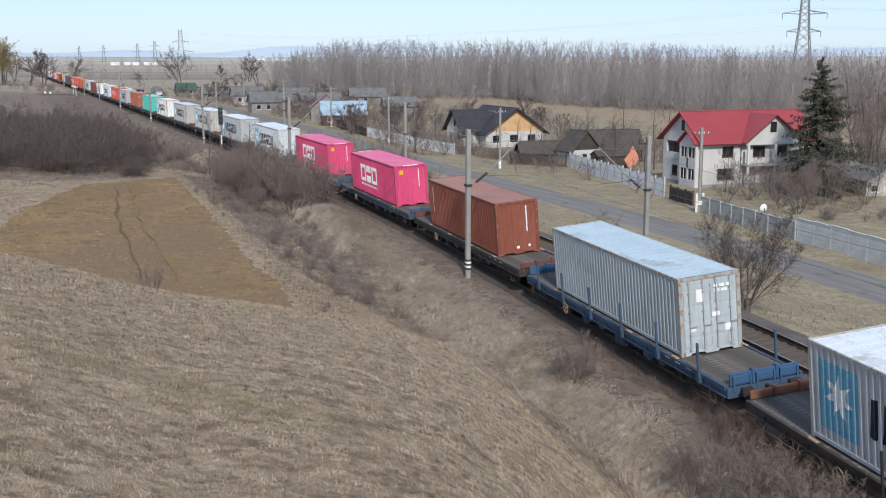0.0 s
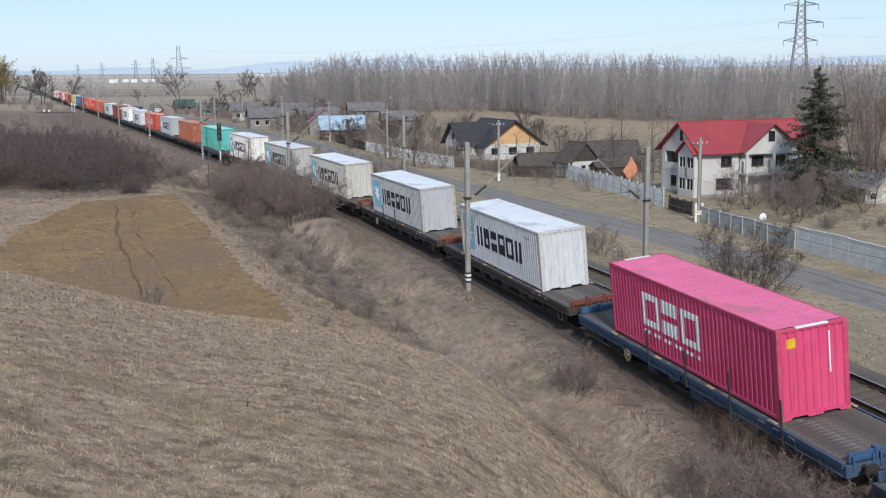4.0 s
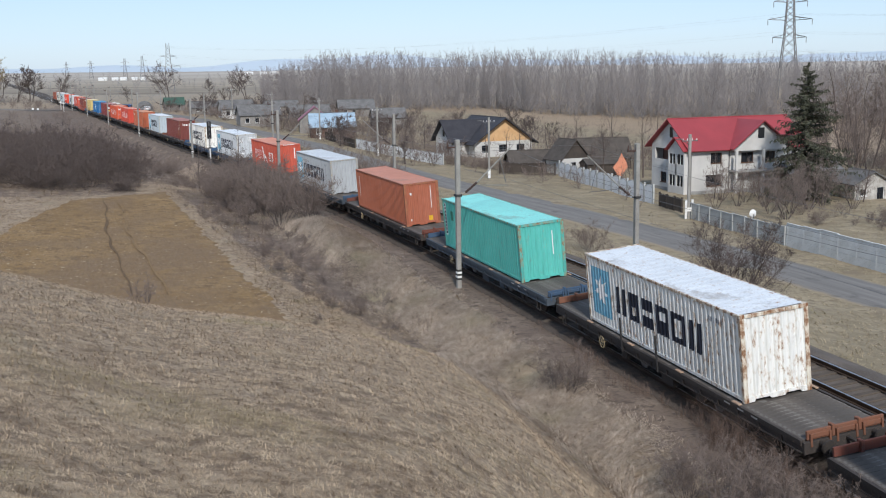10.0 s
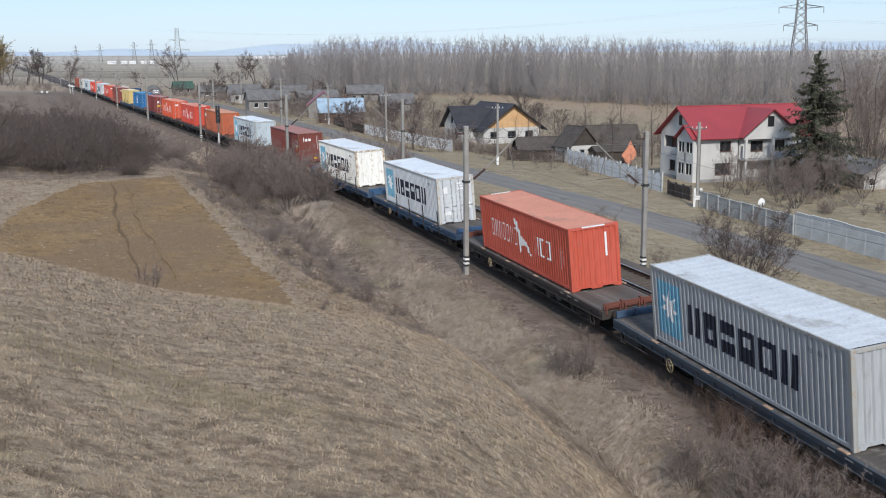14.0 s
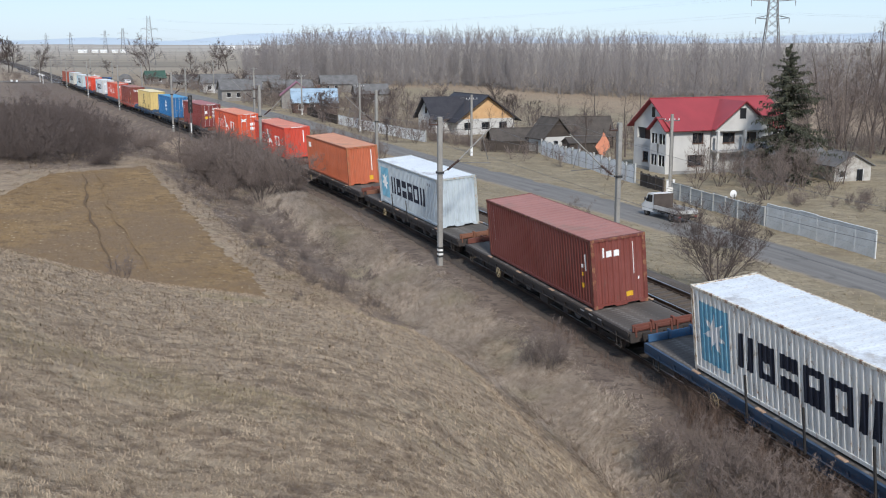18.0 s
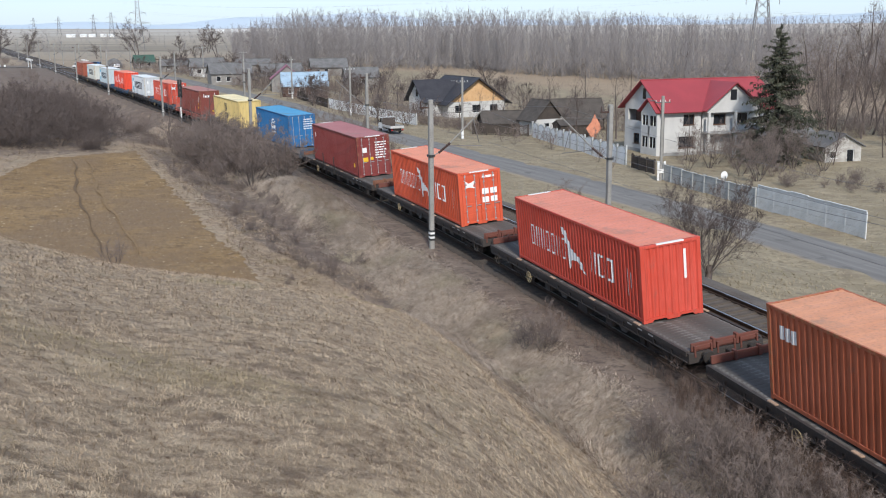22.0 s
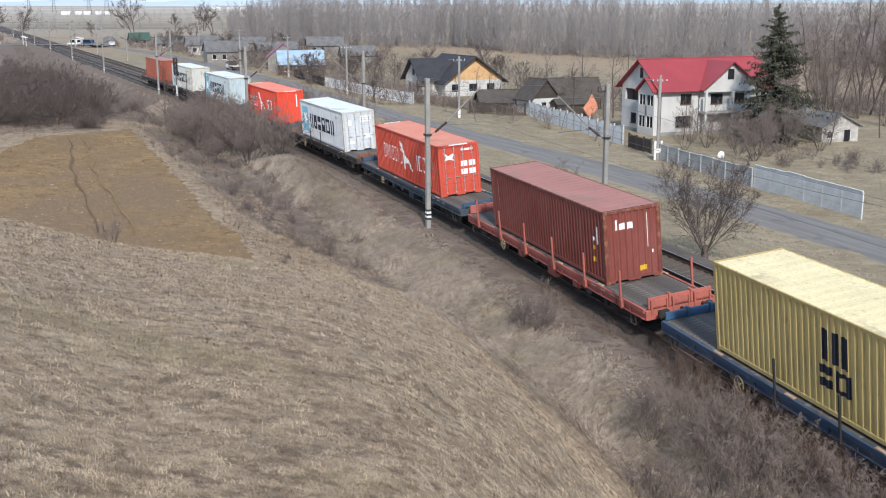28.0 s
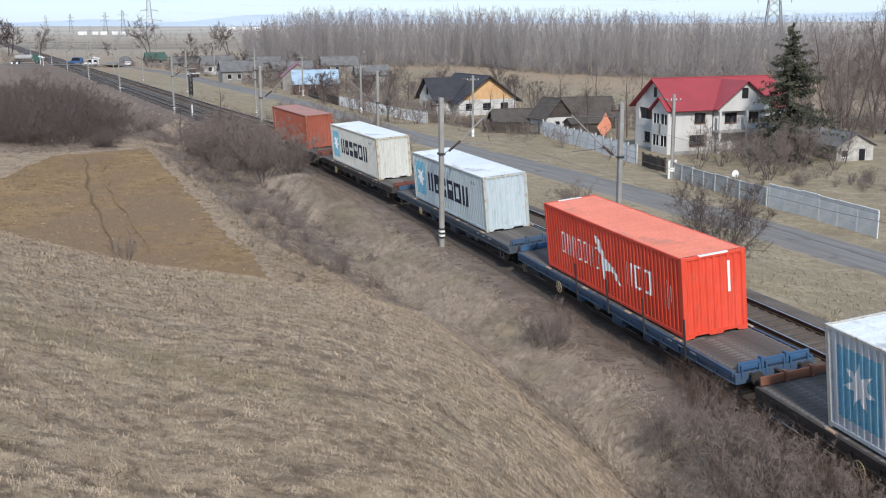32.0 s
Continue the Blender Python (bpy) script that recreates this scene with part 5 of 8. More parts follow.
# garden and roadside trees
for x, y, h in ((33.5, 126.5, 5.2), (38.5, 125.0, 4.8), (43.0, 123.0, 5.5), (46.5, 126.5, 4.2), (49.5, 122.0, 4.6), (36.0, 122.5, 3.8), (41.0, 118.0, 4.2), (31.0, 116.5, 3.6), (35.5, 112.0, 3.8),
                (22.5, 163.0, 7.5), (26.5, 170.0, 9.0), (30.0, 178.0, 9.5), (14.0, 172.0, 6.5), (9.0, 178.0, 6.0), (16.5, 183.0, 7.5), (-3.0, 186.0, 5.5), (11.5, 166.0, 5.0), (19.0, 167.0, 6.0),
                (-10.0, 212.0, 7.0), (-15.5, 222.0, 7.5), (-24.0, 236.0, 7.0), (-38.0, 262.0, 8.0), (-46.0, 285.0, 8.0), (-33.0, 278.0, 8.5), (24.0, 186.0, 8.0), (58.0, 128.0, 6.0), (52.5, 134.0, 7.0),
                (64.0, 140.0, 8.5), (-1.5, 205.0, 6.5), (5.0, 214.0, 7.0)):
    stand_tree((TREES + FORKED)[PLANTS.randrange(5)], x, y, h / (8.0 if h > 5 else 6.5), PLANTS.uniform(0, 360), "bare_tree", "leafless garden tree beside the village houses", "tree", "garden trees")


def scrub(name, places, label, seed, material=BANKTWIG):
    """Countless low bushes as one cover: places of (x, y, height)."""
    rng = random.Random(seed)
    kinds = []
    for k in range(4):
        rods = grow(random.Random(seed + k), 3.0, stems=7, lean=0.30, spread=0.42, clear=0.12, n1=5, n2=5, n3=0, girth=0.012, fine=0.015)
        kinds.append(joined(rods_arrays([q for q in rods if q[4] < 1], 3), ribbons_arrays([q for q in rods if q[4] > 0], k)))
    vs, qs, n = [], [], 0
    for x, y, h in places:
        v, q = kinds[rng.randrange(4)]
        a, sc = rng.uniform(0, 6.28), h / 2.7
        c, s = math.cos(a) * sc, math.sin(a) * sc
        vs.append(np.stack((v[:, 0] * c - v[:, 1] * s + x, v[:, 0] * s + v[:, 1] * c + y, v[:, 2] * sc + ground_at(x, y) - 0.05), 1))
        qs.append(q + n)
        n += len(v)
    tagged(new(name, array_mesh(name, np.concatenate(vs), np.concatenate(qs), material)), label, "scrub", kind="stuff")


TALL = [plant_meshes("tall_tree", grow(random.Random(170 + k), 8.0, stems=2, lean=0.08, spread=0.46, clear=0.14, n1=17, n2=9, n3=7, girth=0.012, fine=0.0075, up=0.4), BARK, BANKTWIG, 1) for k in range(2)]
BROAD = [plant_meshes("broad_tree", grow(random.Random(150 + k), 8.0, stems=2, lean=0.10, spread=0.62, clear=0.22, n1=13, n2=7, n3=5, girth=0.020, fine=0.026), BARK, TWIG, 1) for k in range(2)]
GARDEN = []
for k in range(190):
    s_, o_ = PLANTS.uniform(60, 235), PLANTS.uniform(11, 36)
    x, y, _ = on_line(s_, float(road_u(s_)) + o_)
    if 27 < x < 49 and 117 < y < 142 or 2 < x < 20 and 183 < y < 204 or s_ < 78 and o_ < 24:
        continue
    GARDEN.append((float(x), float(y), PLANTS.uniform(1.2, 3.0)))
for k in range(520):
    s_, o_ = PLANTS.uniform(135, 340), 4.8 + 60 * PLANTS.random() ** 1.5
    x, y, _ = on_line(s_, float(road_u(s_)) + o_)
    if 0 < x < 21 and 183 < y < 206:
        continue
    GARDEN.append((float(x), float(y), PLANTS.uniform(1.2, 3.8)))
for k in range(260):
    d = PLANTS.uniform(0, 1)
    GARDEN.append((20 + 68 * d + PLANTS.uniform(-5, 5), 176 - 14 * d + PLANTS.uniform(-16, 18), PLANTS.uniform(1.4, 3.6)))
for k in range(620):
    s_ = 100 + 460 * PLANTS.random() ** 1.3
    if 285 < s_ < 345:
        continue
    x, y, _ = on_line(s_, (-9 if s_ > 130 else -6) - 70 * PLANTS.random() ** 1.4)
    GARDEN.append((float(x), float(y), PLANTS.uniform(0.9, 2.6)))
for k in range(70):
    d = PLANTS.random()
    GARDEN.append((1.0 + 9.5 * d + PLANTS.uniform(0.5, 3.0), 173.5 - 14.5 * d + PLANTS.uniform(0.5, 5.0), PLANTS.uniform(1.0, 2.2)))
scrub("garden_scrub", GARDEN, "leafless scrub in the gardens and beside the far line", 500)
for k in range(84):
    s_, o_ = PLANTS.uniform(130, 330), 5 + 43 * PLANTS.random() ** 1.3
    x, y, _ = on_line(s_, float(road_u(s_)) + o_)
    if 0 < x < 21 and 183 < y < 206:
        continue
    stand_tree((BROAD + FORKED)[k % 4], float(x), float(y), PLANTS.uniform(3.5, 7.0) / 7.5, PLANTS.uniform(0, 360), "bare_tree", "leafless fruit tree between village cottages", "tree", "village trees")
# old orchard before the red-roofed house, scrub inside the fence
for x, y, h in ((33.9, 125.0, 5.6), (41.0, 115.7, 6.2), (38.0, 112.5, 5.4), (36.0, 108.0, 5.0), (39.6, 119.5, 6.0), (43.5, 118.5, 5.6), (37.0, 118.0, 5.0), (46.0, 116.0, 4.8), (34.2, 119.0, 4.8)):
    stand_tree(FORKED[PLANTS.randrange(2)], x, y, h / 6.0, PLANTS.uniform(0, 360), "fruit_tree", "old leafless fruit tree before the red-roofed house", "tree", "orchard trees")
for k in range(18):
    x = PLANTS.uniform(34.5, 47)
    y = 112 - 0.9 * (x - 34) + PLANTS.uniform(-6, 5)
    stand_tree(BUSHES[k % 3], x, y, PLANTS.uniform(0.9, 1.9) / 2.7, PLANTS.uniform(0, 360), "bush", "leafless brown brush inside the garden fence", "bush", "garden bushes")
for x, y, h in ((67.9, 155.8, 18.5), (65.2, 159.2, 15.0), (63.0, 166.5, 12.5), (72.5, 161.0, 17.0), (60.0, 152.0, 9.0), (77.0, 166.0, 18.0), (57.0, 160.0, 8.5), (70.0, 149.0, 11.0), (54.5, 166.0, 9.0), (80.0, 158.0, 15.0), (58.5, 148.0, 10.0), (62.0, 156.0, 12.0), (66.0, 164.0, 13.0), (70.5, 155.0, 13.5), (74.0, 170.0, 15.0), (56.0, 153.0, 9.0), (60.5, 171.0, 11.0), (68.5, 172.0, 14.0), (64.5, 149.5, 10.5), (75.0, 152.0, 13.0), (52.0, 158.0, 8.0), (82.0, 168.0, 16.0)):
    stand_tree(TALL[PLANTS.randrange(2)], x, y, h / 8.0, PLANTS.uniform(0, 360), "bare_tree", "tall leafless tree behind the white outbuilding", "tree", "tall garden trees")
for x, y, h in ((24.0, 150.0, 7.0), (27.5, 146.0, 6.0), (21.0, 158.0, 8.0), (30.0, 152.0, 8.5), (18.0, 164.0, 6.5), (34.0, 160.0, 9.5), (26.0, 160.0, 7.5)):
    stand_tree(TREES[PLANTS.randrange(3)], x, y, h / 8.0, PLANTS.uniform(0, 360), "bare_tree", "leafless garden tree beside the village houses", "tree", "garden trees")
# taller trees before the wood
for x, y, h in ((100.7, 233.2, 19), (108.0, 238.0, 17), (93.0, 246.0, 14), (77.0, 296.0, 15), (118.0, 252.0, 20), (86.0, 226.0, 12), (104.0, 216.0, 12)):
    stand_tree(TREES[PLANTS.randrange(3)], x, y, h / 8.0, PLANTS.uniform(0, 360), "bare_tree", "tall leafless tree at the edge of the wood", "tree", "trees before the wood")
# trees on the plain and at the far left
WILLOW = plain("pale_willow_twigs", (0.300, 0.235, 0.120), (0.225, 0.175, 0.092), 0.95, 0, 1.5, 0.1, 0.2, 0.01)
WEEPING = plant_meshes("willow", grow(random.Random(160), 8.0, stems=3, lean=0.10, spread=0.62, clear=0.20, n1=14, n2=8, n3=6, girth=0.020, fine=0.024), BARK, WILLOW, 1)
for x, y, h in ((-111.0, 459.0, 15), (-83.0, 487.0, 13), (-166.0, 452.0, 16), (-170.5, 447.0, 13), (-161.0, 470.0, 11), (-100, 560, 12), (-60, 430, 9), (-75, 400, 8), (-70, 520, 11), (-190, 470, 15), (-118, 578, 10), (-52, 470, 10), (-205, 520, 13), (-147, 430, 6), (-131, 470, 6)):
    stand_tree(BROAD[PLANTS.randrange(2)], x, y, h / 7.5, PLANTS.uniform(0, 360), "bare_tree", "leafless tree standing on the open plain", "tree", "trees on the plain")
for x, y, h in ((-178.0, 440.0, 19), (-184.0, 446.0, 17)):
    stand_tree(WEEPING, x, y, h / 7.5, PLANTS.uniform(0, 360), "willow", "pale tan leafless willow by the level crossing", "tree", "willows")


def spruce(x, y, h):
    """A spruce: trunk, drooping boughs in whorls, and needles in flat sprays."""
    rng = random.Random(9)
    top = thing("spruce", pose(x, y, ground_at(x, y) - 0.1), "dark green spruce beside the red-roofed house", "tree")
    v, q, rods = [], [], [(Vector((0, 0, 0)), Vector((0, 0, h)), 0.24, 0.02, 0)]
    z = 1.2
    while z < h - 0.2:
        reach = min((1 - z / h) ** 0.86 * 7.8 + 0.15, 5.6)
        for k in range(rng.randint(2, 4)):
            a = rng.uniform(0, 6.28)
            ln = reach * rng.uniform(0.40, 1.12) * (1.0 + 0.12 * math.cos(a))
            d = Vector((math.cos(a), math.sin(a), rng.uniform(-0.42, 0.05) + 0.5 * (z / h) ** 2))
            tip = Vector((0, 0, z)) + d * ln
            rods.append((Vector((0, 0, z)), tip, 0.035, 0.01, 1))
            side = Vector((-math.sin(a), math.cos(a), 0))
            n = max(4, int(ln / 0.13))
            for i in range(n):
                p = Vector((0, 0, z)).lerp(tip, (i + 0.6) / n) + Vector((0, 0, -0.10 * (i / n) * ln * rng.random()))
                w = 0.72 * (1 - 0.6 * i / n) * min(1.1, ln / 1.8) * rng.uniform(0.5, 1.3)
                for sg in (-1, 1, 0, 0):
                    e = p + side * (w * (sg * rng.uniform(0.4, 1.0) + rng.gauss(0, 0.25))) + d * (rng.uniform(0.0, 0.45) * w) + Vector((0, 0, -rng.uniform(0.05, 0.75) * w + (0.10 if sg else -0.12)))
                    b = Vector((rng.gauss(0, 1), rng.gauss(0, 1), rng.gauss(0, 0.7))).normalized() * rng.uniform(0.05, 0.10)
                    m = len(v)
                    v.extend((p - b, p + b, e + b * 0.4, e - b * 0.4))
                    q.append((m, m + 1, m + 2, m + 3))
        z += rng.uniform(0.12, 0.26)
    part("trunk", array_mesh("spruce_trunk", *rods_arrays(rods, 6), BARK), None, top)
    needle = plain("spruce_needles", (0.078, 0.080, 0.052), (0.054, 0.058, 0.039), 0.8, 0, 1.2, 0.12, 0.5, 0.03, c3=(0.105, 0.112, 0.078))
    part("crown", array_mesh("needles", np.array([tuple(a) for a in v]), np.array(q), needle, smooth=False), None, top)


spruce(43.4, 124.6, 16.2)


def make_wood():
    """The far wood: many slender leafless trunks with fine crowns."""
    rng = random.Random(5)
    kinds = []
    for k in range(6):
        rods = grow(random.Random(200 + k), 16.0, n1=24, n2=14, n3=0, spread=0.25, clear=0.06, girth=0.0042, fine=0.0095, lean=0.06, up=0.8)
        kinds.append(joined(rods_arrays([q for q in rods if q[4] < 1], 3), ribbons_arrays([q for q in rods if q[4] > 0], k)))
    vs, qs, n = [], [], 0
    front = ((-64, 400), (-33, 342), (15, 346), (41, 302), (69, 284), (106, 276), (135, 262), (175, 240))
    fx, fy = [p[0] for p in front], [p[1] for p in front]
    for k in range(2100):
        x = rng.uniform(-62, 215) if k % 5 else rng.uniform(-62, 120)
        depth = rng.random() ** 1.5 * 105
        y = float(np.interp(x, fx, fy)) + depth + rng.uniform(-3, 3)
        x += depth * x / 420.0
        sc = rng.uniform(0.86, 1.18) * (1 - 0.10 * float(step(35, 105, x))) * (0.75 + 0.25 * min(1, (x + 62) / 25))
        v, q = kinds[rng.randrange(6)]
        a = rng.uniform(0, 6.28)
        c, s = math.cos(a), math.sin(a)
        w = v * sc
        w = np.stack((w[:, 0] * c - w[:, 1] * s + x, w[:, 0] * s + w[:, 1] * c + y, w[:, 2]), 1)
        vs.append(w)
        qs.append(q + n)
        n += len(w)
    allv = np.concatenate(vs)
    sizes = [len(w) for w in vs]
    cx = np.array([w[:, 0].mean() for w in vs])
    cy = np.array([w[:, 1].mean() for w in vs])
    allv[:, 2] += np.repeat(ground(cx, cy), sizes)
    k = Nodes("wood_twigs")
    isl = k.n("NewGeometry").outputs["Random Per Island"]
    col = k.mix(isl, (0.205, 0.186, 0.180), (0.285, 0.262, 0.254))
    m = k.done(col, 0.95)
    ob = new("wood", array_mesh("wood", allv, np.concatenate(qs), m))
    tagged(ob, "dense leafless grey-brown wood beyond the village", "wood", kind="stuff")
    # hedges and clumps on the far plain
    hv, hq, hn = [], [], 0
    for j in range(240):
        line = rng.randrange(7)
        d = (560, 680, 800, 950, 1150, 1400, 1750)[line]
        az = rng.uniform(-0.10, 0.42) if line != 2 else rng.uniform(0.0, 0.30)
        v, q = kinds[rng.randrange(6)]
        sc = rng.uniform(0.22, 0.55) * (1 + d / 2500)
        x, y = -d * math.sin(az) + rng.uniform(-9, 9), d * math.cos(az) + rng.uniform(-9, 9)
        hv.append(v * np.array((sc * 2.2, sc * 2.2, sc)) + np.array((x, y, ground_at(x, y))))
        hq.append(q + hn)
        hn += len(v)
    tagged(new("hedges", array_mesh("hedges", np.concatenate(hv), np.concatenate(hq), m)), "leafless hedges and clumps across the plain", "hedge", kind="stuff")
    # undergrowth along its edge
    places = []
    for j in range(620):
        x = rng.uniform(-62, 190)
        places.append((x, float(np.interp(x, fx, fy)) + rng.uniform(-6, 30), rng.uniform(2.4, 6.5)))
    scrub("undergrowth", places, "leafless undergrowth along the edge of the wood", 300, m)


make_wood()


def tuft_material(name, dark, mid, pale, patchy=0.0):
    """Blades in near tones, gathered into darker and paler tussocks."""
    k = Nodes(name)
    isl = k.n("NewGeometry").outputs["Random Per Island"]
    col = k.mix(isl, tuple(0.72 * a for a in mid), tuple(0.25 * a + 0.75 * b for a, b in zip(mid, pale)))
    col = k.mix(k.ramp(k.noise(0.30, 4, "World", scale=(0.8, 1, 1)), 0.47, 0.60), col, pale)
    col = k.mix(k.ramp(k.noise(0.17, 4, "World", scale=(0.8, 1, 1), rough=0.6), 0.49 + patchy, 0.60 + patchy), col, dark)
    col = k.mix(k.ramp(k.noise(0.55, 4, "World", scale=(0.8, 1, 1), rough=0.65), 0.55 + patchy, 0.66 + patchy), col, dark)
    col = k.mix(k.ramp(k.noise(3.6, 3, "World"), 0.56, 0.85), col, (mid[0] * 0.84, mid[1] * 0.95, mid[2] * 0.74))
    return k.done(col, 0.9)


def blades(name, x, y, count, length, width, rise, heading, wander, material, label, seed):
    """Loose dry blades, each bent once, rooted on the ground."""
    r = np.random.RandomState(seed)
    n = len(x)
    gx, gy = (ground(x + 0.2, y) - ground(x - 0.2, y)) / 0.4, (ground(x, y + 0.2) - ground(x, y - 0.2)) / 0.4
    z0 = ground(x, y)
    ox, oy = r.normal(0, 0.06, n * count), r.normal(0, 0.06, n * count)
    gx, gy = np.repeat(gx, count), np.repeat(gy, count)
    heading = np.repeat(heading, count) + r.normal(0, wander, n * count)
    x, y, z = np.repeat(x, count) + ox, np.repeat(y, count) + oy, np.repeat(z0, count) + gx * ox + gy * oy
    ln = length * r.uniform(0.5, 1.3, n * count) if np.isscalar(length) else np.repeat(length, count) * r.uniform(0.5, 1.3, n * count)
    el = np.clip(r.normal(rise, 0.28 if rise > 0.15 else 0.12, n * count), 0.02, 1.4)
    dx, dy = np.cos(heading), np.sin(heading)
    fall = dx * gx + dy * gy
    reach = ln * 0.5 / np.sqrt(1 + fall * fall)
    mx, my = x + dx * reach * np.cos(el), y + dy * reach * np.cos(el)
    mz = z + fall * reach * np.cos(el) + ln * 0.5 * np.sin(el)
    ex, ey = mx + dx * reach, my + dy * reach
    base = z + fall * reach * (1 + np.cos(el))
    ez = np.maximum(base + ln * 0.5 * (np.sin(el) + np.sin(el - 0.9)), base + 0.015)
    w = (width if np.isscalar(width) else np.repeat(width, count)) * r.uniform(0.6, 1.4, n * count)
    sx, sy = -dy * w / 2, dx * w / 2
    v = np.stack((np.stack((x - sx, y - sy, z - 0.02), 1), np.stack((x + sx, y + sy, z - 0.02), 1),
                  np.stack((mx + sx * 0.8, my + sy * 0.8, mz), 1), np.stack((mx - sx * 0.8, my - sy * 0.8, mz), 1),
                  np.stack((ex, ey, ez), 1)), 1)
    b = (np.arange(n * count) * 5)[:, None]
    q = np.concatenate((b + np.array([[0, 1, 2]]), b + np.array([[0, 2, 3]]), b + np.array([[3, 2, 4]])), 1).reshape(-1, 3)
    tagged(new(name, array_mesh(name, v.reshape(-1, 3), q, material, smooth=False)), label, "grass", kind="stuff")


def make_grass():
    r = np.random.RandomState(12)
    straw = tuft_material("matted_straw", (0.150, 0.103, 0.068), (0.345, 0.253, 0.162), (0.520, 0.402, 0.275))
    bank = tuft_material("bank_straw", (0.220, 0.165, 0.124), (0.395, 0.310, 0.234), (0.540, 0.440, 0.345), 0.04)
    olive = tuft_material("olive_straw", (0.210, 0.167, 0.108), (0.300, 0.243, 0.155), (0.430, 0.352, 0.235))
    # hillside: short soft matted blades, mostly laid down the slope
    n = 140000
    rad = np.exp(r.uniform(np.log(5.5), np.log(58), n))
    az = np.radians(r.uniform(-27, 29, n))
    x, y = -rad * np.sin(az), rad * np.cos(az)
    s, u = line_coords(x, y)
    keep = (u < -5.0) & ~((u < -11) & (rad > 40))
    x, y, rad = x[keep], y[keep], rad[keep]
    blades("hillside_grass", x, y, 3, 0.06 + 0.0060 * rad, 0.0020 + 0.00038 * rad, 0.18, patches(x, y, 0.45, 31) * 1.4 + 0.2 + np.where(r.random(len(x)) < 0.4, math.pi, 0.0), 1.1, straw, "short matted dry grass on the hillside", 5)
    # low tussocks standing out of it
    n = 26000
    rad, az = np.exp(r.uniform(np.log(5), np.log(50), n)), np.radians(r.uniform(-27, 29, n))
    x, y = -rad * np.sin(az), rad * np.cos(az)
    s, u = line_coords(x, y)
    keep = (u < -6.0) & ~((u < -11) & (rad > 40)) & (patches(x, y, 0.8, 52) > 0.12) & (rad < 12 + 14 * r.random(n))
    x, y, rad = x[keep], y[keep], rad[keep]
    blades("hillside_tussocks", x, y, 6, 0.06 + 0.0038 * rad, 0.0016 + 0.00030 * rad, 0.38, patches(x, y, 0.5, 33) * 2.2 + np.where(r.random(len(x)) < 0.4, math.pi, 0.0), 0.8, straw, "low dry grass tussocks on the hillside", 15)
    # rough pale grass round the ploughed patch
    n = 26000
    rad, az = np.exp(r.uniform(np.log(48), np.log(125), n)), np.radians(r.uniform(5, 29, n))
    x, y = -rad * np.sin(az), rad * np.cos(az)
    a = np.clip((y - 44) / 60, 0, 1)
    keep = ~((x > -19.2 - 11.5 * a - 3.5 * np.sin(a * math.pi)) & (x < -4.3 - 22 * a) & (y > 43) & (y < 106))
    s, u = line_coords(x, y)
    keep &= (u < -9) & (patches(x, y, 2.0, 37) + r.normal(0, 0.3, n) > -0.25)
    x, y = x[keep], y[keep]
    blades("rough_grass", x, y, 3, 0.42, 0.034, 0.35, patches(x, y, 2.5, 38) * 1.6 - 0.3, 0.7, straw, "pale matted grass round the ploughed patch", 9)
    # long grass hanging on the railway bank, thinning out into the hollow
    n = 60000
    s = -14 + 132 * r.random(n) ** 1.25
    u = -3.45 + 0.55 * patches(s, s * 0.3, 1.6, 29) + r.normal(0, 0.22, n) - np.where(r.random(n) < 0.7, 3.4, 9.5) * r.random(n) ** 0.9
    x, y, h = on_line(s, u)
    keep = (patches(x, y, 1.1, 22) + r.normal(0, 0.3, n) > -0.35) & ((u > -6.6) | ((s > 26) & (patches(x, y, 1.8, 24) > 0.05)))
    x, y, h, u = x[keep], y[keep], h[keep], u[keep]
    blades("bank_grass", x, y, 4, np.where(u > -7.5, 0.85, 0.45), 0.016, 0.34, h + math.pi * 1.08 + patches(x, y, 1.4, 32) * 1.0, 0.35, bank, "long dry grass hanging on the railway bank", 6)
    # rough grass between the line and the road and in the meadow
    n = 60000
    s = -6 + 190 * r.random(n) ** 1.5
    u = 8.0 + 62 * r.random(n) ** 1.5
    keep = (np.abs(u - road_u(s)) > 2.9 + 0.5 * patches(s, u * 0.2, 2.0, 27)) & (patches(s, u, 1.6, 23) + r.normal(0, 0.5, n) > -0.3)
    s, u = s[keep], u[keep]
    x, y, h = on_line(s, u)
    blades("meadow_grass", x, y, 3, 0.34, 0.026, 0.45, h + r.uniform(0, 6.28, len(x)), 1.0, olive, "short dry grass between railway, road and gardens", 7)
    # tall dead weeds beside the rails and in the ditch
    s = np.concatenate((r.uniform(-12, 6.0, 1500), r.uniform(6, 16, 260), r.uniform(16, 60, 160), r.uniform(24, 112, 900)))
    u = -1.85 - 0.9 * r.random(len(s))
    u[-900:] = -5.6 - 7.0 * r.random(900)
    keep = (patches(s, u, 1.5, 44) > -0.05) | (u < -5)
    s, u = s[keep], u[keep]
    x, y, h = on_line(s, u)
    weed = tuft_material("dead_weeds", (0.085, 0.056, 0.044), (0.130, 0.086, 0.067), (0.185, 0.130, 0.100))
    blades("tall_weeds", x, y, 4, np.where(s < 6, 1.5, 0.8), 0.0065, 1.3, h + r.uniform(0, 6.28, len(x)), 1.0, weed, "tall dead brown weeds beside the rails", 8)


make_grass()

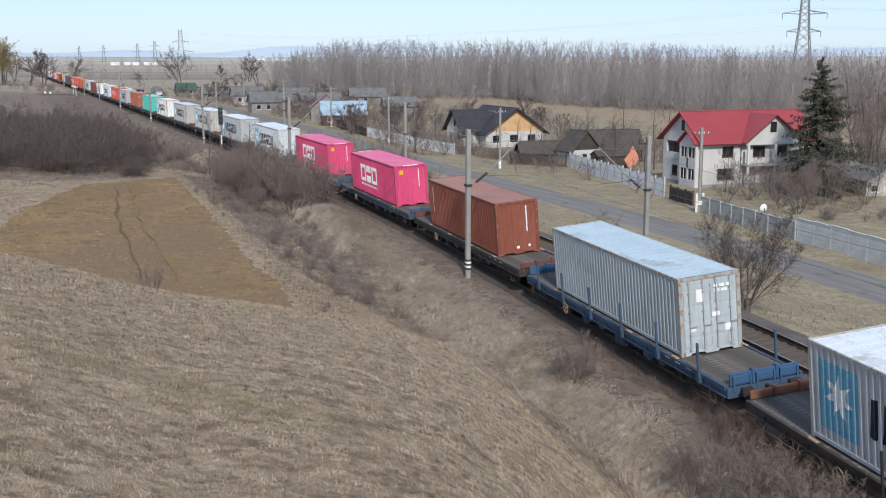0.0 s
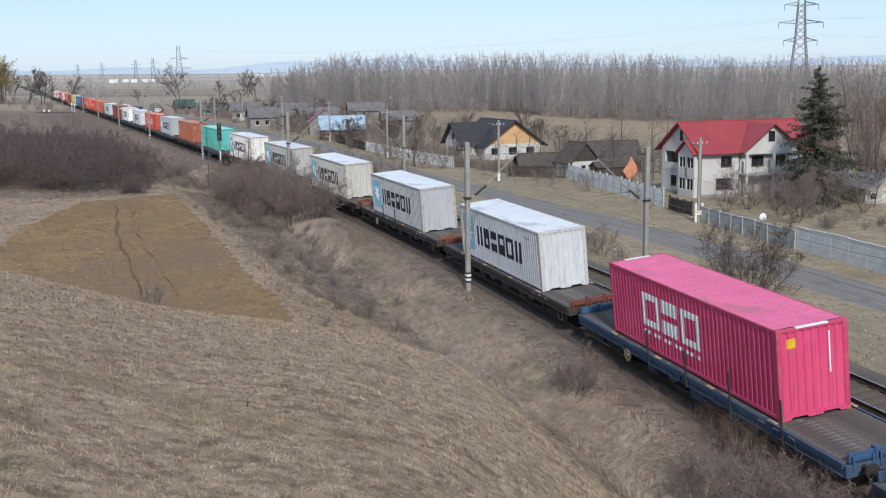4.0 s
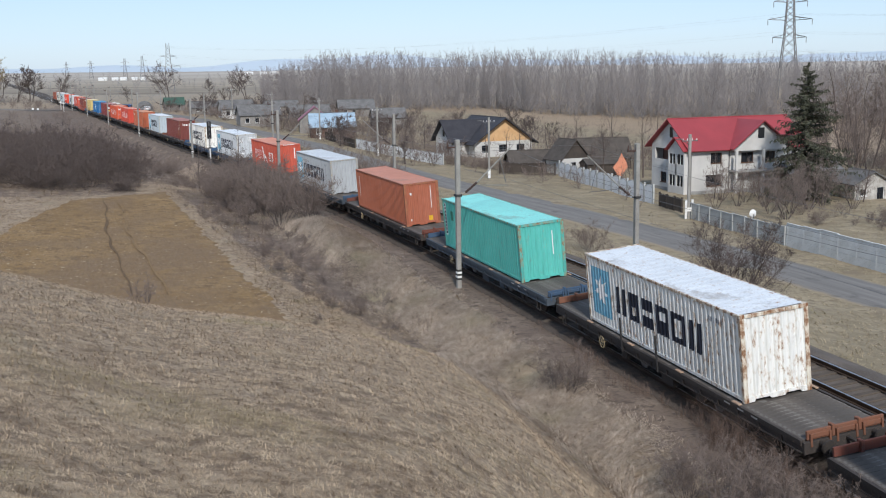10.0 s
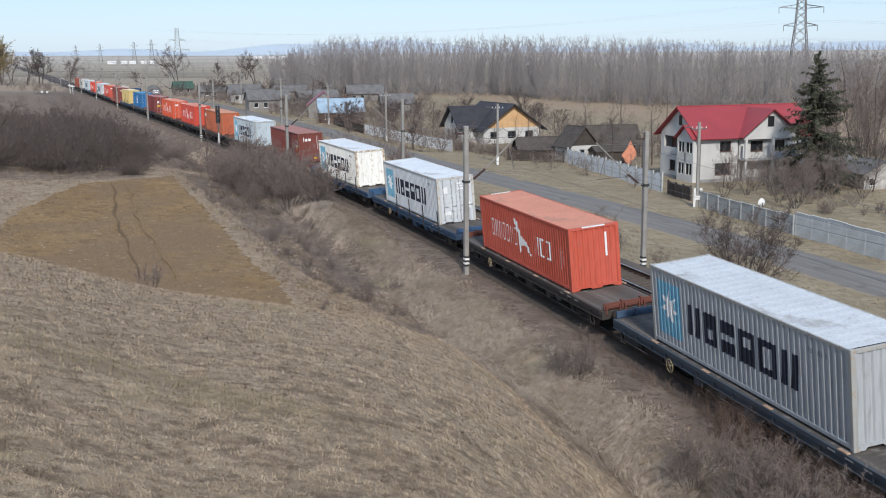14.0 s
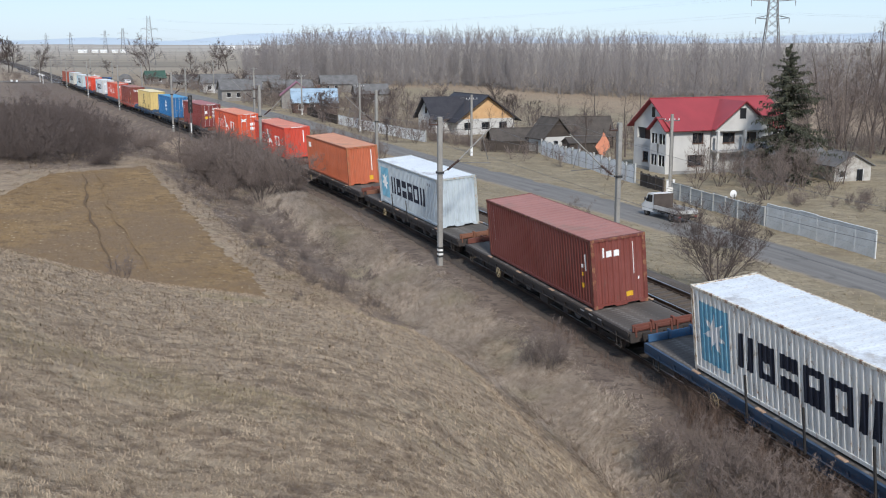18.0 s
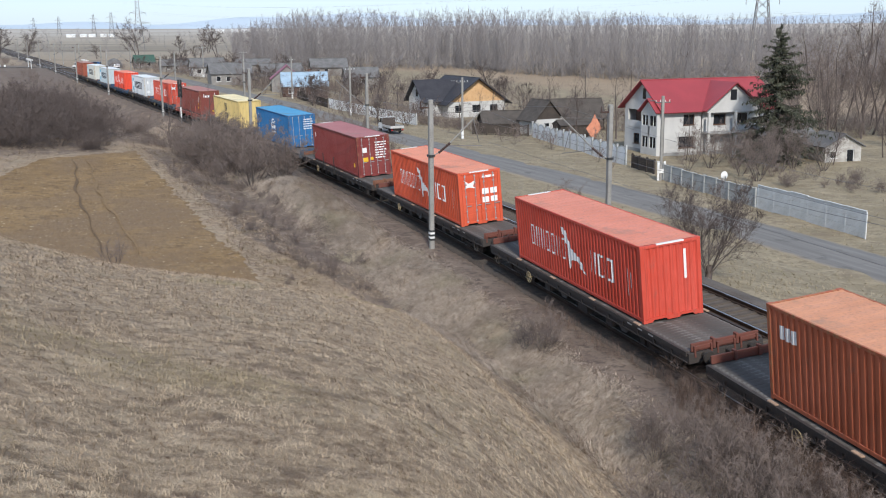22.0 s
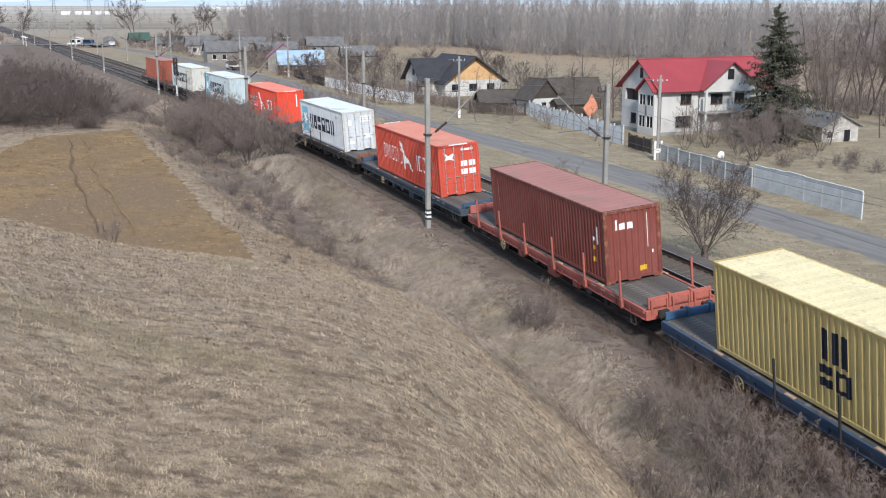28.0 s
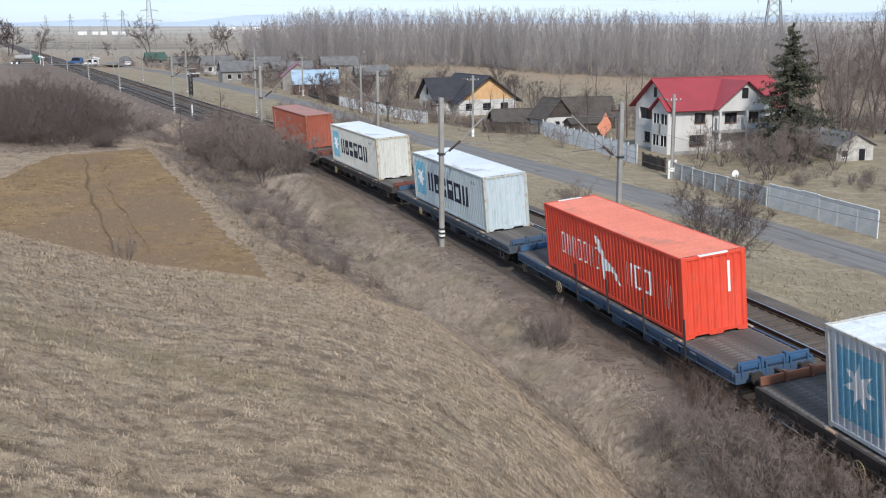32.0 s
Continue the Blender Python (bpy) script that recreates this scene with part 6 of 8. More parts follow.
# ---- overhead line, signal, pylons ----
STRIPE = plain("black_band", (0.03, 0.03, 0.03), (0.05, 0.05, 0.05), 0.8, 0, 0.5, 0.05, 0.2, 0.004)
INSULATOR = plain("brown_porcelain", (0.075, 0.045, 0.035), (0.055, 0.035, 0.03), 0.35, 0, 0.3, 0.03, 0.1, 0.002)
PALEPOLE = plain("weathered_concrete_pole", (0.30, 0.288, 0.265), (0.225, 0.215, 0.195), 0.9, 0, 1.1, 0.06, 0.3, 0.006)


def mast(s, u, facing, h=8.0):
    """Concrete mast of the overhead line with a raked bracket tube and insulators."""
    x, y, hd = on_line(s, u)
    z = ground_at(float(x), float(y))
    top = thing("catenary_mast", pose(float(x), float(y), z - 0.3, 0, 0, math.degrees(float(hd))), "grey concrete overhead-line mast beside the track", "mast", "overhead-line masts")
    part("pole", Shape().box(-0.12, 0.12, -0.15, 0.15, 0, h + 0.3, 0.03), PALEPOLE, top)
    for k in range(5):
        zz = 0.75 + k * 0.115
        part("painted_band", Shape().box(-0.124, 0.124, -0.154, 0.154, zz, zz + 0.11), STRIPE if k % 2 == 0 else WHITE, top, "black or white painted band")
    f = facing
    s1 = Shape()
    s1.tube((f * 0.15, 0, 5.35), (f * 0.45, 0, 5.50), 0.03, n=6)
    s1.tube((f * 1.05, 0, 5.95), (f * 3.0, 0, 7.75), 0.038, n=7)
    part("bracket_tube", s1, PALEPOLE, top, "raked steel bracket tube")
    s2 = Shape()
    i0, i1 = Vector((f * 0.42, 0, 5.46)), Vector((f * 1.08, 0, 5.98))
    for k in range(12):
        s2.tube(i0.lerp(i1, k / 12), i0.lerp(i1, (k + 1) / 12), 0.085 if k % 2 else 0.05, 0.05 if k % 2 else 0.085, 8)
    s2.weld()
    part("insulator", s2, INSULATOR, top, "brown ribbed insulator")
    s3 = Shape()
    s3.tube((f * 0.15, 0, 7.55), (f * 2.95, 0, 7.68), 0.014, n=5)
    s3.tube((f * 2.4, 0, 7.2), (f * 2.75, 0, 5.9), 0.022, n=5)
    s3.tube((f * 0.9, 0, 5.85), (f * 2.9, 0, 5.75), 0.022, n=5)
    part("stay", s3, STEEL, top)
    s4 = Shape()
    s4.box(-0.6, 0.10, -0.05, 0.05, h - 0.15, h - 0.05, 0.01)
    for px in (-0.55, -0.1):
        s4.tube((px, 0, h - 0.05), (px, 0, h + 0.22), 0.05, 0.03, 7)
    part("cross_arm", s4, INSULATOR, top)
    part("clamp", Shape().box(-0.17, 0.17, -0.21, 0.21, 5.28, 5.40, 0.01), STRIPE, top)
    return top


LEFT_MASTS = (-18, 29.4, 78, 127, 180, 230, 280, 330, 380, 430)
RIGHT_MASTS = (-17, 28.4, 73.5, 122, 170, 219, 267, 316, 365, 415)
for s in LEFT_MASTS:
    mast(s, -2.75, 1)
for s in RIGHT_MASTS:
    mast(s, 7.35, -1)


def wire(name, rows, r, label, parent=None):
    cu = bpy.data.curves.new(name, "CURVE")
    cu.dimensions, cu.bevel_depth, cu.bevel_resolution = "3D", r, 1
    sp = cu.splines.new("POLY")
    sp.points.add(len(rows) - 1)
    for p, q in zip(sp.points, rows):
        p.co = (*q, 1)
    me = bpy.data.meshes.new_from_object(bpy.data.objects.new("tmp", cu))
    me.materials.append(STEEL)
    ob = new(name, me)
    if parent:
        ob.parent = parent
        return ob
    return tagged(ob, label, "wire")


def sagging(a, b, sag, n=10):
    a, b = Vector(a), Vector(b)
    return [tuple(a.lerp(b, i / n) - Vector((0, 0, 4 * sag * (i / n) * (1 - i / n)))) for i in range(n + 1)]


for name, masts, u in (("overhead_wire_near", LEFT_MASTS, 0.1), ("overhead_wire_far", RIGHT_MASTS, TRACK_GAP + 0.1)):
    top = tagged(new(name), "thin contact and carrier wires over the track", "wire", kind="structure")
    low, high = [], []
    for s0, s1 in zip(masts, masts[1:]):
        x0, y0, _ = on_line(s0, u)
        x1, y1, _ = on_line(s1, u)
        low += sagging((x0, y0, 5.65), (x1, y1, 5.65), 0.05, 4)[:-1]
        high += sagging((x0, y0, 7.35), (x1, y1, 7.35), 0.85, 8)[:-1]
    wire("contact_wire", low, 0.007, "", top)
    wire("carrier_wire", high, 0.007, "", top)


def signal(s, u):
    x, y, h = on_line(s, u)
    top = thing("railway_signal", pose(float(x), float(y), ground_at(float(x), float(y)) - 0.2, 0, 0, math.degrees(float(h))), "railway signal with black head on a banded post", "signal")
    part("post", Shape().tube((0, 0, 0), (0, 0, 5.6), 0.075, n=10), STEEL, top)
    part("post_band", Shape().tube((0, 0, 1.0), (0, 0, 2.3), 0.085, n=10), WHITE, top, "white band")
    s1 = Shape()
    s1.box(-0.27, 0.27, 0.05, 0.12, 3.5, 5.7, 0.06)
    for k in range(3):
        s1.tube((0, 0.10, 3.85 + k * 0.6), (0, -0.22, 3.85 + k * 0.6), 0.14, 0.15, 12)
    part("signal_head", s1, BLACK, top, "black signal head with hoods")
    part("ladder", Shape().box(-0.2, -0.17, 0.14, 0.18, 0.4, 4.8).box(0.17, 0.2, 0.14, 0.18, 0.4, 4.8), STEEL, top)


signal(113.5, -2.9)
x, y, h = on_line(108, 8.6)
sg = thing("track_sign", pose(float(x), float(y), ground_at(float(x), float(y)), 0, 0, math.degrees(float(h))), "round white track sign on a post", "sign")
part("post", Shape().tube((0, 0, -0.2), (0, 0, 1.7), 0.04, n=8), STEEL, sg)
part("disc", Shape().tube((0, -0.03, 1.9), (0, 0.0, 1.9), 0.34, n=20), WHITE, sg, "white round disc")


def pylon(x, y, h, arms, turn, label):
    """Lattice power pylon with three pairs of arms."""
    top = thing("power_pylon", pose(x, y, ground_at(x, y) - 0.3, 0, 0, turn), label, "pylon", "power pylons")

    def half(z):
        return np.interp(z, (0, 0.55 * h, 0.62 * h, h), (0.105 * h, 0.056 * h, 0.048 * h, 0.030 * h))

    thick = 0.0042 * h
    for sx, sy in itertools.product((-1, 1), repeat=2):
        s = Shape()
        zs = (0.0, 0.30 * h, 0.55 * h, 0.62 * h, 0.8 * h, h)
        vs = [(sx * half(z) + a * thick, sy * half(z) + b * thick, z) for z in zs for a, b in ((-1, -1), (1, -1), (1, 1), (-1, 1))]
        s.add(vs, [(4 * k + m, 4 * k + (m + 1) % 4, 4 * k + 4 + (m + 1) % 4, 4 * k + 4 + m) for k in range(len(zs) - 1) for m in range(4)] + [(3, 2, 1, 0), tuple(range(len(vs) - 4, len(vs)))])
        part("leg", s, STEEL, top)
    zs = [0.0]
    while zs[-1] < h * 0.97:
        zs.append(min(h, zs[-1] + max(0.035 * h, 1.5 * half(zs[-1]))))
    for face in range(4):
        s = Shape()
        for z0, z1 in zip(zs, zs[1:]):
            a, b = half(z0), half(z1)
            for sg in (-1, 1):
                p = {0: ((-a * sg, -a, z0), (b * sg, -b, z1)), 1: ((-a * sg, a, z0), (b * sg, b, z1)), 2: ((-a, -a * sg, z0), (-b, b * sg, z1)), 3: ((a, -a * sg, z0), (b, b * sg, z1))}[face]
                s.tube(p[0], p[1], thick * 0.6, n=3, caps=False)
        tagged(part("lattice_face", s, STEEL, top), "fine steel lattice bracing", kind="stuff")
    for zf, reach in arms:
        z = zf * h
        for sg in (-1, 1):
            s = Shape()
            b = half(z)
            tip = (sg * reach, 0, z + 0.01 * h)
            for sy in (-1, 1):
                s.tube((sg * b, sy * b, z), tip, thick * 0.8, n=3)
                s.tube((sg * b, sy * b, z + 0.035 * h), tip, thick * 0.8, n=3)
            for k in (0.3, 0.6):
                s.tube((sg * (b + (reach - b) * k), -b * (1 - k), z), (sg * (b + (reach - b) * k), b * (1 - k), z + 0.035 * h * (1 - k)), thick * 0.5, n=3)
            s.tube(tip, (tip[0], 0, z - 0.045 * h), thick * 0.9, n=4)
            part("arm", s, STEEL, top)
    return top


PYLON_A = (126.3, 382.7)
PYLON_B = (-162.3, 676.0)
pylon(*PYLON_A, 36.0, ((0.606, 5.7), (0.778, 7.5), (0.949, 5.7)), -10, "grey steel lattice power pylon behind the wood")
pylon(*PYLON_B, 30.0, ((0.53, 7.2), (0.73, 4.9)), 15, "grey steel lattice power pylon on the plain")
for px, py, ph in ((-420, 1500, 30), (-560, 1800, 30), (-330, 1250, 30), (-700, 2100, 30), (-345, 960, 12), (-300, 820, 11)):
    pylon(px, py, ph, ((0.6, ph * 0.2), (0.8, ph * 0.18)), 10, "distant power pylon on the plain")
for k, (za, side) in enumerate(((21.8, -5.7), (28.0, -7.5), (34.2, -5.7), (21.8, 5.7), (28.0, 7.5), (34.2, 5.7))):
    a = Vector((PYLON_A[0] + side * 0.98, PYLON_A[1] + side * -0.17, za - 6.3))
    wire("power_line", sagging(a, a + Vector((-330, 420, 2)), 7, 20), 0.013, "thin power line between pylons")
    wire("power_line", sagging(a, a + Vector((330, -330, 2)), 7, 20), 0.013, "thin power line between pylons")

# ---- houses ----
RENDERWHITE = plain("white_render", (0.54, 0.53, 0.50), (0.46, 0.45, 0.43), 0.9, 0, 2.0, 0.12, 0.2, 0.006, c3=(0.48, 0.46, 0.42))
WHITEWASH = plain("peeling_whitewash", (0.50, 0.48, 0.44), (0.29, 0.27, 0.24), 0.9, 0, 0.9, 0.12, 0.3, 0.008, c3=(0.22, 0.19, 0.16))
GREYWALL = plain("stained_plaster", (0.26, 0.245, 0.225), (0.19, 0.178, 0.162), 0.9, 0, 1.2, 0.15, 0.25, 0.008, c3=(0.28, 0.26, 0.24))
ORANGEWALL = plain("orange_sheathing", (0.60, 0.385, 0.20), (0.52, 0.315, 0.155), 0.85, 0, 1.3, 0.10, 0.2, 0.006)
BRICKWALL = plain("dull_brick", (0.155, 0.090, 0.068), (0.110, 0.066, 0.052), 0.9, 0, 0.8, 0.1, 0.3, 0.01)
DARKWOOD = plain("weathered_dark_wood", (0.075, 0.060, 0.050), (0.05, 0.042, 0.036), 0.9, 0, 0.8, 0.06, 0.4, 0.01)
REDROOF = plain("red_metal_roof", (0.315, 0.048, 0.054), (0.265, 0.042, 0.048), 0.45, 0.0, 2.5, 0.2, 0.15, 0.006, c3=(0.28, 0.05, 0.05))
DARKROOF = plain("charcoal_roof_tiles", (0.045, 0.043, 0.048), (0.032, 0.031, 0.036), 0.6, 0, 1.5, 0.15, 0.3, 0.01)
BLUEROOF = plain("pale_blue_sheet_roof", (0.32, 0.42, 0.50), (0.24, 0.33, 0.41), 0.55, 0, 1.6, 0.15, 0.2, 0.006, c3=(0.36, 0.40, 0.42))
GREYROOF = plain("grey_asbestos_roof", (0.165, 0.160, 0.156), (0.115, 0.112, 0.109), 0.9, 0, 1.3, 0.12, 0.3, 0.01)
PINKROOF = plain("faded_purple_roof", (0.30, 0.135, 0.175), (0.23, 0.105, 0.135), 0.8, 0, 1.3, 0.12, 0.3, 0.01)
OLDROOF = plain("mossy_old_roof", (0.085, 0.072, 0.062), (0.056, 0.048, 0.042), 0.9, 0, 1.0, 0.14, 0.5, 0.02, c3=(0.12, 0.11, 0.09))
GREENROOF = plain("dark_green_sheet", (0.050, 0.105, 0.078), (0.042, 0.082, 0.062), 0.6, 0, 1.0, 0.1, 0.2, 0.006)
GLASS = Nodes("dark_window_glass").done((0.018, 0.020, 0.024), 0.08)
FRAMEWHITE = plain("white_window_frame", (0.72, 0.72, 0.70), (0.66, 0.66, 0.64), 0.5, 0, 0.5, 0.05, 0.05, 0.002)
TIMBERFRAME = plain("brown_window_frame", (0.12, 0.065, 0.04), (0.10, 0.055, 0.035), 0.6, 0, 0.5, 0.05, 0.1, 0.002)


def wall(top, name, m, length, height, holes, material, thick=0.3, gable=0.0):
    """A wall along local x with real openings (a0, a1, z0, z1); outside faces -y. A gable adds its triangle."""
    xs = sorted({0.0, length, *[v for h in holes for v in h[:2]]})
    zs = sorted({0.0, height, *[v for h in holes for v in h[2:]]})
    s = Shape()
    for x0, x1 in zip(xs, xs[1:]):
        for z0, z1 in zip(zs, zs[1:]):
            if not any(h[0] <= x0 and x1 <= h[1] and h[2] <= z0 and z1 <= h[3] for h in holes):
                s.box(x0, x1, 0, thick, z0, z1)
    s.weld()
    if gable:
        s.prism([(0, height), (length, height), (length / 2, height + gable)], lambda a, b, d: (a, d, b), thick)
    s.v = [tuple(m @ Vector(p)) for p in s.v]
    return part(name, s, material, top)


def window(top, m, x0, x1, z0, z1, frame_mat=None, glass=None, leaves=2):
    """Frame, panes and sill set in an opening of a wall."""
    fm = frame_mat or FRAMEWHITE
    t = 0.07
    s = Shape()
    for a, b, c, d in ((x0, x1, z0, z0 + t), (x0, x1, z1 - t, z1), (x0, x0 + t, z0 + t, z1 - t), (x1 - t, x1, z0 + t, z1 - t)):
        s.box(a, b, 0.08, 0.16, c, d)
    s.v = [tuple(m @ Vector(p)) for p in s.v]
    w = part("window", s, fm, top)
    for k in range(leaves):
        a, b = x0 + t + (x1 - x0 - 2 * t) * k / leaves, x0 + t + (x1 - x0 - 2 * t) * (k + 1) / leaves
        part("pane", Shape().box(a + 0.03, b - 0.03, 0.11, 0.13, z0 + t, z1 - t, m=m), glass or GLASS, w)
    part("sill", Shape().box(x0 - 0.06, x1 + 0.06, -0.08, 0.10, z0 - 0.06, z0, m=m), fm, w)
    return w


def roof_slab(top, corners, thick, material, name="roof"):
    """A sloping roof plane from its four corners, with thickness."""
    c = [Vector(p) for p in corners]
    n = (c[1] - c[0]).cross(c[3] - c[0]).normalized()
    if n.z < 0:
        n = -n
    s = Shape()
    s.add([p for p in c] + [p + n * thick for p in c], [(3, 2, 1, 0), (4, 5, 6, 7), (0, 1, 5, 4), (1, 2, 6, 5), (2, 3, 7, 6), (3, 0, 4, 7)])
    return part(name, s, material, top)


def gable_roof(top, x0, x1, y0, y1, eave, ridge, axis, over, material, thick=0.12):
    if axis == "x":
        k = (ridge - eave) / ((y1 - y0) / 2)
        ym = (y0 + y1) / 2
        for y, sg in ((y0, -1), (y1, 1)):
            roof_slab(top, ((x0 - over, y + sg * over, eave - k * over), (x1 + over, y + sg * over, eave - k * over), (x1 + over, ym, ridge), (x0 - over, ym, ridge)), thick, material)
        ends = ((x0 - over, ym, ridge), (x1 + over, ym, ridge))
    else:
        k = (ridge - eave) / ((x1 - x0) / 2)
        xm = (x0 + x1) / 2
        for x, sg in ((x0, -1), (x1, 1)):
            roof_slab(top, ((x + sg * over, y0 - over, eave - k * over), (x + sg * over, y1 + over, eave - k * over), (xm, y1 + over, ridge), (xm, y0 - over, ridge)), thick, material)
        ends = ((xm, y0 - over, ridge), (xm, y1 + over, ridge))
    part("ridge_cap", Shape().tube(Vector(ends[0]) + Vector((0, 0, thick)), Vector(ends[1]) + Vector((0, 0, thick)), 0.10, n=6), material, top)


def chimney(top, x, y, z0, z1, material):
    s = Shape().box(x - 0.3, x + 0.3, y - 0.3, y + 0.3, z0, z1, 0.01).box(x - 0.36, x + 0.36, y - 0.36, y + 0.36, z1 - 0.15, z1, 0.01)
    part("chimney", s, material, top)


def simple_house(x, y, turn, w, d, eave, ridge, wall_mat, roof_mat, label, axis="x", name="house", front=(), side=(), stack=True, over=0.35, gable_mat=None):
    """A gabled building: origin at its front left corner, front along local x."""
    z = ground_at(x, y) - 0.25
    top = thing(name, pose(x, y, z, 0, 0, turn), label, "house" if name == "house" else name.replace("_", " "))
    eave, ridge = eave + 0.25, ridge + 0.25
    g = ridge - eave
    front_m, back_m = Matrix(), Matrix.Translation((w, d, 0)) @ Matrix.Rotation(math.pi, 4, "Z")
    left_m, right_m = Matrix.Translation((0, d - 0.3, 0)) @ Matrix.Rotation(-math.pi / 2, 4, "Z"), Matrix.Translation((w, 0.3, 0)) @ Matrix.Rotation(math.pi / 2, 4, "Z")
    gx, gy = (0, g) if axis == "x" else (g, 0)
    fh = [(a, a + ww, zz, zz + hh) for a, ww, zz, hh in front]
    sh = [(d - 0.3 - a - ww, d - 0.3 - a, zz, zz + hh) for a, ww, zz, hh in side]
    wall(top, "front_wall", front_m, w, eave, fh, wall_mat)
    wall(top, "back_wall", back_m, w, eave, [], wall_mat)
    wall(top, "left_wall", left_m, d - 0.6, eave, sh, wall_mat)
    wall(top, "right_wall", right_m, d - 0.6, eave, [], wall_mat)
    gm = gable_mat or wall_mat
    if axis == "x":
        for gx0 in (0.0, w - 0.3):
            part("gable", Shape().prism([(0, eave), (d, eave), (d / 2, ridge)], lambda a, b, t, gx0=gx0: (gx0 + t, a, b), 0.3), gm, top)
    else:
        for gy0 in (0.0, d - 0.3):
            part("gable", Shape().prism([(0, eave), (w, eave), (w / 2, ridge)], lambda a, b, t, gy0=gy0: (a, gy0 + t, b), 0.3), gm, top)
    for h in fh:
        window(top, front_m, *h)
    for h in sh:
        window(top, left_m, *h)
    gable_roof(top, 0, w, 0, d, eave, ridge, axis, over, roof_mat)
    if stack:
        chimney(top, w * 0.62, d * 0.55, ridge - 0.9, ridge + 0.8, BRICKWALL)
    return top


def red_house():
    """Two-storey white house with a red metal roof, a front cross gable and a recessed balcony."""
    x, y = 31.6, 130.5
    w, d, eave, ridge = 16.5, 9.2, 5.75, 8.95
    top = thing("house", pose(x, y, ground_at(x, y) - 0.3, 0, 0, 19), "white two-storey house with a red metal roof", "house")
    eave, ridge = eave + 0.3, ridge + 0.3
    front, left = Matrix(), Matrix.Translation((0, d - 0.3, 0)) @ Matrix.Rotation(-math.pi / 2, 4, "Z")
    back, right = Matrix.Translation((w, d, 0)) @ Matrix.Rotation(math.pi, 4, "Z"), Matrix.Translation((w, 0.3, 0)) @ Matrix.Rotation(math.pi / 2, 4, "Z")
    fh = [(2.2, 4.4, 1.2, 2.6), (2.8, 4.4, 4.0, 5.3), (7.2, 9.0, 3.9, 5.2), (10.4, 12.2, 3.9, 5.2), (14.0, 15.4, 1.2, 2.6), (14.0, 15.4, 4.0, 5.3)]
    lw = d - 0.6
    # on the gable end: windows in two storeys and a recessed balcony above
    lh = [(1.9, 3.3, 1.3, 2.6), (5.1, 6.1, 1.3, 2.6), (6.7, 7.7, 1.3, 2.6), (5.1, 6.1, 4.0, 5.2), (6.7, 7.7, 4.0, 5.2), (0.5, 3.6, 3.35, 5.6)]
    wall(top, "front_wall", front, w, eave, fh, RENDERWHITE)
    wall(top, "back_wall", back, w, eave, [], RENDERWHITE)
    wall(top, "left_wall", left, lw, eave, lh, RENDERWHITE)
    wall(top, "right_wall", right, lw, eave, [], RENDERWHITE)
    for h in fh:
        window(top, front, *h, frame_mat=TIMBERFRAME)
    for h in lh[:-1]:
        window(top, left, *h, frame_mat=TIMBERFRAME)
    m = left
    part("balcony_back", Shape().box(0.4, 3.7, 1.2, 1.3, 3.2, 5.75, m=m), BRICKWALL, top, "unplastered brick wall of the balcony")
    part("balcony_floor", Shape().box(0.4, 3.7, 0.0, 1.3, 3.2, 3.35, m=m), CONCRETE, top)
    part("balcony_parapet", Shape().box(0.5, 3.6, 0.02, 0.12, 3.35, 4.2, m=m), RENDERWHITE, top)
    for gx in (0.0, w - 0.3):
        part("gable", Shape().prism([(0, eave), (d, eave), (d / 2, ridge)], lambda a, b, t, gx=gx: (gx + t, a, b), 0.3), RENDERWHITE, top)
    part("attic_window", Shape().box(-0.04, 0.02, d / 2 - 0.35, d / 2 + 0.35, eave + 1.0, eave + 2.3), GLASS, top)
    gable_roof(top, 0, w, 0, d, eave, ridge, "x", 0.7, REDROOF)
    # bay on the gable end with its own small roof
    part("bay_wall", Shape().box(-0.9, 0.0, 0.1, 0.35, 0, 5.6).box(-0.9, 0.0, 3.5, 3.75, 0, 5.6).box(-0.9, -0.65, 0.35, 3.5, 0, 1.25).box(-0.9, -0.65, 0.35, 3.5, 2.6, 3.95).box(-0.9, -0.65, 0.35, 3.5, 5.2, 5.6).box(-0.9, -0.65, 1.75, 2.15, 1.25, 5.2), RENDERWHITE, top)
    for z0, z1 in ((1.25, 2.6), (3.95, 5.2)):
        for y0, y1 in ((0.35, 1.75), (2.15, 3.5)):
            part("bay_window", Shape().box(-0.80, -0.76, y0, y1, z0, z1), GLASS, top, "dark bay window")
            part("mullion", Shape().box(-0.84, -0.75, (y0 + y1) / 2 - 0.05, (y0 + y1) / 2 + 0.05, z0, z1), FRAMEWHITE, top)
    for y0, y1, sg in ((-0.2, 1.93, 1), (1.93, 4.05, -1)):
        roof_slab(top, ((-1.3, y0 if sg > 0 else y1, 5.55), (0.4, y0 if sg > 0 else y1, 5.55), (0.4, 1.93, 7.2), (-1.3, 1.93, 7.2)), 0.12, REDROOF, "bay_roof")
    part("bay_gable", Shape().prism([(0.1, 5.6), (3.75, 5.6), (1.93, 7.1)], lambda a, b, t: (-0.9 + t, a, b), 0.25), RENDERWHITE, top)
    # cross gable at the front
    cx0, cx1, cr = 5.6, 13.4, eave + 3.0
    part("cross_gable", Shape().prism([(cx0, eave - 0.6), (cx1, eave - 0.6), (cx1, eave), ((cx0 + cx1) / 2, cr), (cx0, eave)], lambda a, b, t: (a, -0.8 + t, b), 0.3), RENDERWHITE, top)
    part("cross_gable_window", Shape().box(9.0, 9.9, -0.84, -0.78, eave + 0.9, eave + 2.2), GLASS, top)
    xm = (cx0 + cx1) / 2
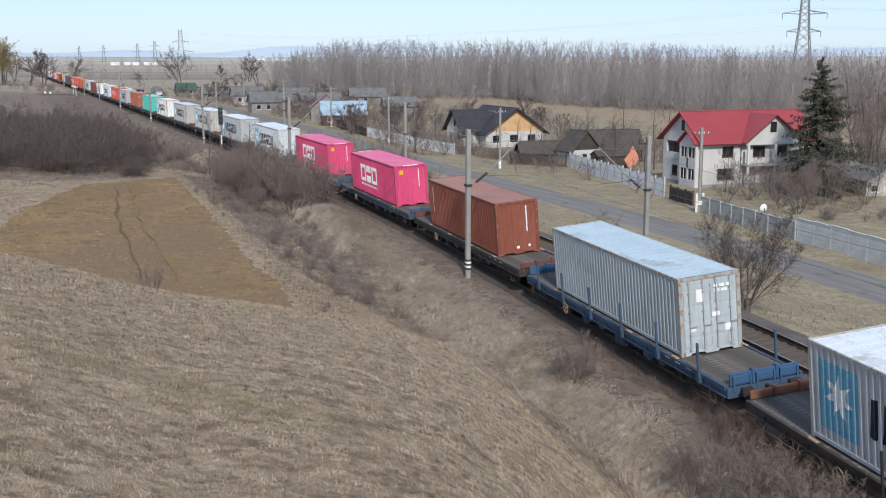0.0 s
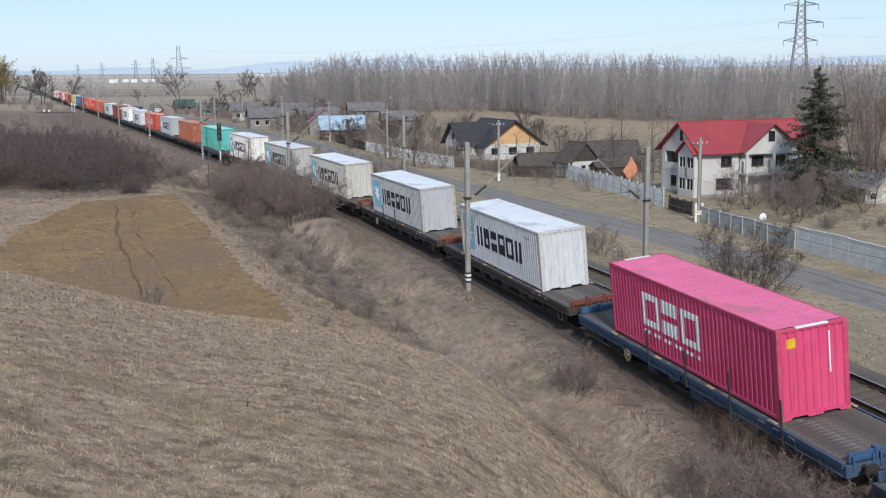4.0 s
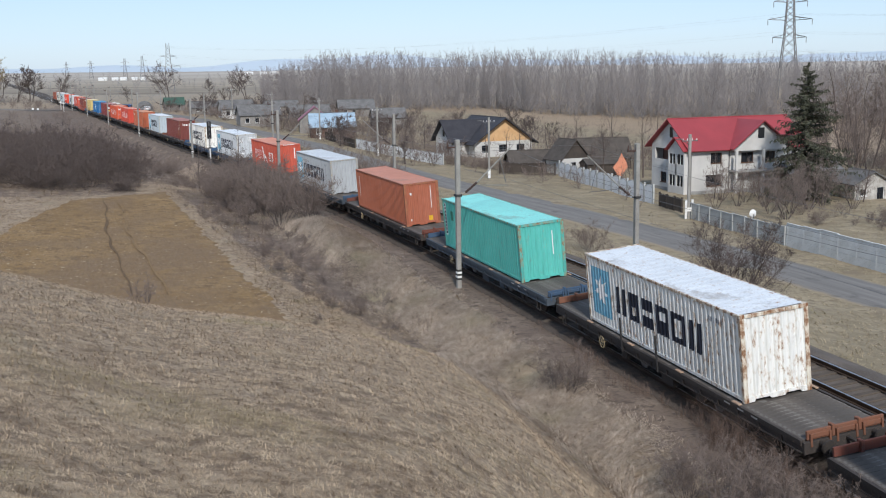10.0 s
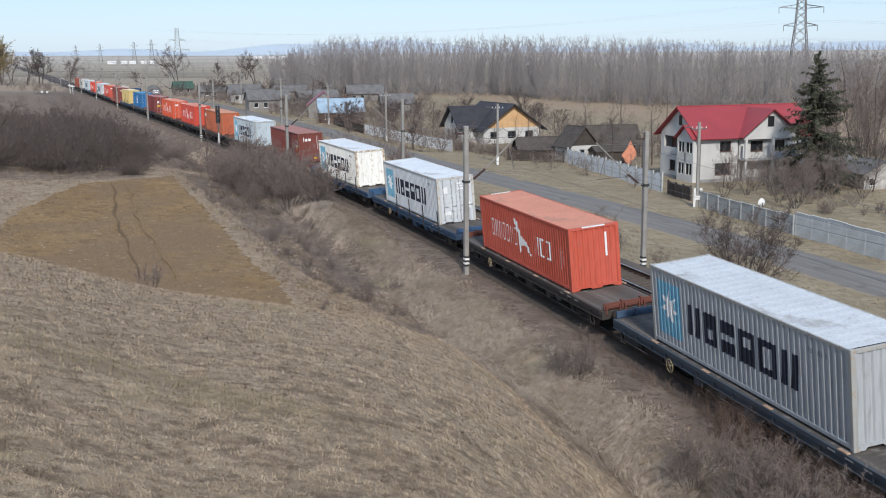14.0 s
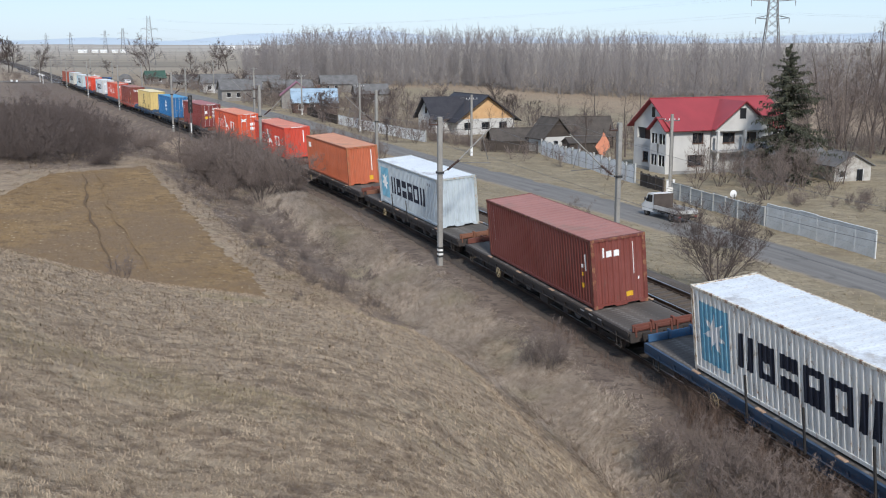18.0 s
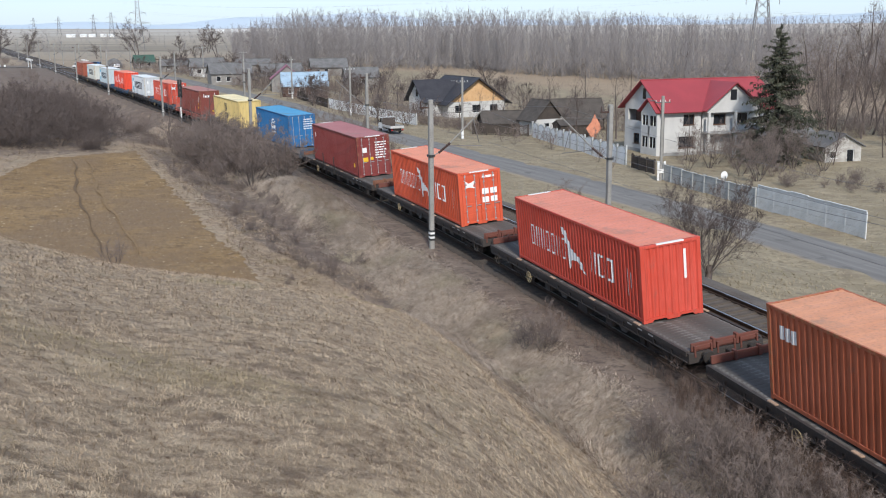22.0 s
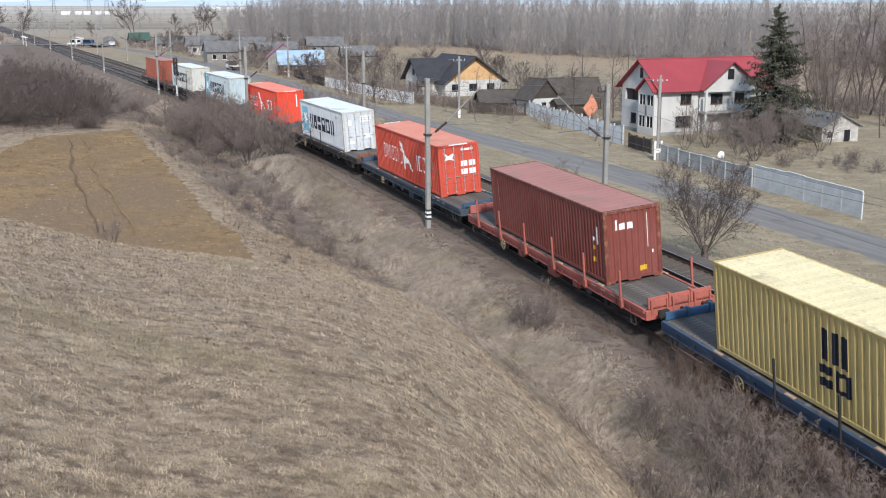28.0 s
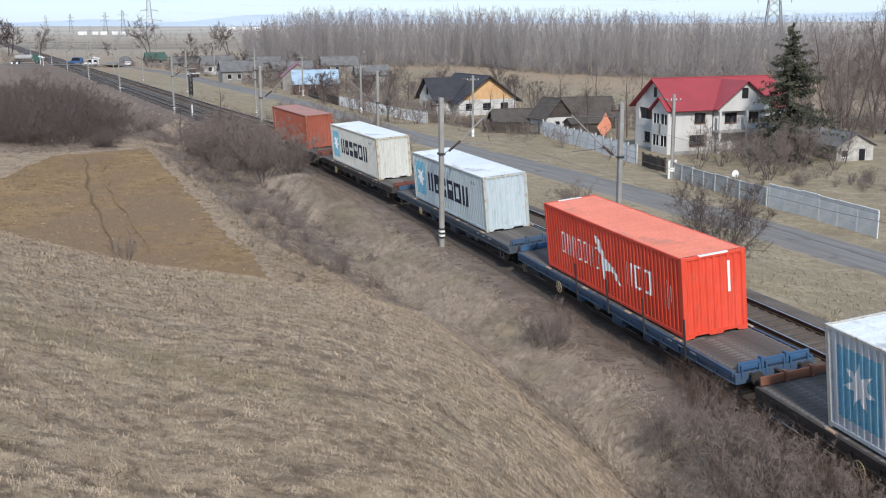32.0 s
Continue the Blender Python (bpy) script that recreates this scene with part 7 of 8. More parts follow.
    k = (cr - eave) / (xm - cx0)
    for x0, sg in ((cx0, -1), (cx1, 1)):
        roof_slab(top, ((x0 + sg * 0.5, -1.4, eave - 0.5 * k), (x0 + sg * 0.5, d * 0.5, eave - 0.5 * k), (xm, d * 0.5, cr), (xm, -1.4, cr)), 0.12, REDROOF, "cross_roof")
    part("porch_floor", Shape().box(cx0 - 0.2, cx1 + 0.2, -1.6, 0, 2.9, 3.1), CONCRETE, top)
    for px in (cx0, xm, cx1):
        part("porch_post", Shape().box(px - 0.15, px + 0.15, -1.5, -1.2, 0, eave - 0.5, 0.02), RENDERWHITE, top)
    part("plinth", Shape().box(-0.06, w + 0.06, -0.06, d + 0.06, 0, 0.7), CONCRETE, top)
    for px in (-0.02, 5.4):
        part("downpipe", Shape().tube((px, -0.1, 0.3), (px, -0.1, eave), 0.06, n=6), STEEL, top)


red_house()


def orange_house():
    """Unfinished house with orange gable sheathing under a dark tiled roof, and a white wing."""
    x, y = 7.5, 187.0
    top = thing("house", pose(x, y, ground_at(x, y) - 0.3, 0, 0, 24), "unfinished house with orange gable and dark tiled roof", "house")
    w, d, eave, ridge = 11.3, 12.0, 3.1, 7.0
    front, left = Matrix(), Matrix.Translation((0, d - 0.3, 0)) @ Matrix.Rotation(-math.pi / 2, 4, "Z")
    fh = [(1.3, 2.9, 1.1, 2.5), (4.7, 6.5, 1.1, 2.5), (8.2, 9.9, 1.1, 2.5)]
    wall(top, "front_wall", front, w, eave, fh, RENDERWHITE)
    for h in fh:
        window(top, front, *h)
    wall(top, "left_wall", left, d - 0.6, eave, [], RENDERWHITE)
    wall(top, "back_wall", Matrix.Translation((w, d, 0)) @ Matrix.Rotation(math.pi, 4, "Z"), w, eave, [], RENDERWHITE)
    wall(top, "right_wall", Matrix.Translation((w, 0.3, 0)) @ Matrix.Rotation(math.pi / 2, 4, "Z"), d - 0.6, eave, [], RENDERWHITE)
    for gy in (0.0, d - 0.3):
        part("gable", Shape().prism([(0, eave), (w, eave), (w / 2, ridge)], lambda a, b, t, gy=gy: (a, gy + t, b), 0.3), ORANGEWALL, top, "orange gable sheathing")
    gable_roof(top, 0, w, 0, d, eave, ridge, "y", 0.9, DARKROOF, 0.16)
    # wing with a white gable end
    y0, y1, we, wr = 2.6, 9.4, 3.5, 6.7
    lm = Matrix.Translation((-3.2, y1, 0)) @ Matrix.Rotation(-math.pi / 2, 4, "Z")
    lh = [(1.2, 2.2, 1.2, 2.5), (4.6, 5.6, 1.2, 2.5)]
    wall(top, "wing_wall", lm, y1 - y0, we, lh, RENDERWHITE)
    for h in lh:
        window(top, lm, *h, frame_mat=TIMBERFRAME)
    part("wing_gable", Shape().prism([(y0, we), (y1, we), ((y0 + y1) / 2, wr)], lambda a, b, t: (-3.2 + t, a, b), 0.3), RENDERWHITE, top, "white wing gable")
    part("wing_window", Shape().box(-3.24, -3.18, 5.6, 6.4, 3.9, 5.1), GLASS, top)
    part("wing_front", Shape().box(-3.2, 0.0, y0, y0 + 0.3, 0, we), RENDERWHITE, top)
    ym = (y0 + y1) / 2
    for yy, sg in ((y0, -1), (y1, 1)):
        roof_slab(top, ((-4.0, yy + sg * 0.6, we - 0.6), (5.5, yy + sg * 0.6, we - 0.6), (5.5, ym, wr), (-4.0, ym, wr)), 0.16, DARKROOF)


orange_house()

WINS = ((1.2, 1.1, 1.0, 1.2), (3.6, 1.1, 1.0, 1.2), (6.0, 1.1, 1.0, 1.2))
simple_house(-26.0, 232.0, 8, 9.5, 7.5, 2.3, 4.9, BRICKWALL, BLUEROOF, "brick cottage with a pale blue sheet roof", front=WINS, gable_mat=ORANGEWALL)
simple_house(-30.0, 246.0, 8, 7.0, 7.0, 3.0, 5.8, GREYWALL, PINKROOF, "cottage with a faded purple roof", axis="y", stack=False)
simple_house(19.0, 156.5, 24, 4.6, 4.6, 2.3, 4.9, RENDERWHITE, OLDROOF, "small white garden hut with a steep dark roof", axis="y", name="shed", front=((1.5, 1.0, 0.9, 1.1),), stack=False, gable_mat=DARKWOOD)
simple_house(11.8, 160.5, 8, 6.6, 4.0, 1.5, 3.0, DARKWOOD, OLDROOF, "low weathered wooden barn", name="barn", stack=False)
simple_house(23.0, 165.5, 10, 8.2, 5.0, 1.9, 4.5, DARKWOOD, OLDROOF, "long dark wooden barn", name="barn", stack=False)
simple_house(22.3, 153.5, 14, 5.6, 3.0, 1.7, 2.3, DARKWOOD, OLDROOF, "low brown board woodshed behind the fence", name="shed", stack=False, over=0.15)
SALMON = plain("salmon_tarpaulin", (0.66, 0.28, 0.17), (0.54, 0.21, 0.13), 0.7, 0, 0.7, 0.1, 0.3, 0.02)
tarp = thing("tarpaulin", pose(26.7, 151.6, ground_at(26.7, 151.6), 0, 0, 12), "salmon-orange tarpaulin hung over a pole", "tarpaulin")
part("sheet", Shape().prism([(-1.2, 1.6), (-0.5, 0.5), (0.15, 0.25), (1.15, 1.5), (0.95, 2.2), (0.1, 3.6), (-0.35, 2.6)], lambda a, b, t: (a, -0.05 + 0.12 * a + t, b), 0.03), SALMON, tarp)
part("pole", Shape().tube((-0.1, 0, -0.2), (0.12, 0.06, 4.0), 0.05, n=7), DARKWOOD, tarp)
simple_house(49.2, 123.8, 12, 4.8, 4.4, 1.9, 3.2, WHITEWASH, GREYROOF, "small whitewashed shed with a grey roof", axis="y", name="shed", front=((0.7, 0.9, 0.7, 0.8), (2.9, 1.0, 0.1, 1.6)), stack=False)
simple_house(44.5, 131.5, 16, 7.5, 4.5, 2.2, 3.4, DARKWOOD, GREYROOF, "low wooden outbuilding behind the spruce", name="shed", stack=False)
for x, y, turn, w, d, e, r, wm, rm, lab in (
        (-47.0, 266.0, 18, 10.0, 7.0, 2.7, 5.0, GREYWALL, GREYROOF, "small grey village cottage with garden"), (-38.0, 290.0, 12, 11.0, 6.0, 2.2, 4.0, GREYWALL, GREYROOF, "long low grey farm building"),
        (-58.0, 300.0, 20, 9.0, 6.5, 2.6, 4.8, RENDERWHITE, GREYROOF, "small whitewashed village cottage"), (-26.0, 306.0, 10, 10.0, 7.0, 2.4, 4.6, GREYWALL, GREYROOF, "old grey village cottage among trees"),
        (-72.0, 326.0, 22, 9.0, 5.5, 1.9, 3.6, GREYWALL, GREYROOF, "long low grey farm building"), (-50.0, 326.0, 15, 10.0, 6.0, 2.1, 3.7, GREYWALL, GREYROOF, "long low grey farm building"),
        (-86.0, 352.0, 24, 6.0, 5.0, 2.0, 4.0, GREYWALL, GREENROOF, "small cottage with a green sheet-metal roof"), (-14.0, 262.0, 12, 8.0, 6.0, 2.5, 4.6, GREYWALL, GREYROOF, "small grey village cottage with garden"),
        (-198.0, 425.0, 40, 14.0, 8.0, 3.0, 6.0, GREYWALL, GREYROOF, "long grey farm building beyond the crossing")):
    simple_house(x, y, turn, w, d, e, r, wm, rm, lab, front=WINS[:2], stack=False)
for x, y, w, d, h in ((-440, 1442, 11, 8, 4), (-424, 1448, 8, 7, 4), (-411, 1442, 8, 7, 4), (-398, 1450, 7, 6, 4), (-386, 1446, 7, 6, 4), (-350, 2050, 16, 10, 6), (-325, 2080, 12, 10, 6), (-305, 2060, 14, 10, 6)):
    simple_house(x, y, 10, w, d, h * 0.6, h, WHITE, WHITE, "distant white farm hall on the plain", name="hall", stack=False)

# ---- fences ----
FENCEWHITE = plain("whitewashed_panel", (0.74, 0.75, 0.75), (0.64, 0.65, 0.65), 0.9, 0, 1.0, 0.08, 0.2, 0.004)
FENCEGREY = plain("precast_concrete", (0.42, 0.425, 0.41), (0.33, 0.335, 0.32), 0.9, 0, 1.2, 0.08, 0.25, 0.005, c3=(0.25, 0.25, 0.23))


FENCEPALE = plain("pale_precast_concrete", (0.63, 0.635, 0.615), (0.52, 0.525, 0.505), 0.9, 0, 1.2, 0.08, 0.25, 0.005, c3=(0.33, 0.33, 0.31))


def fence(p0, p1, pitch, h, post_mat, panel_mat, label, arched=False, slats=False, cap=0.12):
    a, b = Vector((*p0, 0)), Vector((*p1, 0))
    d = b - a
    turn = math.degrees(math.atan2(d.y, d.x))
    n = max(1, round(d.length / pitch))
    w = d.length / n
    z0 = ground_at(a.x, a.y)
    top = thing("fence", pose(a.x, a.y, z0, 0, 0, turn), label, "fence", "roadside fences")
    half = 0.10 if cap else 0.045
    post = Shape().box(-0.10, 0.10, -half, half, -0.4, h + cap, 0.02).mesh("post", post_mat)
    if arched:
        poly = [(0.10, 0)] + [(0.10 + (w - 0.2) * t, h * (0.86 + 0.14 * math.sin(math.pi * t))) for t in np.linspace(0, 1, 9)] + [(w - 0.10, 0)]
        s = Shape().prism(poly, lambda q, z, t: (q, -0.04 + t, z), 0.08)
        edge = Shape().prism([(q, z - 0.12 if 0 < i < 10 else z) for i, (q, z) in enumerate(poly)], lambda q, z, t: (q * 0.86 + w * 0.07, -0.065 + t, z), 0.02)
        panels = [("panel", s.mesh("panel", post_mat)), ("panel_inset", edge.mesh("panel_inset", panel_mat))]
    elif slats:
        panels = []
        s = Shape().box(0.0, w, -0.03, 0.03, 0.3, 0.38).box(0.0, w, -0.03, 0.03, h * 0.8, h * 0.8 + 0.08)
        panels.append(("rail", s.mesh("rail", panel_mat)))
        slat = Shape().box(0.02, 0.12, -0.055, -0.03, 0.05, h).mesh("slat", panel_mat)
    else:
        panels = []
        for k in range(3):
            panels.append(("panel", Shape().box(0.08, w - 0.08, -0.035, 0.035, h * k / 3 + 0.008, h * (k + 1) / 3 - 0.008, 0.012).mesh("panel", panel_mat)))
        panels.append(("coping", Shape().box(0.0, w, -0.07, 0.07, h, h + 0.06, 0.01).mesh("coping", post_mat)))
    for i in range(n + 1):
        q = a + d * (i / n)
        dz = ground_at(q.x, q.y) - z0
        ob = part("post", post, None, top)
        ob.location = (w * i, 0, dz)
        if i < n:
            q2 = a + d * ((i + 0.5) / n)
            dz = ground_at(q2.x, q2.y) - z0
            for name, me in panels:
                part(name, me, None, top).location = (w * i, 0, dz)
            if slats:
                for k in range(int(w / 0.16)):
                    part("slat", slat, None, top).location = (w * i + 0.16 * k, 0, dz + 0.05 * math.sin(k * 2.1 + i))
    return top


fence((18.3, 154.0), (25.0, 120.5), 2.6, 2.15, FENCEGREY, FENCEWHITE, "grey concrete fence with whitewashed arched panels", arched=True)
fence((30.2, 90.1), (33.3, 75.4), 2.4, 2.0, FENCEPALE, FENCEPALE, "long pale precast concrete fence beside the road", cap=0.0)
fence((26.2, 108.6), (30.1, 90.4), 2.3, 1.6, FENCEGREY, FENCEGREY, "old stained concrete fence beside the road")
fence((25.3, 118.5), (26.4, 112.5), 2.0, 1.5, DARKWOOD, DARKWOOD, "weathered wooden paling fence", slats=True)
fence((10.0, 158.5), (17.8, 155.0), 2.0, 1.7, DARKWOOD, DARKWOOD, "weathered wooden paling fence", slats=True)
fence((-14.4, 206.0), (1.8, 172.0), 2.5, 1.75, FENCEGREY, FENCEWHITE, "pale precast concrete fence beside the road")
fence((-22.5, 228.0), (-14.8, 207.0), 2.5, 1.6, DARKWOOD, DARKWOOD, "dark wooden garden fence", slats=False)


def utility_pole(x, y, h, label, marker=True, lamp=True):
    z = ground_at(x, y)
    top = thing("utility_pole", pose(x, y, z - 0.3, 0, 0, 20), label, "pole", "roadside poles")
    s = Shape().box(-0.14, 0.14, -0.10, 0.10, 0, h + 0.3, 0.02)
    part("pole", s, PALEPOLE, top)
    part("cross_arm", Shape().box(-0.9, 0.9, -0.05, 0.05, h - 0.4, h - 0.3, 0.01), STEEL, top)
    for k in (-0.8, -0.3, 0.3, 0.8):
        part("insulator", Shape().tube((k, 0, h - 0.3), (k, 0, h - 0.1), 0.05, 0.03, 7), WHITE, top)
    if lamp:
        s = Shape().tube((0, 0, h - 0.8), (-1.3, -0.4, h - 0.1), 0.03, n=6)
        s.box(-1.85, -1.25, -0.55, -0.35, h - 0.16, h - 0.06, 0.02)
        part("lamp_arm", s, STEEL, top, "street-lamp arm")
    if marker:
        for bx0, bx1, bz0, bz1 in ((-0.5, -0.25, 0.35, 2.3), (0.25, 0.5, 0.35, 2.3)):
            part("marker_board", Shape().box(bx0, bx1, -0.16, -0.11, bz0, bz1), WHITE, top, "white marker board")
        part("marker_board", Shape().box(-0.25, 0.25, -0.16, -0.11, 1.1, 1.5), WHITE, top, "white marker board")
    return top


utility_pole(26.0, 108.0, 8.6, "concrete utility pole with white marker boards")
for x, y in ((8.0, 150.5), (-9.5, 189.0), (-23.5, 227.0), (-38.5, 262.0), (-54.5, 297.0)):
    p = utility_pole(x, y, 8.6, "concrete utility pole with a white painted foot", marker=False)
    part("painted_foot", Shape().box(-0.16, 0.16, -0.12, 0.12, 0.4, 1.7), WHITE, p, "white painted foot")


def satellite(x, y, z, r):
    top = thing("satellite_dish", pose(x, y, z, 0, 0, 200), "white satellite dish on a post above the fence", "dish")
    s = Shape()
    rows = 5
    vs, fs, n = [], [], 16
    for j in range(rows):
        q = r * (j + 0.02) / (rows - 1)
        for i in range(n):
            t = 2 * math.pi * i / n
            vs.append((q * math.cos(t), -0.25 * (q / r) ** 2 * r - 0.02, q * math.sin(t)))
    for j in range(rows - 1):
        for i in range(n):
            fs.append((j * n + i, j * n + (i + 1) % n, (j + 1) * n + (i + 1) % n, (j + 1) * n + i))
    s.add(vs, fs)
    part("reflector", s, WHITE, top)
    part("post", Shape().tube((0, 0.1, -2.2), (0, 0.05, 0), 0.04, n=8), STEEL, top)
    part("feed_arm", Shape().tube((0, -0.1, -r * 0.9), (0, -0.75 * r, -0.1), 0.02, n=6), STEEL, top)


satellite(29.4, 97.2, ground_at(29.4, 97.2) + 1.95, 0.38)

# ---- vehicles ----
TYRE = plain("black_rubber", (0.02, 0.02, 0.02), (0.03, 0.03, 0.03), 0.85, 0, 0.3, 0.03, 0.3, 0.004)
CARWHITE = plain("white_car_paint", (0.72, 0.72, 0.71), (0.66, 0.66, 0.65), 0.3, 0, 2.0, 0.2, 0.03, 0.001, c3=(0.60, 0.60, 0.58))
DARKTARP = plain("brown_tarpaulin", (0.085, 0.068, 0.058), (0.065, 0.052, 0.045), 0.9, 0, 0.6, 0.08, 0.3, 0.01)
LAMPRED = plain("red_lens", (0.45, 0.02, 0.02), (0.40, 0.02, 0.02), 0.3)


def wheels(top, pts, r, w):
    for x, y in pts:
        s = Shape().tube((x - w / 2, y, r), (x + w / 2, y, r), r, n=18)
        t = part("wheel", s, TYRE, top)
        sg = 1 if x > 0 else -1
        part("rim", Shape().tube((x + sg * (w / 2), y, r), (x + sg * (w / 2 + 0.012), y, r), r * 0.58, n=14), STEEL, t)


def flatbed_truck():
    """Small white truck with a drop-side bed; drives towards +y."""
    top = thing("flatbed_truck", Matrix(), "small white flatbed truck on the road", "truck")
    cab = Shape().prism([(0.95, 0.45), (2.75, 0.45), (2.85, 0.95), (2.35, 1.25), (1.85, 2.05), (0.95, 2.1)], lambda a, b, d: (-0.95 + d, a, b), 1.9)
    part("cab", cab, CARWHITE, top)
    part("windscreen", Shape().prism([(2.34, 1.30), (1.90, 1.99), (1.94, 2.02), (2.40, 1.32)], lambda a, b, d: (-0.8 + d, a, b), 1.6), GLASS, top)
    for sx in (-1, 1):
        part("side_window", Shape().prism([(1.1, 1.3), (2.15, 1.3), (1.78, 1.92), (1.1, 1.95)], lambda a, b, d, sx=sx: (sx * 0.955 - 0.01 + d, a, b), 0.02), GLASS, top)
    part("rear_window", Shape().box(-0.7, 0.7, 0.93, 0.95, 1.35, 1.9), GLASS, top)
    part("chassis", Shape().box(-0.45, 0.45, -2.9, 1.2, 0.42, 0.62).box(-0.9, 0.9, -2.95, -2.85, 0.4, 0.55), SOOT, top)
    part("bed_floor", Shape().box(-1.0, 1.0, -2.95, 0.85, 0.72, 0.80), DECKWOOD, top)
    for x0, x1, y0, y1 in ((-1.02, -0.97, -2.95, 0.85), (0.97, 1.02, -2.95, 0.85), (-0.97, 0.97, -2.98, -2.93)):
        part("drop_side", Shape().box(x0, x1, y0, y1, 0.78, 1.12, 0.008), plain("pale_grey_boards", (0.50, 0.49, 0.47), (0.42, 0.41, 0.39)), top)
    part("headboard", Shape().box(-0.98, 0.98, 0.78, 0.86, 0.8, 2.05, 0.01), DARKTARP, top, "brown headboard behind the cab")
    for sx in (-1, 1):
        part("tail_lamp", Shape().box(sx * 0.8 - 0.12, sx * 0.8 + 0.12, -3.0, -2.95, 0.5, 0.62), LAMPRED, top)
        part("mirror", Shape().box(sx * 1.1 - 0.1, sx * 1.1 + 0.1, 2.0, 2.06, 1.4, 1.65, 0.01), BLACK, top)
    wheels(top, ((-0.82, 2.1), (0.82, 2.1), (-0.80, -1.7), (0.80, -1.7)), 0.34, 0.22)
    return top


def saloon_car(body, label, van=False):
    top = thing("van" if van else "car", Matrix(), label, "van" if van else "car")
    hgt = 2.0 if van else 1.45
    poly = [(-2.1, 0.35), (2.1, 0.35), (2.15, 0.75), (1.3, 0.95), (0.65, hgt), (-1.9 if van else -1.2, hgt), (-2.1, 1.0 if not van else hgt - 0.1)]
    part("body", Shape().prism(poly, lambda a, b, d: (-0.85 + d, a, b), 1.7), body, top)
    for sx in (-1, 1):
        part("side_window", Shape().prism([(1.1, 1.0), (0.6, hgt - 0.1), (-1.3, hgt - 0.1), (-1.7, 1.0)], lambda a, b, d, sx=sx: (sx * 0.855 - 0.01 + d, a, b), 0.02), GLASS, top)
        part("tail_lamp", Shape().box(sx * 0.65 - 0.12, sx * 0.65 + 0.12, -2.13, -2.08, 0.75, 0.92), LAMPRED, top)
    part("windscreen", Shape().prism([(1.26, 0.99), (0.68, hgt - 0.06), (0.72, hgt - 0.04), (1.32, 0.99)], lambda a, b, d: (-0.7 + d, a, b), 1.4), GLASS, top)
    part("rear_window", Shape().box(-0.65, 0.65, -2.11, -2.0, 1.1, hgt - 0.2), GLASS, top)
    part("bumper", Shape().box(-0.84, 0.84, -2.2, -2.1, 0.35, 0.55, 0.02).box(-0.84, 0.84, 2.12, 2.22, 0.35, 0.55, 0.02), BLACK, top)
    wheels(top, ((-0.75, 1.3), (0.75, 1.3), (-0.75, -1.3), (0.75, -1.3)), 0.31, 0.2)
    return top


def tanker_lorry():
    top = thing("tanker_lorry", Matrix(), "green tanker lorry with a grey tank near the crossing", "lorry")
    green = plain("dark_green_paint", (0.03, 0.10, 0.075), (0.025, 0.08, 0.06), 0.5)
    part("cab", Shape().prism([(2.6, 0.7), (4.6, 0.7), (4.65, 1.6), (4.2, 2.7), (2.6, 2.8)], lambda a, b, d: (-1.2 + d, a, b), 2.4), green, top)
    part("windscreen", Shape().box(-1.05, 1.05, 4.35, 4.5, 1.7, 2.4), GLASS, top)
    s = Shape()
    prof = [(-3.3, 0.2), (-3.2, 0.65), (-2.9, 0.80), (1.9, 0.80), (2.2, 0.65), (2.3, 0.2)]
    for (a0, r0), (a1, r1) in zip(prof, prof[1:]):
        s.tube((0, a0, 1.95), (0, a1, 1.95), r0, r1, 16, caps=False)
    part("tank", s, CONCRETE, top, "dull grey rounded tank")
    part("chassis", Shape().box(-0.5, 0.5, -4.4, 4.2, 0.6, 0.95), SOOT, top)
    wheels(top, ((-1.0, 3.5), (1.0, 3.5), (-1.0, -2.2), (1.0, -2.2), (-1.0, -3.4), (1.0, -3.4)), 0.48, 0.3)
    return top


TRUCK = flatbed_truck()
BLUEVAN = saloon_car(plain("blue_car_paint", (0.04, 0.10, 0.24), (0.035, 0.085, 0.2), 0.35), "blue van passing over the level crossing", van=True)
TANKER = tanker_lorry()
for (s, u, turn), lab in zip(((336, 9.2, 60), (339, 21.0, 20)), ("white van waiting at the level crossing", "white car parked near the crossing")):
    x, y, _ = on_line(s, u)
    v = saloon_car(CARWHITE, lab, van="van" in lab)
    v.matrix_world = pose(float(x), float(y), ground_at(float(x), float(y)) + 0.06, 0, 0, turn)
# tarpaulin-covered hay dome and barrier posts near the crossing
x, y, _ = on_line(348, 21.5)
dome = thing("covered_stack", pose(float(x), float(y), ground_at(float(x), float(y)) - 0.2), "grey covered rounded stack by the crossing", "stack")
s = Shape()
for j in range(5):
    for i in range(18):
        t0, t1, f0, f1 = 2 * math.pi * i / 18, 2 * math.pi * (i + 1) / 18, math.pi / 2 * j / 5, math.pi / 2 * (j + 1) / 5
        s.add([(2.9 * math.cos(t) * math.cos(f), 2.6 * math.sin(t) * math.cos(f), 3.3 * math.sin(f)) for t, f in ((t0, f0), (t1, f0), (t1, f1), (t0, f1))], [(0, 1, 2, 3)])
part("cover", s, GREYROOF, dome, "dull grey cover", smooth=True)
for s_, u_ in ((326, -5.5), (326, 10.5), (338, -5.5), (338, 10.8)):
    x, y, h = on_line(s_, u_)
    b = thing("crossing_post", pose(float(x), float(y), ground_at(float(x), float(y)), 0, 0, math.degrees(float(h))), "white and red level-crossing post", "post", "level crossing posts")
    part("post", Shape().tube((0, 0, -0.2), (0, 0, 3.0), 0.08, n=8), WHITE, b)
    part("cross_board", Shape().box(-0.6, 0.6, -0.05, 0.0, 2.5, 2.75, m=Matrix.Translation((0, 0, 0))), WHITE, b)
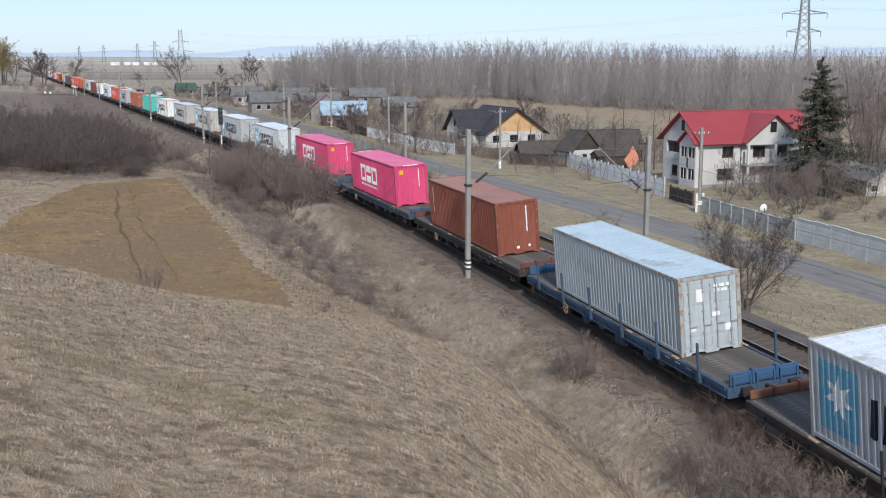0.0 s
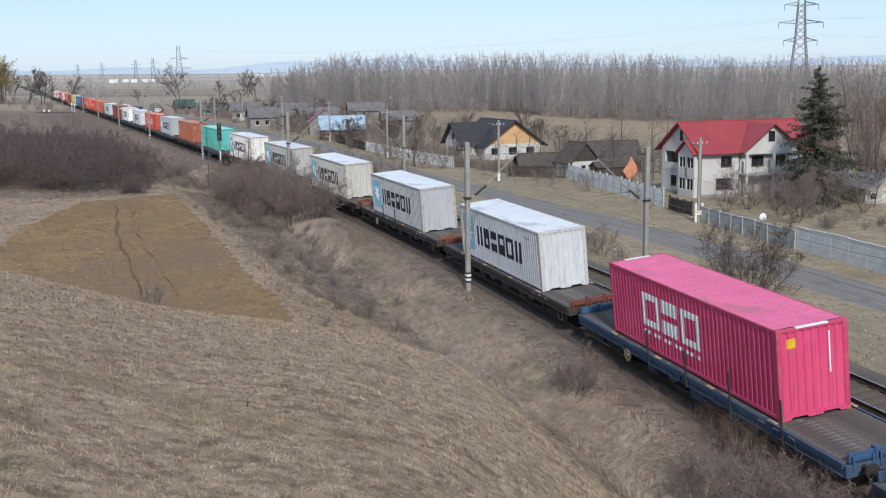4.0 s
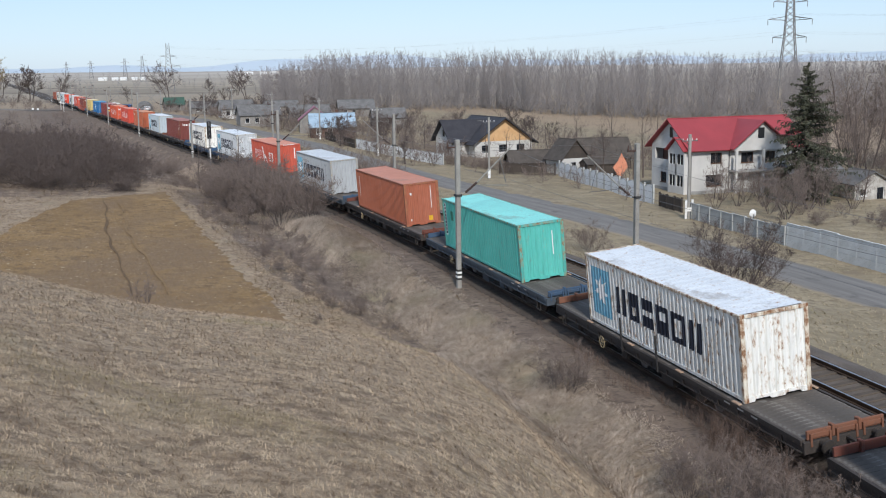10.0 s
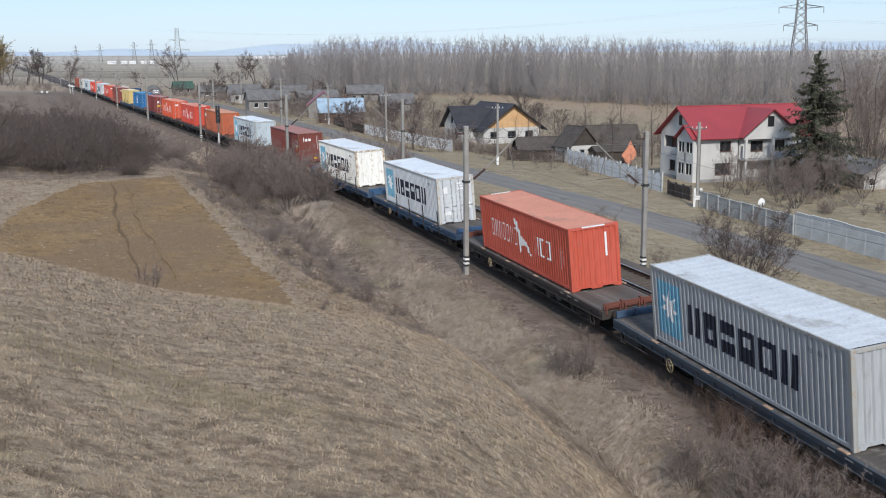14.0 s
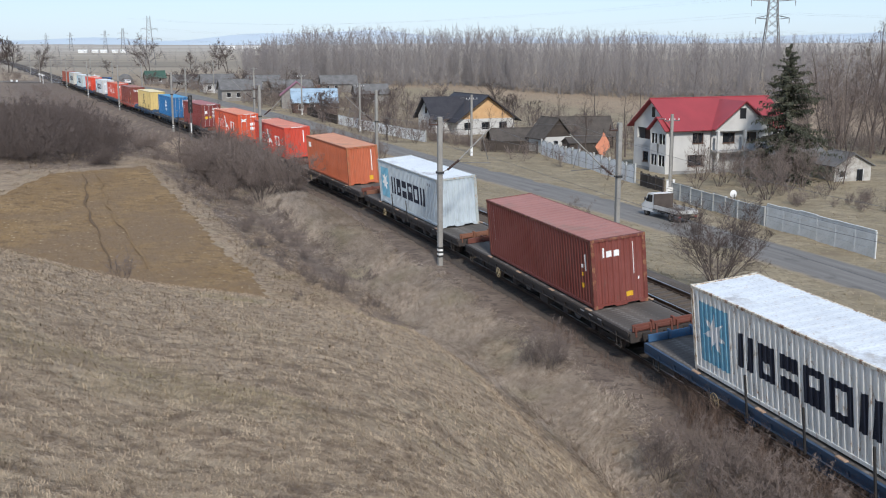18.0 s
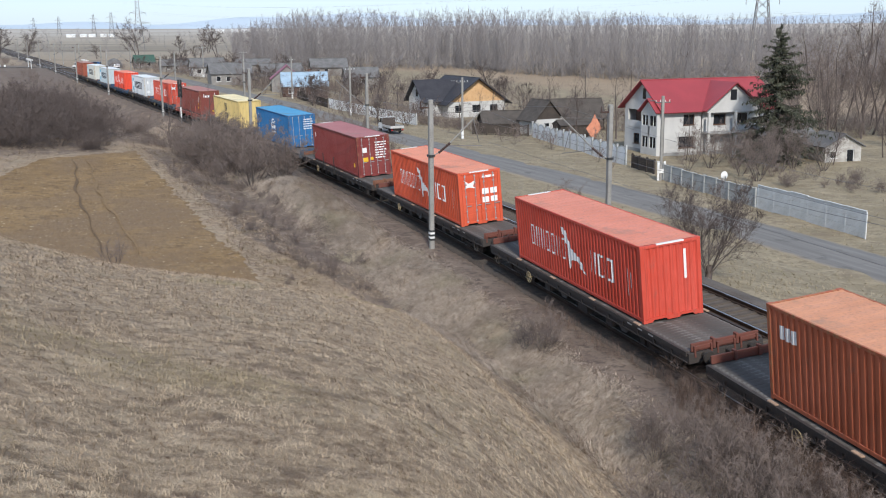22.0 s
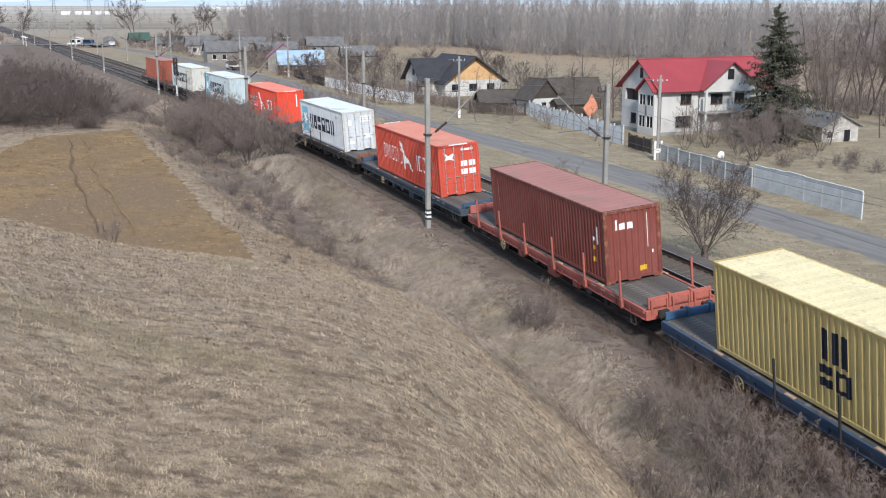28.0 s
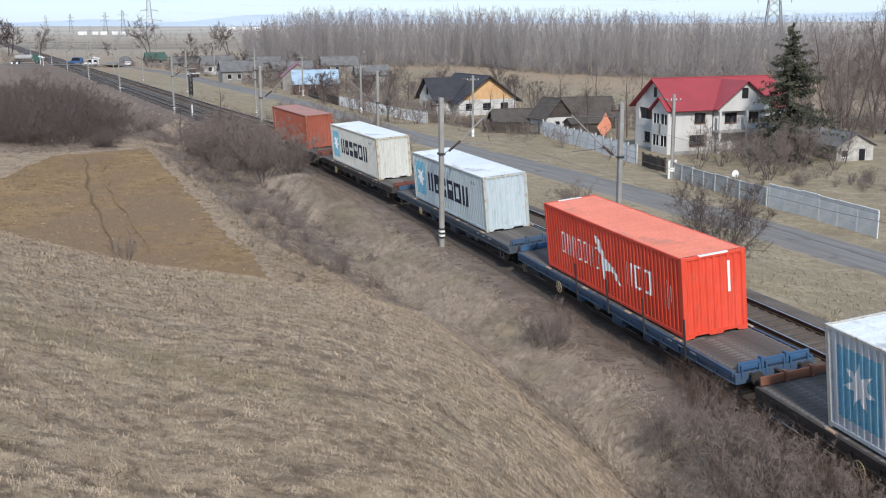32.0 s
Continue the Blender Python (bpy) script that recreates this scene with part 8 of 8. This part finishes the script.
for k in range(2):
    x, y, h = on_line(345 + k * 3.2, -12 - k * 1.4)
    b = thing("kerb_post", pose(float(x), float(y), ground_at(float(x), float(y))), "short white roadside post near the crossing", "post", "roadside posts")
    part("post", Shape().box(-0.3, 0.3, -0.1, 0.1, -0.2, 0.8, 0.03), WHITE, b)


def make_crossing():
    """The lane that crosses the line on the level."""
    t = np.linspace(0, 1, 40)
    x0, y0, _ = on_line(345, 15.0)
    x1, y1, _ = on_line(400, -60.0)
    xm, ym, h = on_line(331, 2.2)
    px = (1 - t) ** 2 * x0 + 2 * t * (1 - t) * (2 * xm - (x0 + x1) / 2) + t ** 2 * x1
    py = (1 - t) ** 2 * y0 + 2 * t * (1 - t) * (2 * ym - (y0 + y1) / 2) + t ** 2 * y1
    dx, dy = np.gradient(px), np.gradient(py)
    n = np.hypot(dx, dy)
    v = []
    for o in (-2.6, 2.6):
        v.append(np.stack((px - dy / n * o, py + dx / n * o, np.maximum(ground(px, py) + 0.08, -0.02)), 1))
    v = np.stack(v, 1).reshape(-1, 3)
    q = np.array([(2 * i, 2 * i + 1, 2 * i + 3, 2 * i + 2) for i in range(39)])
    tagged(new("crossing_lane", array_mesh("crossing_lane", v, q, ASPHALT)), "grey asphalt lane over the level crossing", "road", kind="structure")


make_crossing()


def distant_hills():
    """Low hills along the horizon, distance haze painted into their blue-grey base colour."""
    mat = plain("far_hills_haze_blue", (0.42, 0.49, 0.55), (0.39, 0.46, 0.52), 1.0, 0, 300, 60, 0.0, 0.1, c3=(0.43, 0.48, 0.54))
    az = np.radians(np.arange(-60, 60.1, 0.5))
    v = []
    for r, f in ((4300, 0.0), (4420, 1.0), (4700, 1.0)):
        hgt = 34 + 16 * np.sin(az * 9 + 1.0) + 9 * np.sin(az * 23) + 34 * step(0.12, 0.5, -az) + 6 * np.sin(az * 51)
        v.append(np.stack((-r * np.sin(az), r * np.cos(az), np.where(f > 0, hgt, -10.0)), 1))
    v = np.stack(v, 1)
    n, m = v.shape[:2]
    i, j = np.meshgrid(np.arange(n - 1), np.arange(m - 1), indexing="ij")
    q = np.stack((i * m + j, (i + 1) * m + j, (i + 1) * m + j + 1, i * m + j + 1), -1).reshape(-1, 4)
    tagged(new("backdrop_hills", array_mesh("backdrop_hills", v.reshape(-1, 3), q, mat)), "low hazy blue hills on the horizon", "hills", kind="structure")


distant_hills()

# sleepers: the far track's nearest ones singly, the rest joined
def make_sleepers():
    body = Shape().box(-1.25, 1.25, -0.13, 0.13, -0.40, -0.195, 0.02).mesh("sleeper", SLEEPER)
    for k in range(290):
        s = -28 + k * 0.62
        ob = part("sleeper", body, None, TRACK_FAR)
        ob.matrix_world = line_pose(s, TRACK_GAP, 0.9 * math.sin(float(cant(s))) * TRACK_GAP, 0.9)
    rest = Shape()
    for u, a, b in ((0.0, -60, 330), (TRACK_GAP, 152, 330)):
        s = a
        while s < b:
            m = line_pose(s, u, 0.9 * math.sin(float(cant(s))) * u, 0.95)
            rest.box(-1.25, 1.25, -0.13, 0.13, -0.40, -0.195, m=m)
            s += 0.62
    ob = part("sleeper_row", rest, SLEEPER, TRACK_NEAR)
    tagged(ob, "row of concrete sleepers", kind="stuff")


make_sleepers()


def road_pose(s, off, turn=0.0):
    u = float(road_u(s)) + off
    x, y, h = on_line(s, u)
    cx, cy, _ = on_line(s, float(road_u(s)))
    x2, y2, _ = on_line(s + 3, float(road_u(s + 3)) + off)
    z = ground_at(float(cx), float(cy)) + 0.10
    return pose(float(x), float(y), z, 0, 0, math.degrees(math.atan2(-(x2 - x), y2 - y)) + turn)


def traffic():
    # the flatbed truck drives away along the road
    ts, ss = (0.0, 16.7, 18.5, 20.8, 25.0, 29.0, 32.0), (-180.0, 35.0, 63.5, 100.5, 175.0, 229.0, 265.0)
    walk(TRUCK, [(t, road_pose(float(np.interp(t, ts, ss)), 1.25)) for t in np.arange(0, 32.1, 1.0)])


def crossing_traffic():
    rows = []
    for t, s, u, turn in ((0, 338, 14, 62), (27, 338, 14, 62), (29, 337, 11.5, 65), (32, 333, 4.5, 70)):
        x, y, h = on_line(s, u)
        rows.append((t, pose(float(x), float(y), 0.08 if u < 8 else ground_at(float(x), float(y)) + 0.1, 0, 0, math.degrees(float(h)) + turn)))
    walk(BLUEVAN, rows)
    rows = []
    for t, s, u in ((0, 366, -34), (26, 366, -34), (29, 358, -14), (32, 352, -9)):
        x, y, h = on_line(s, u)
        rows.append((t, pose(float(x), float(y), ground_at(float(x), float(y)) + 0.1, 0, 0, math.degrees(float(h)) - 100)))
    walk(TANKER, rows)


def motions():
    key_train()
    traffic()
    crossing_traffic()


motions()
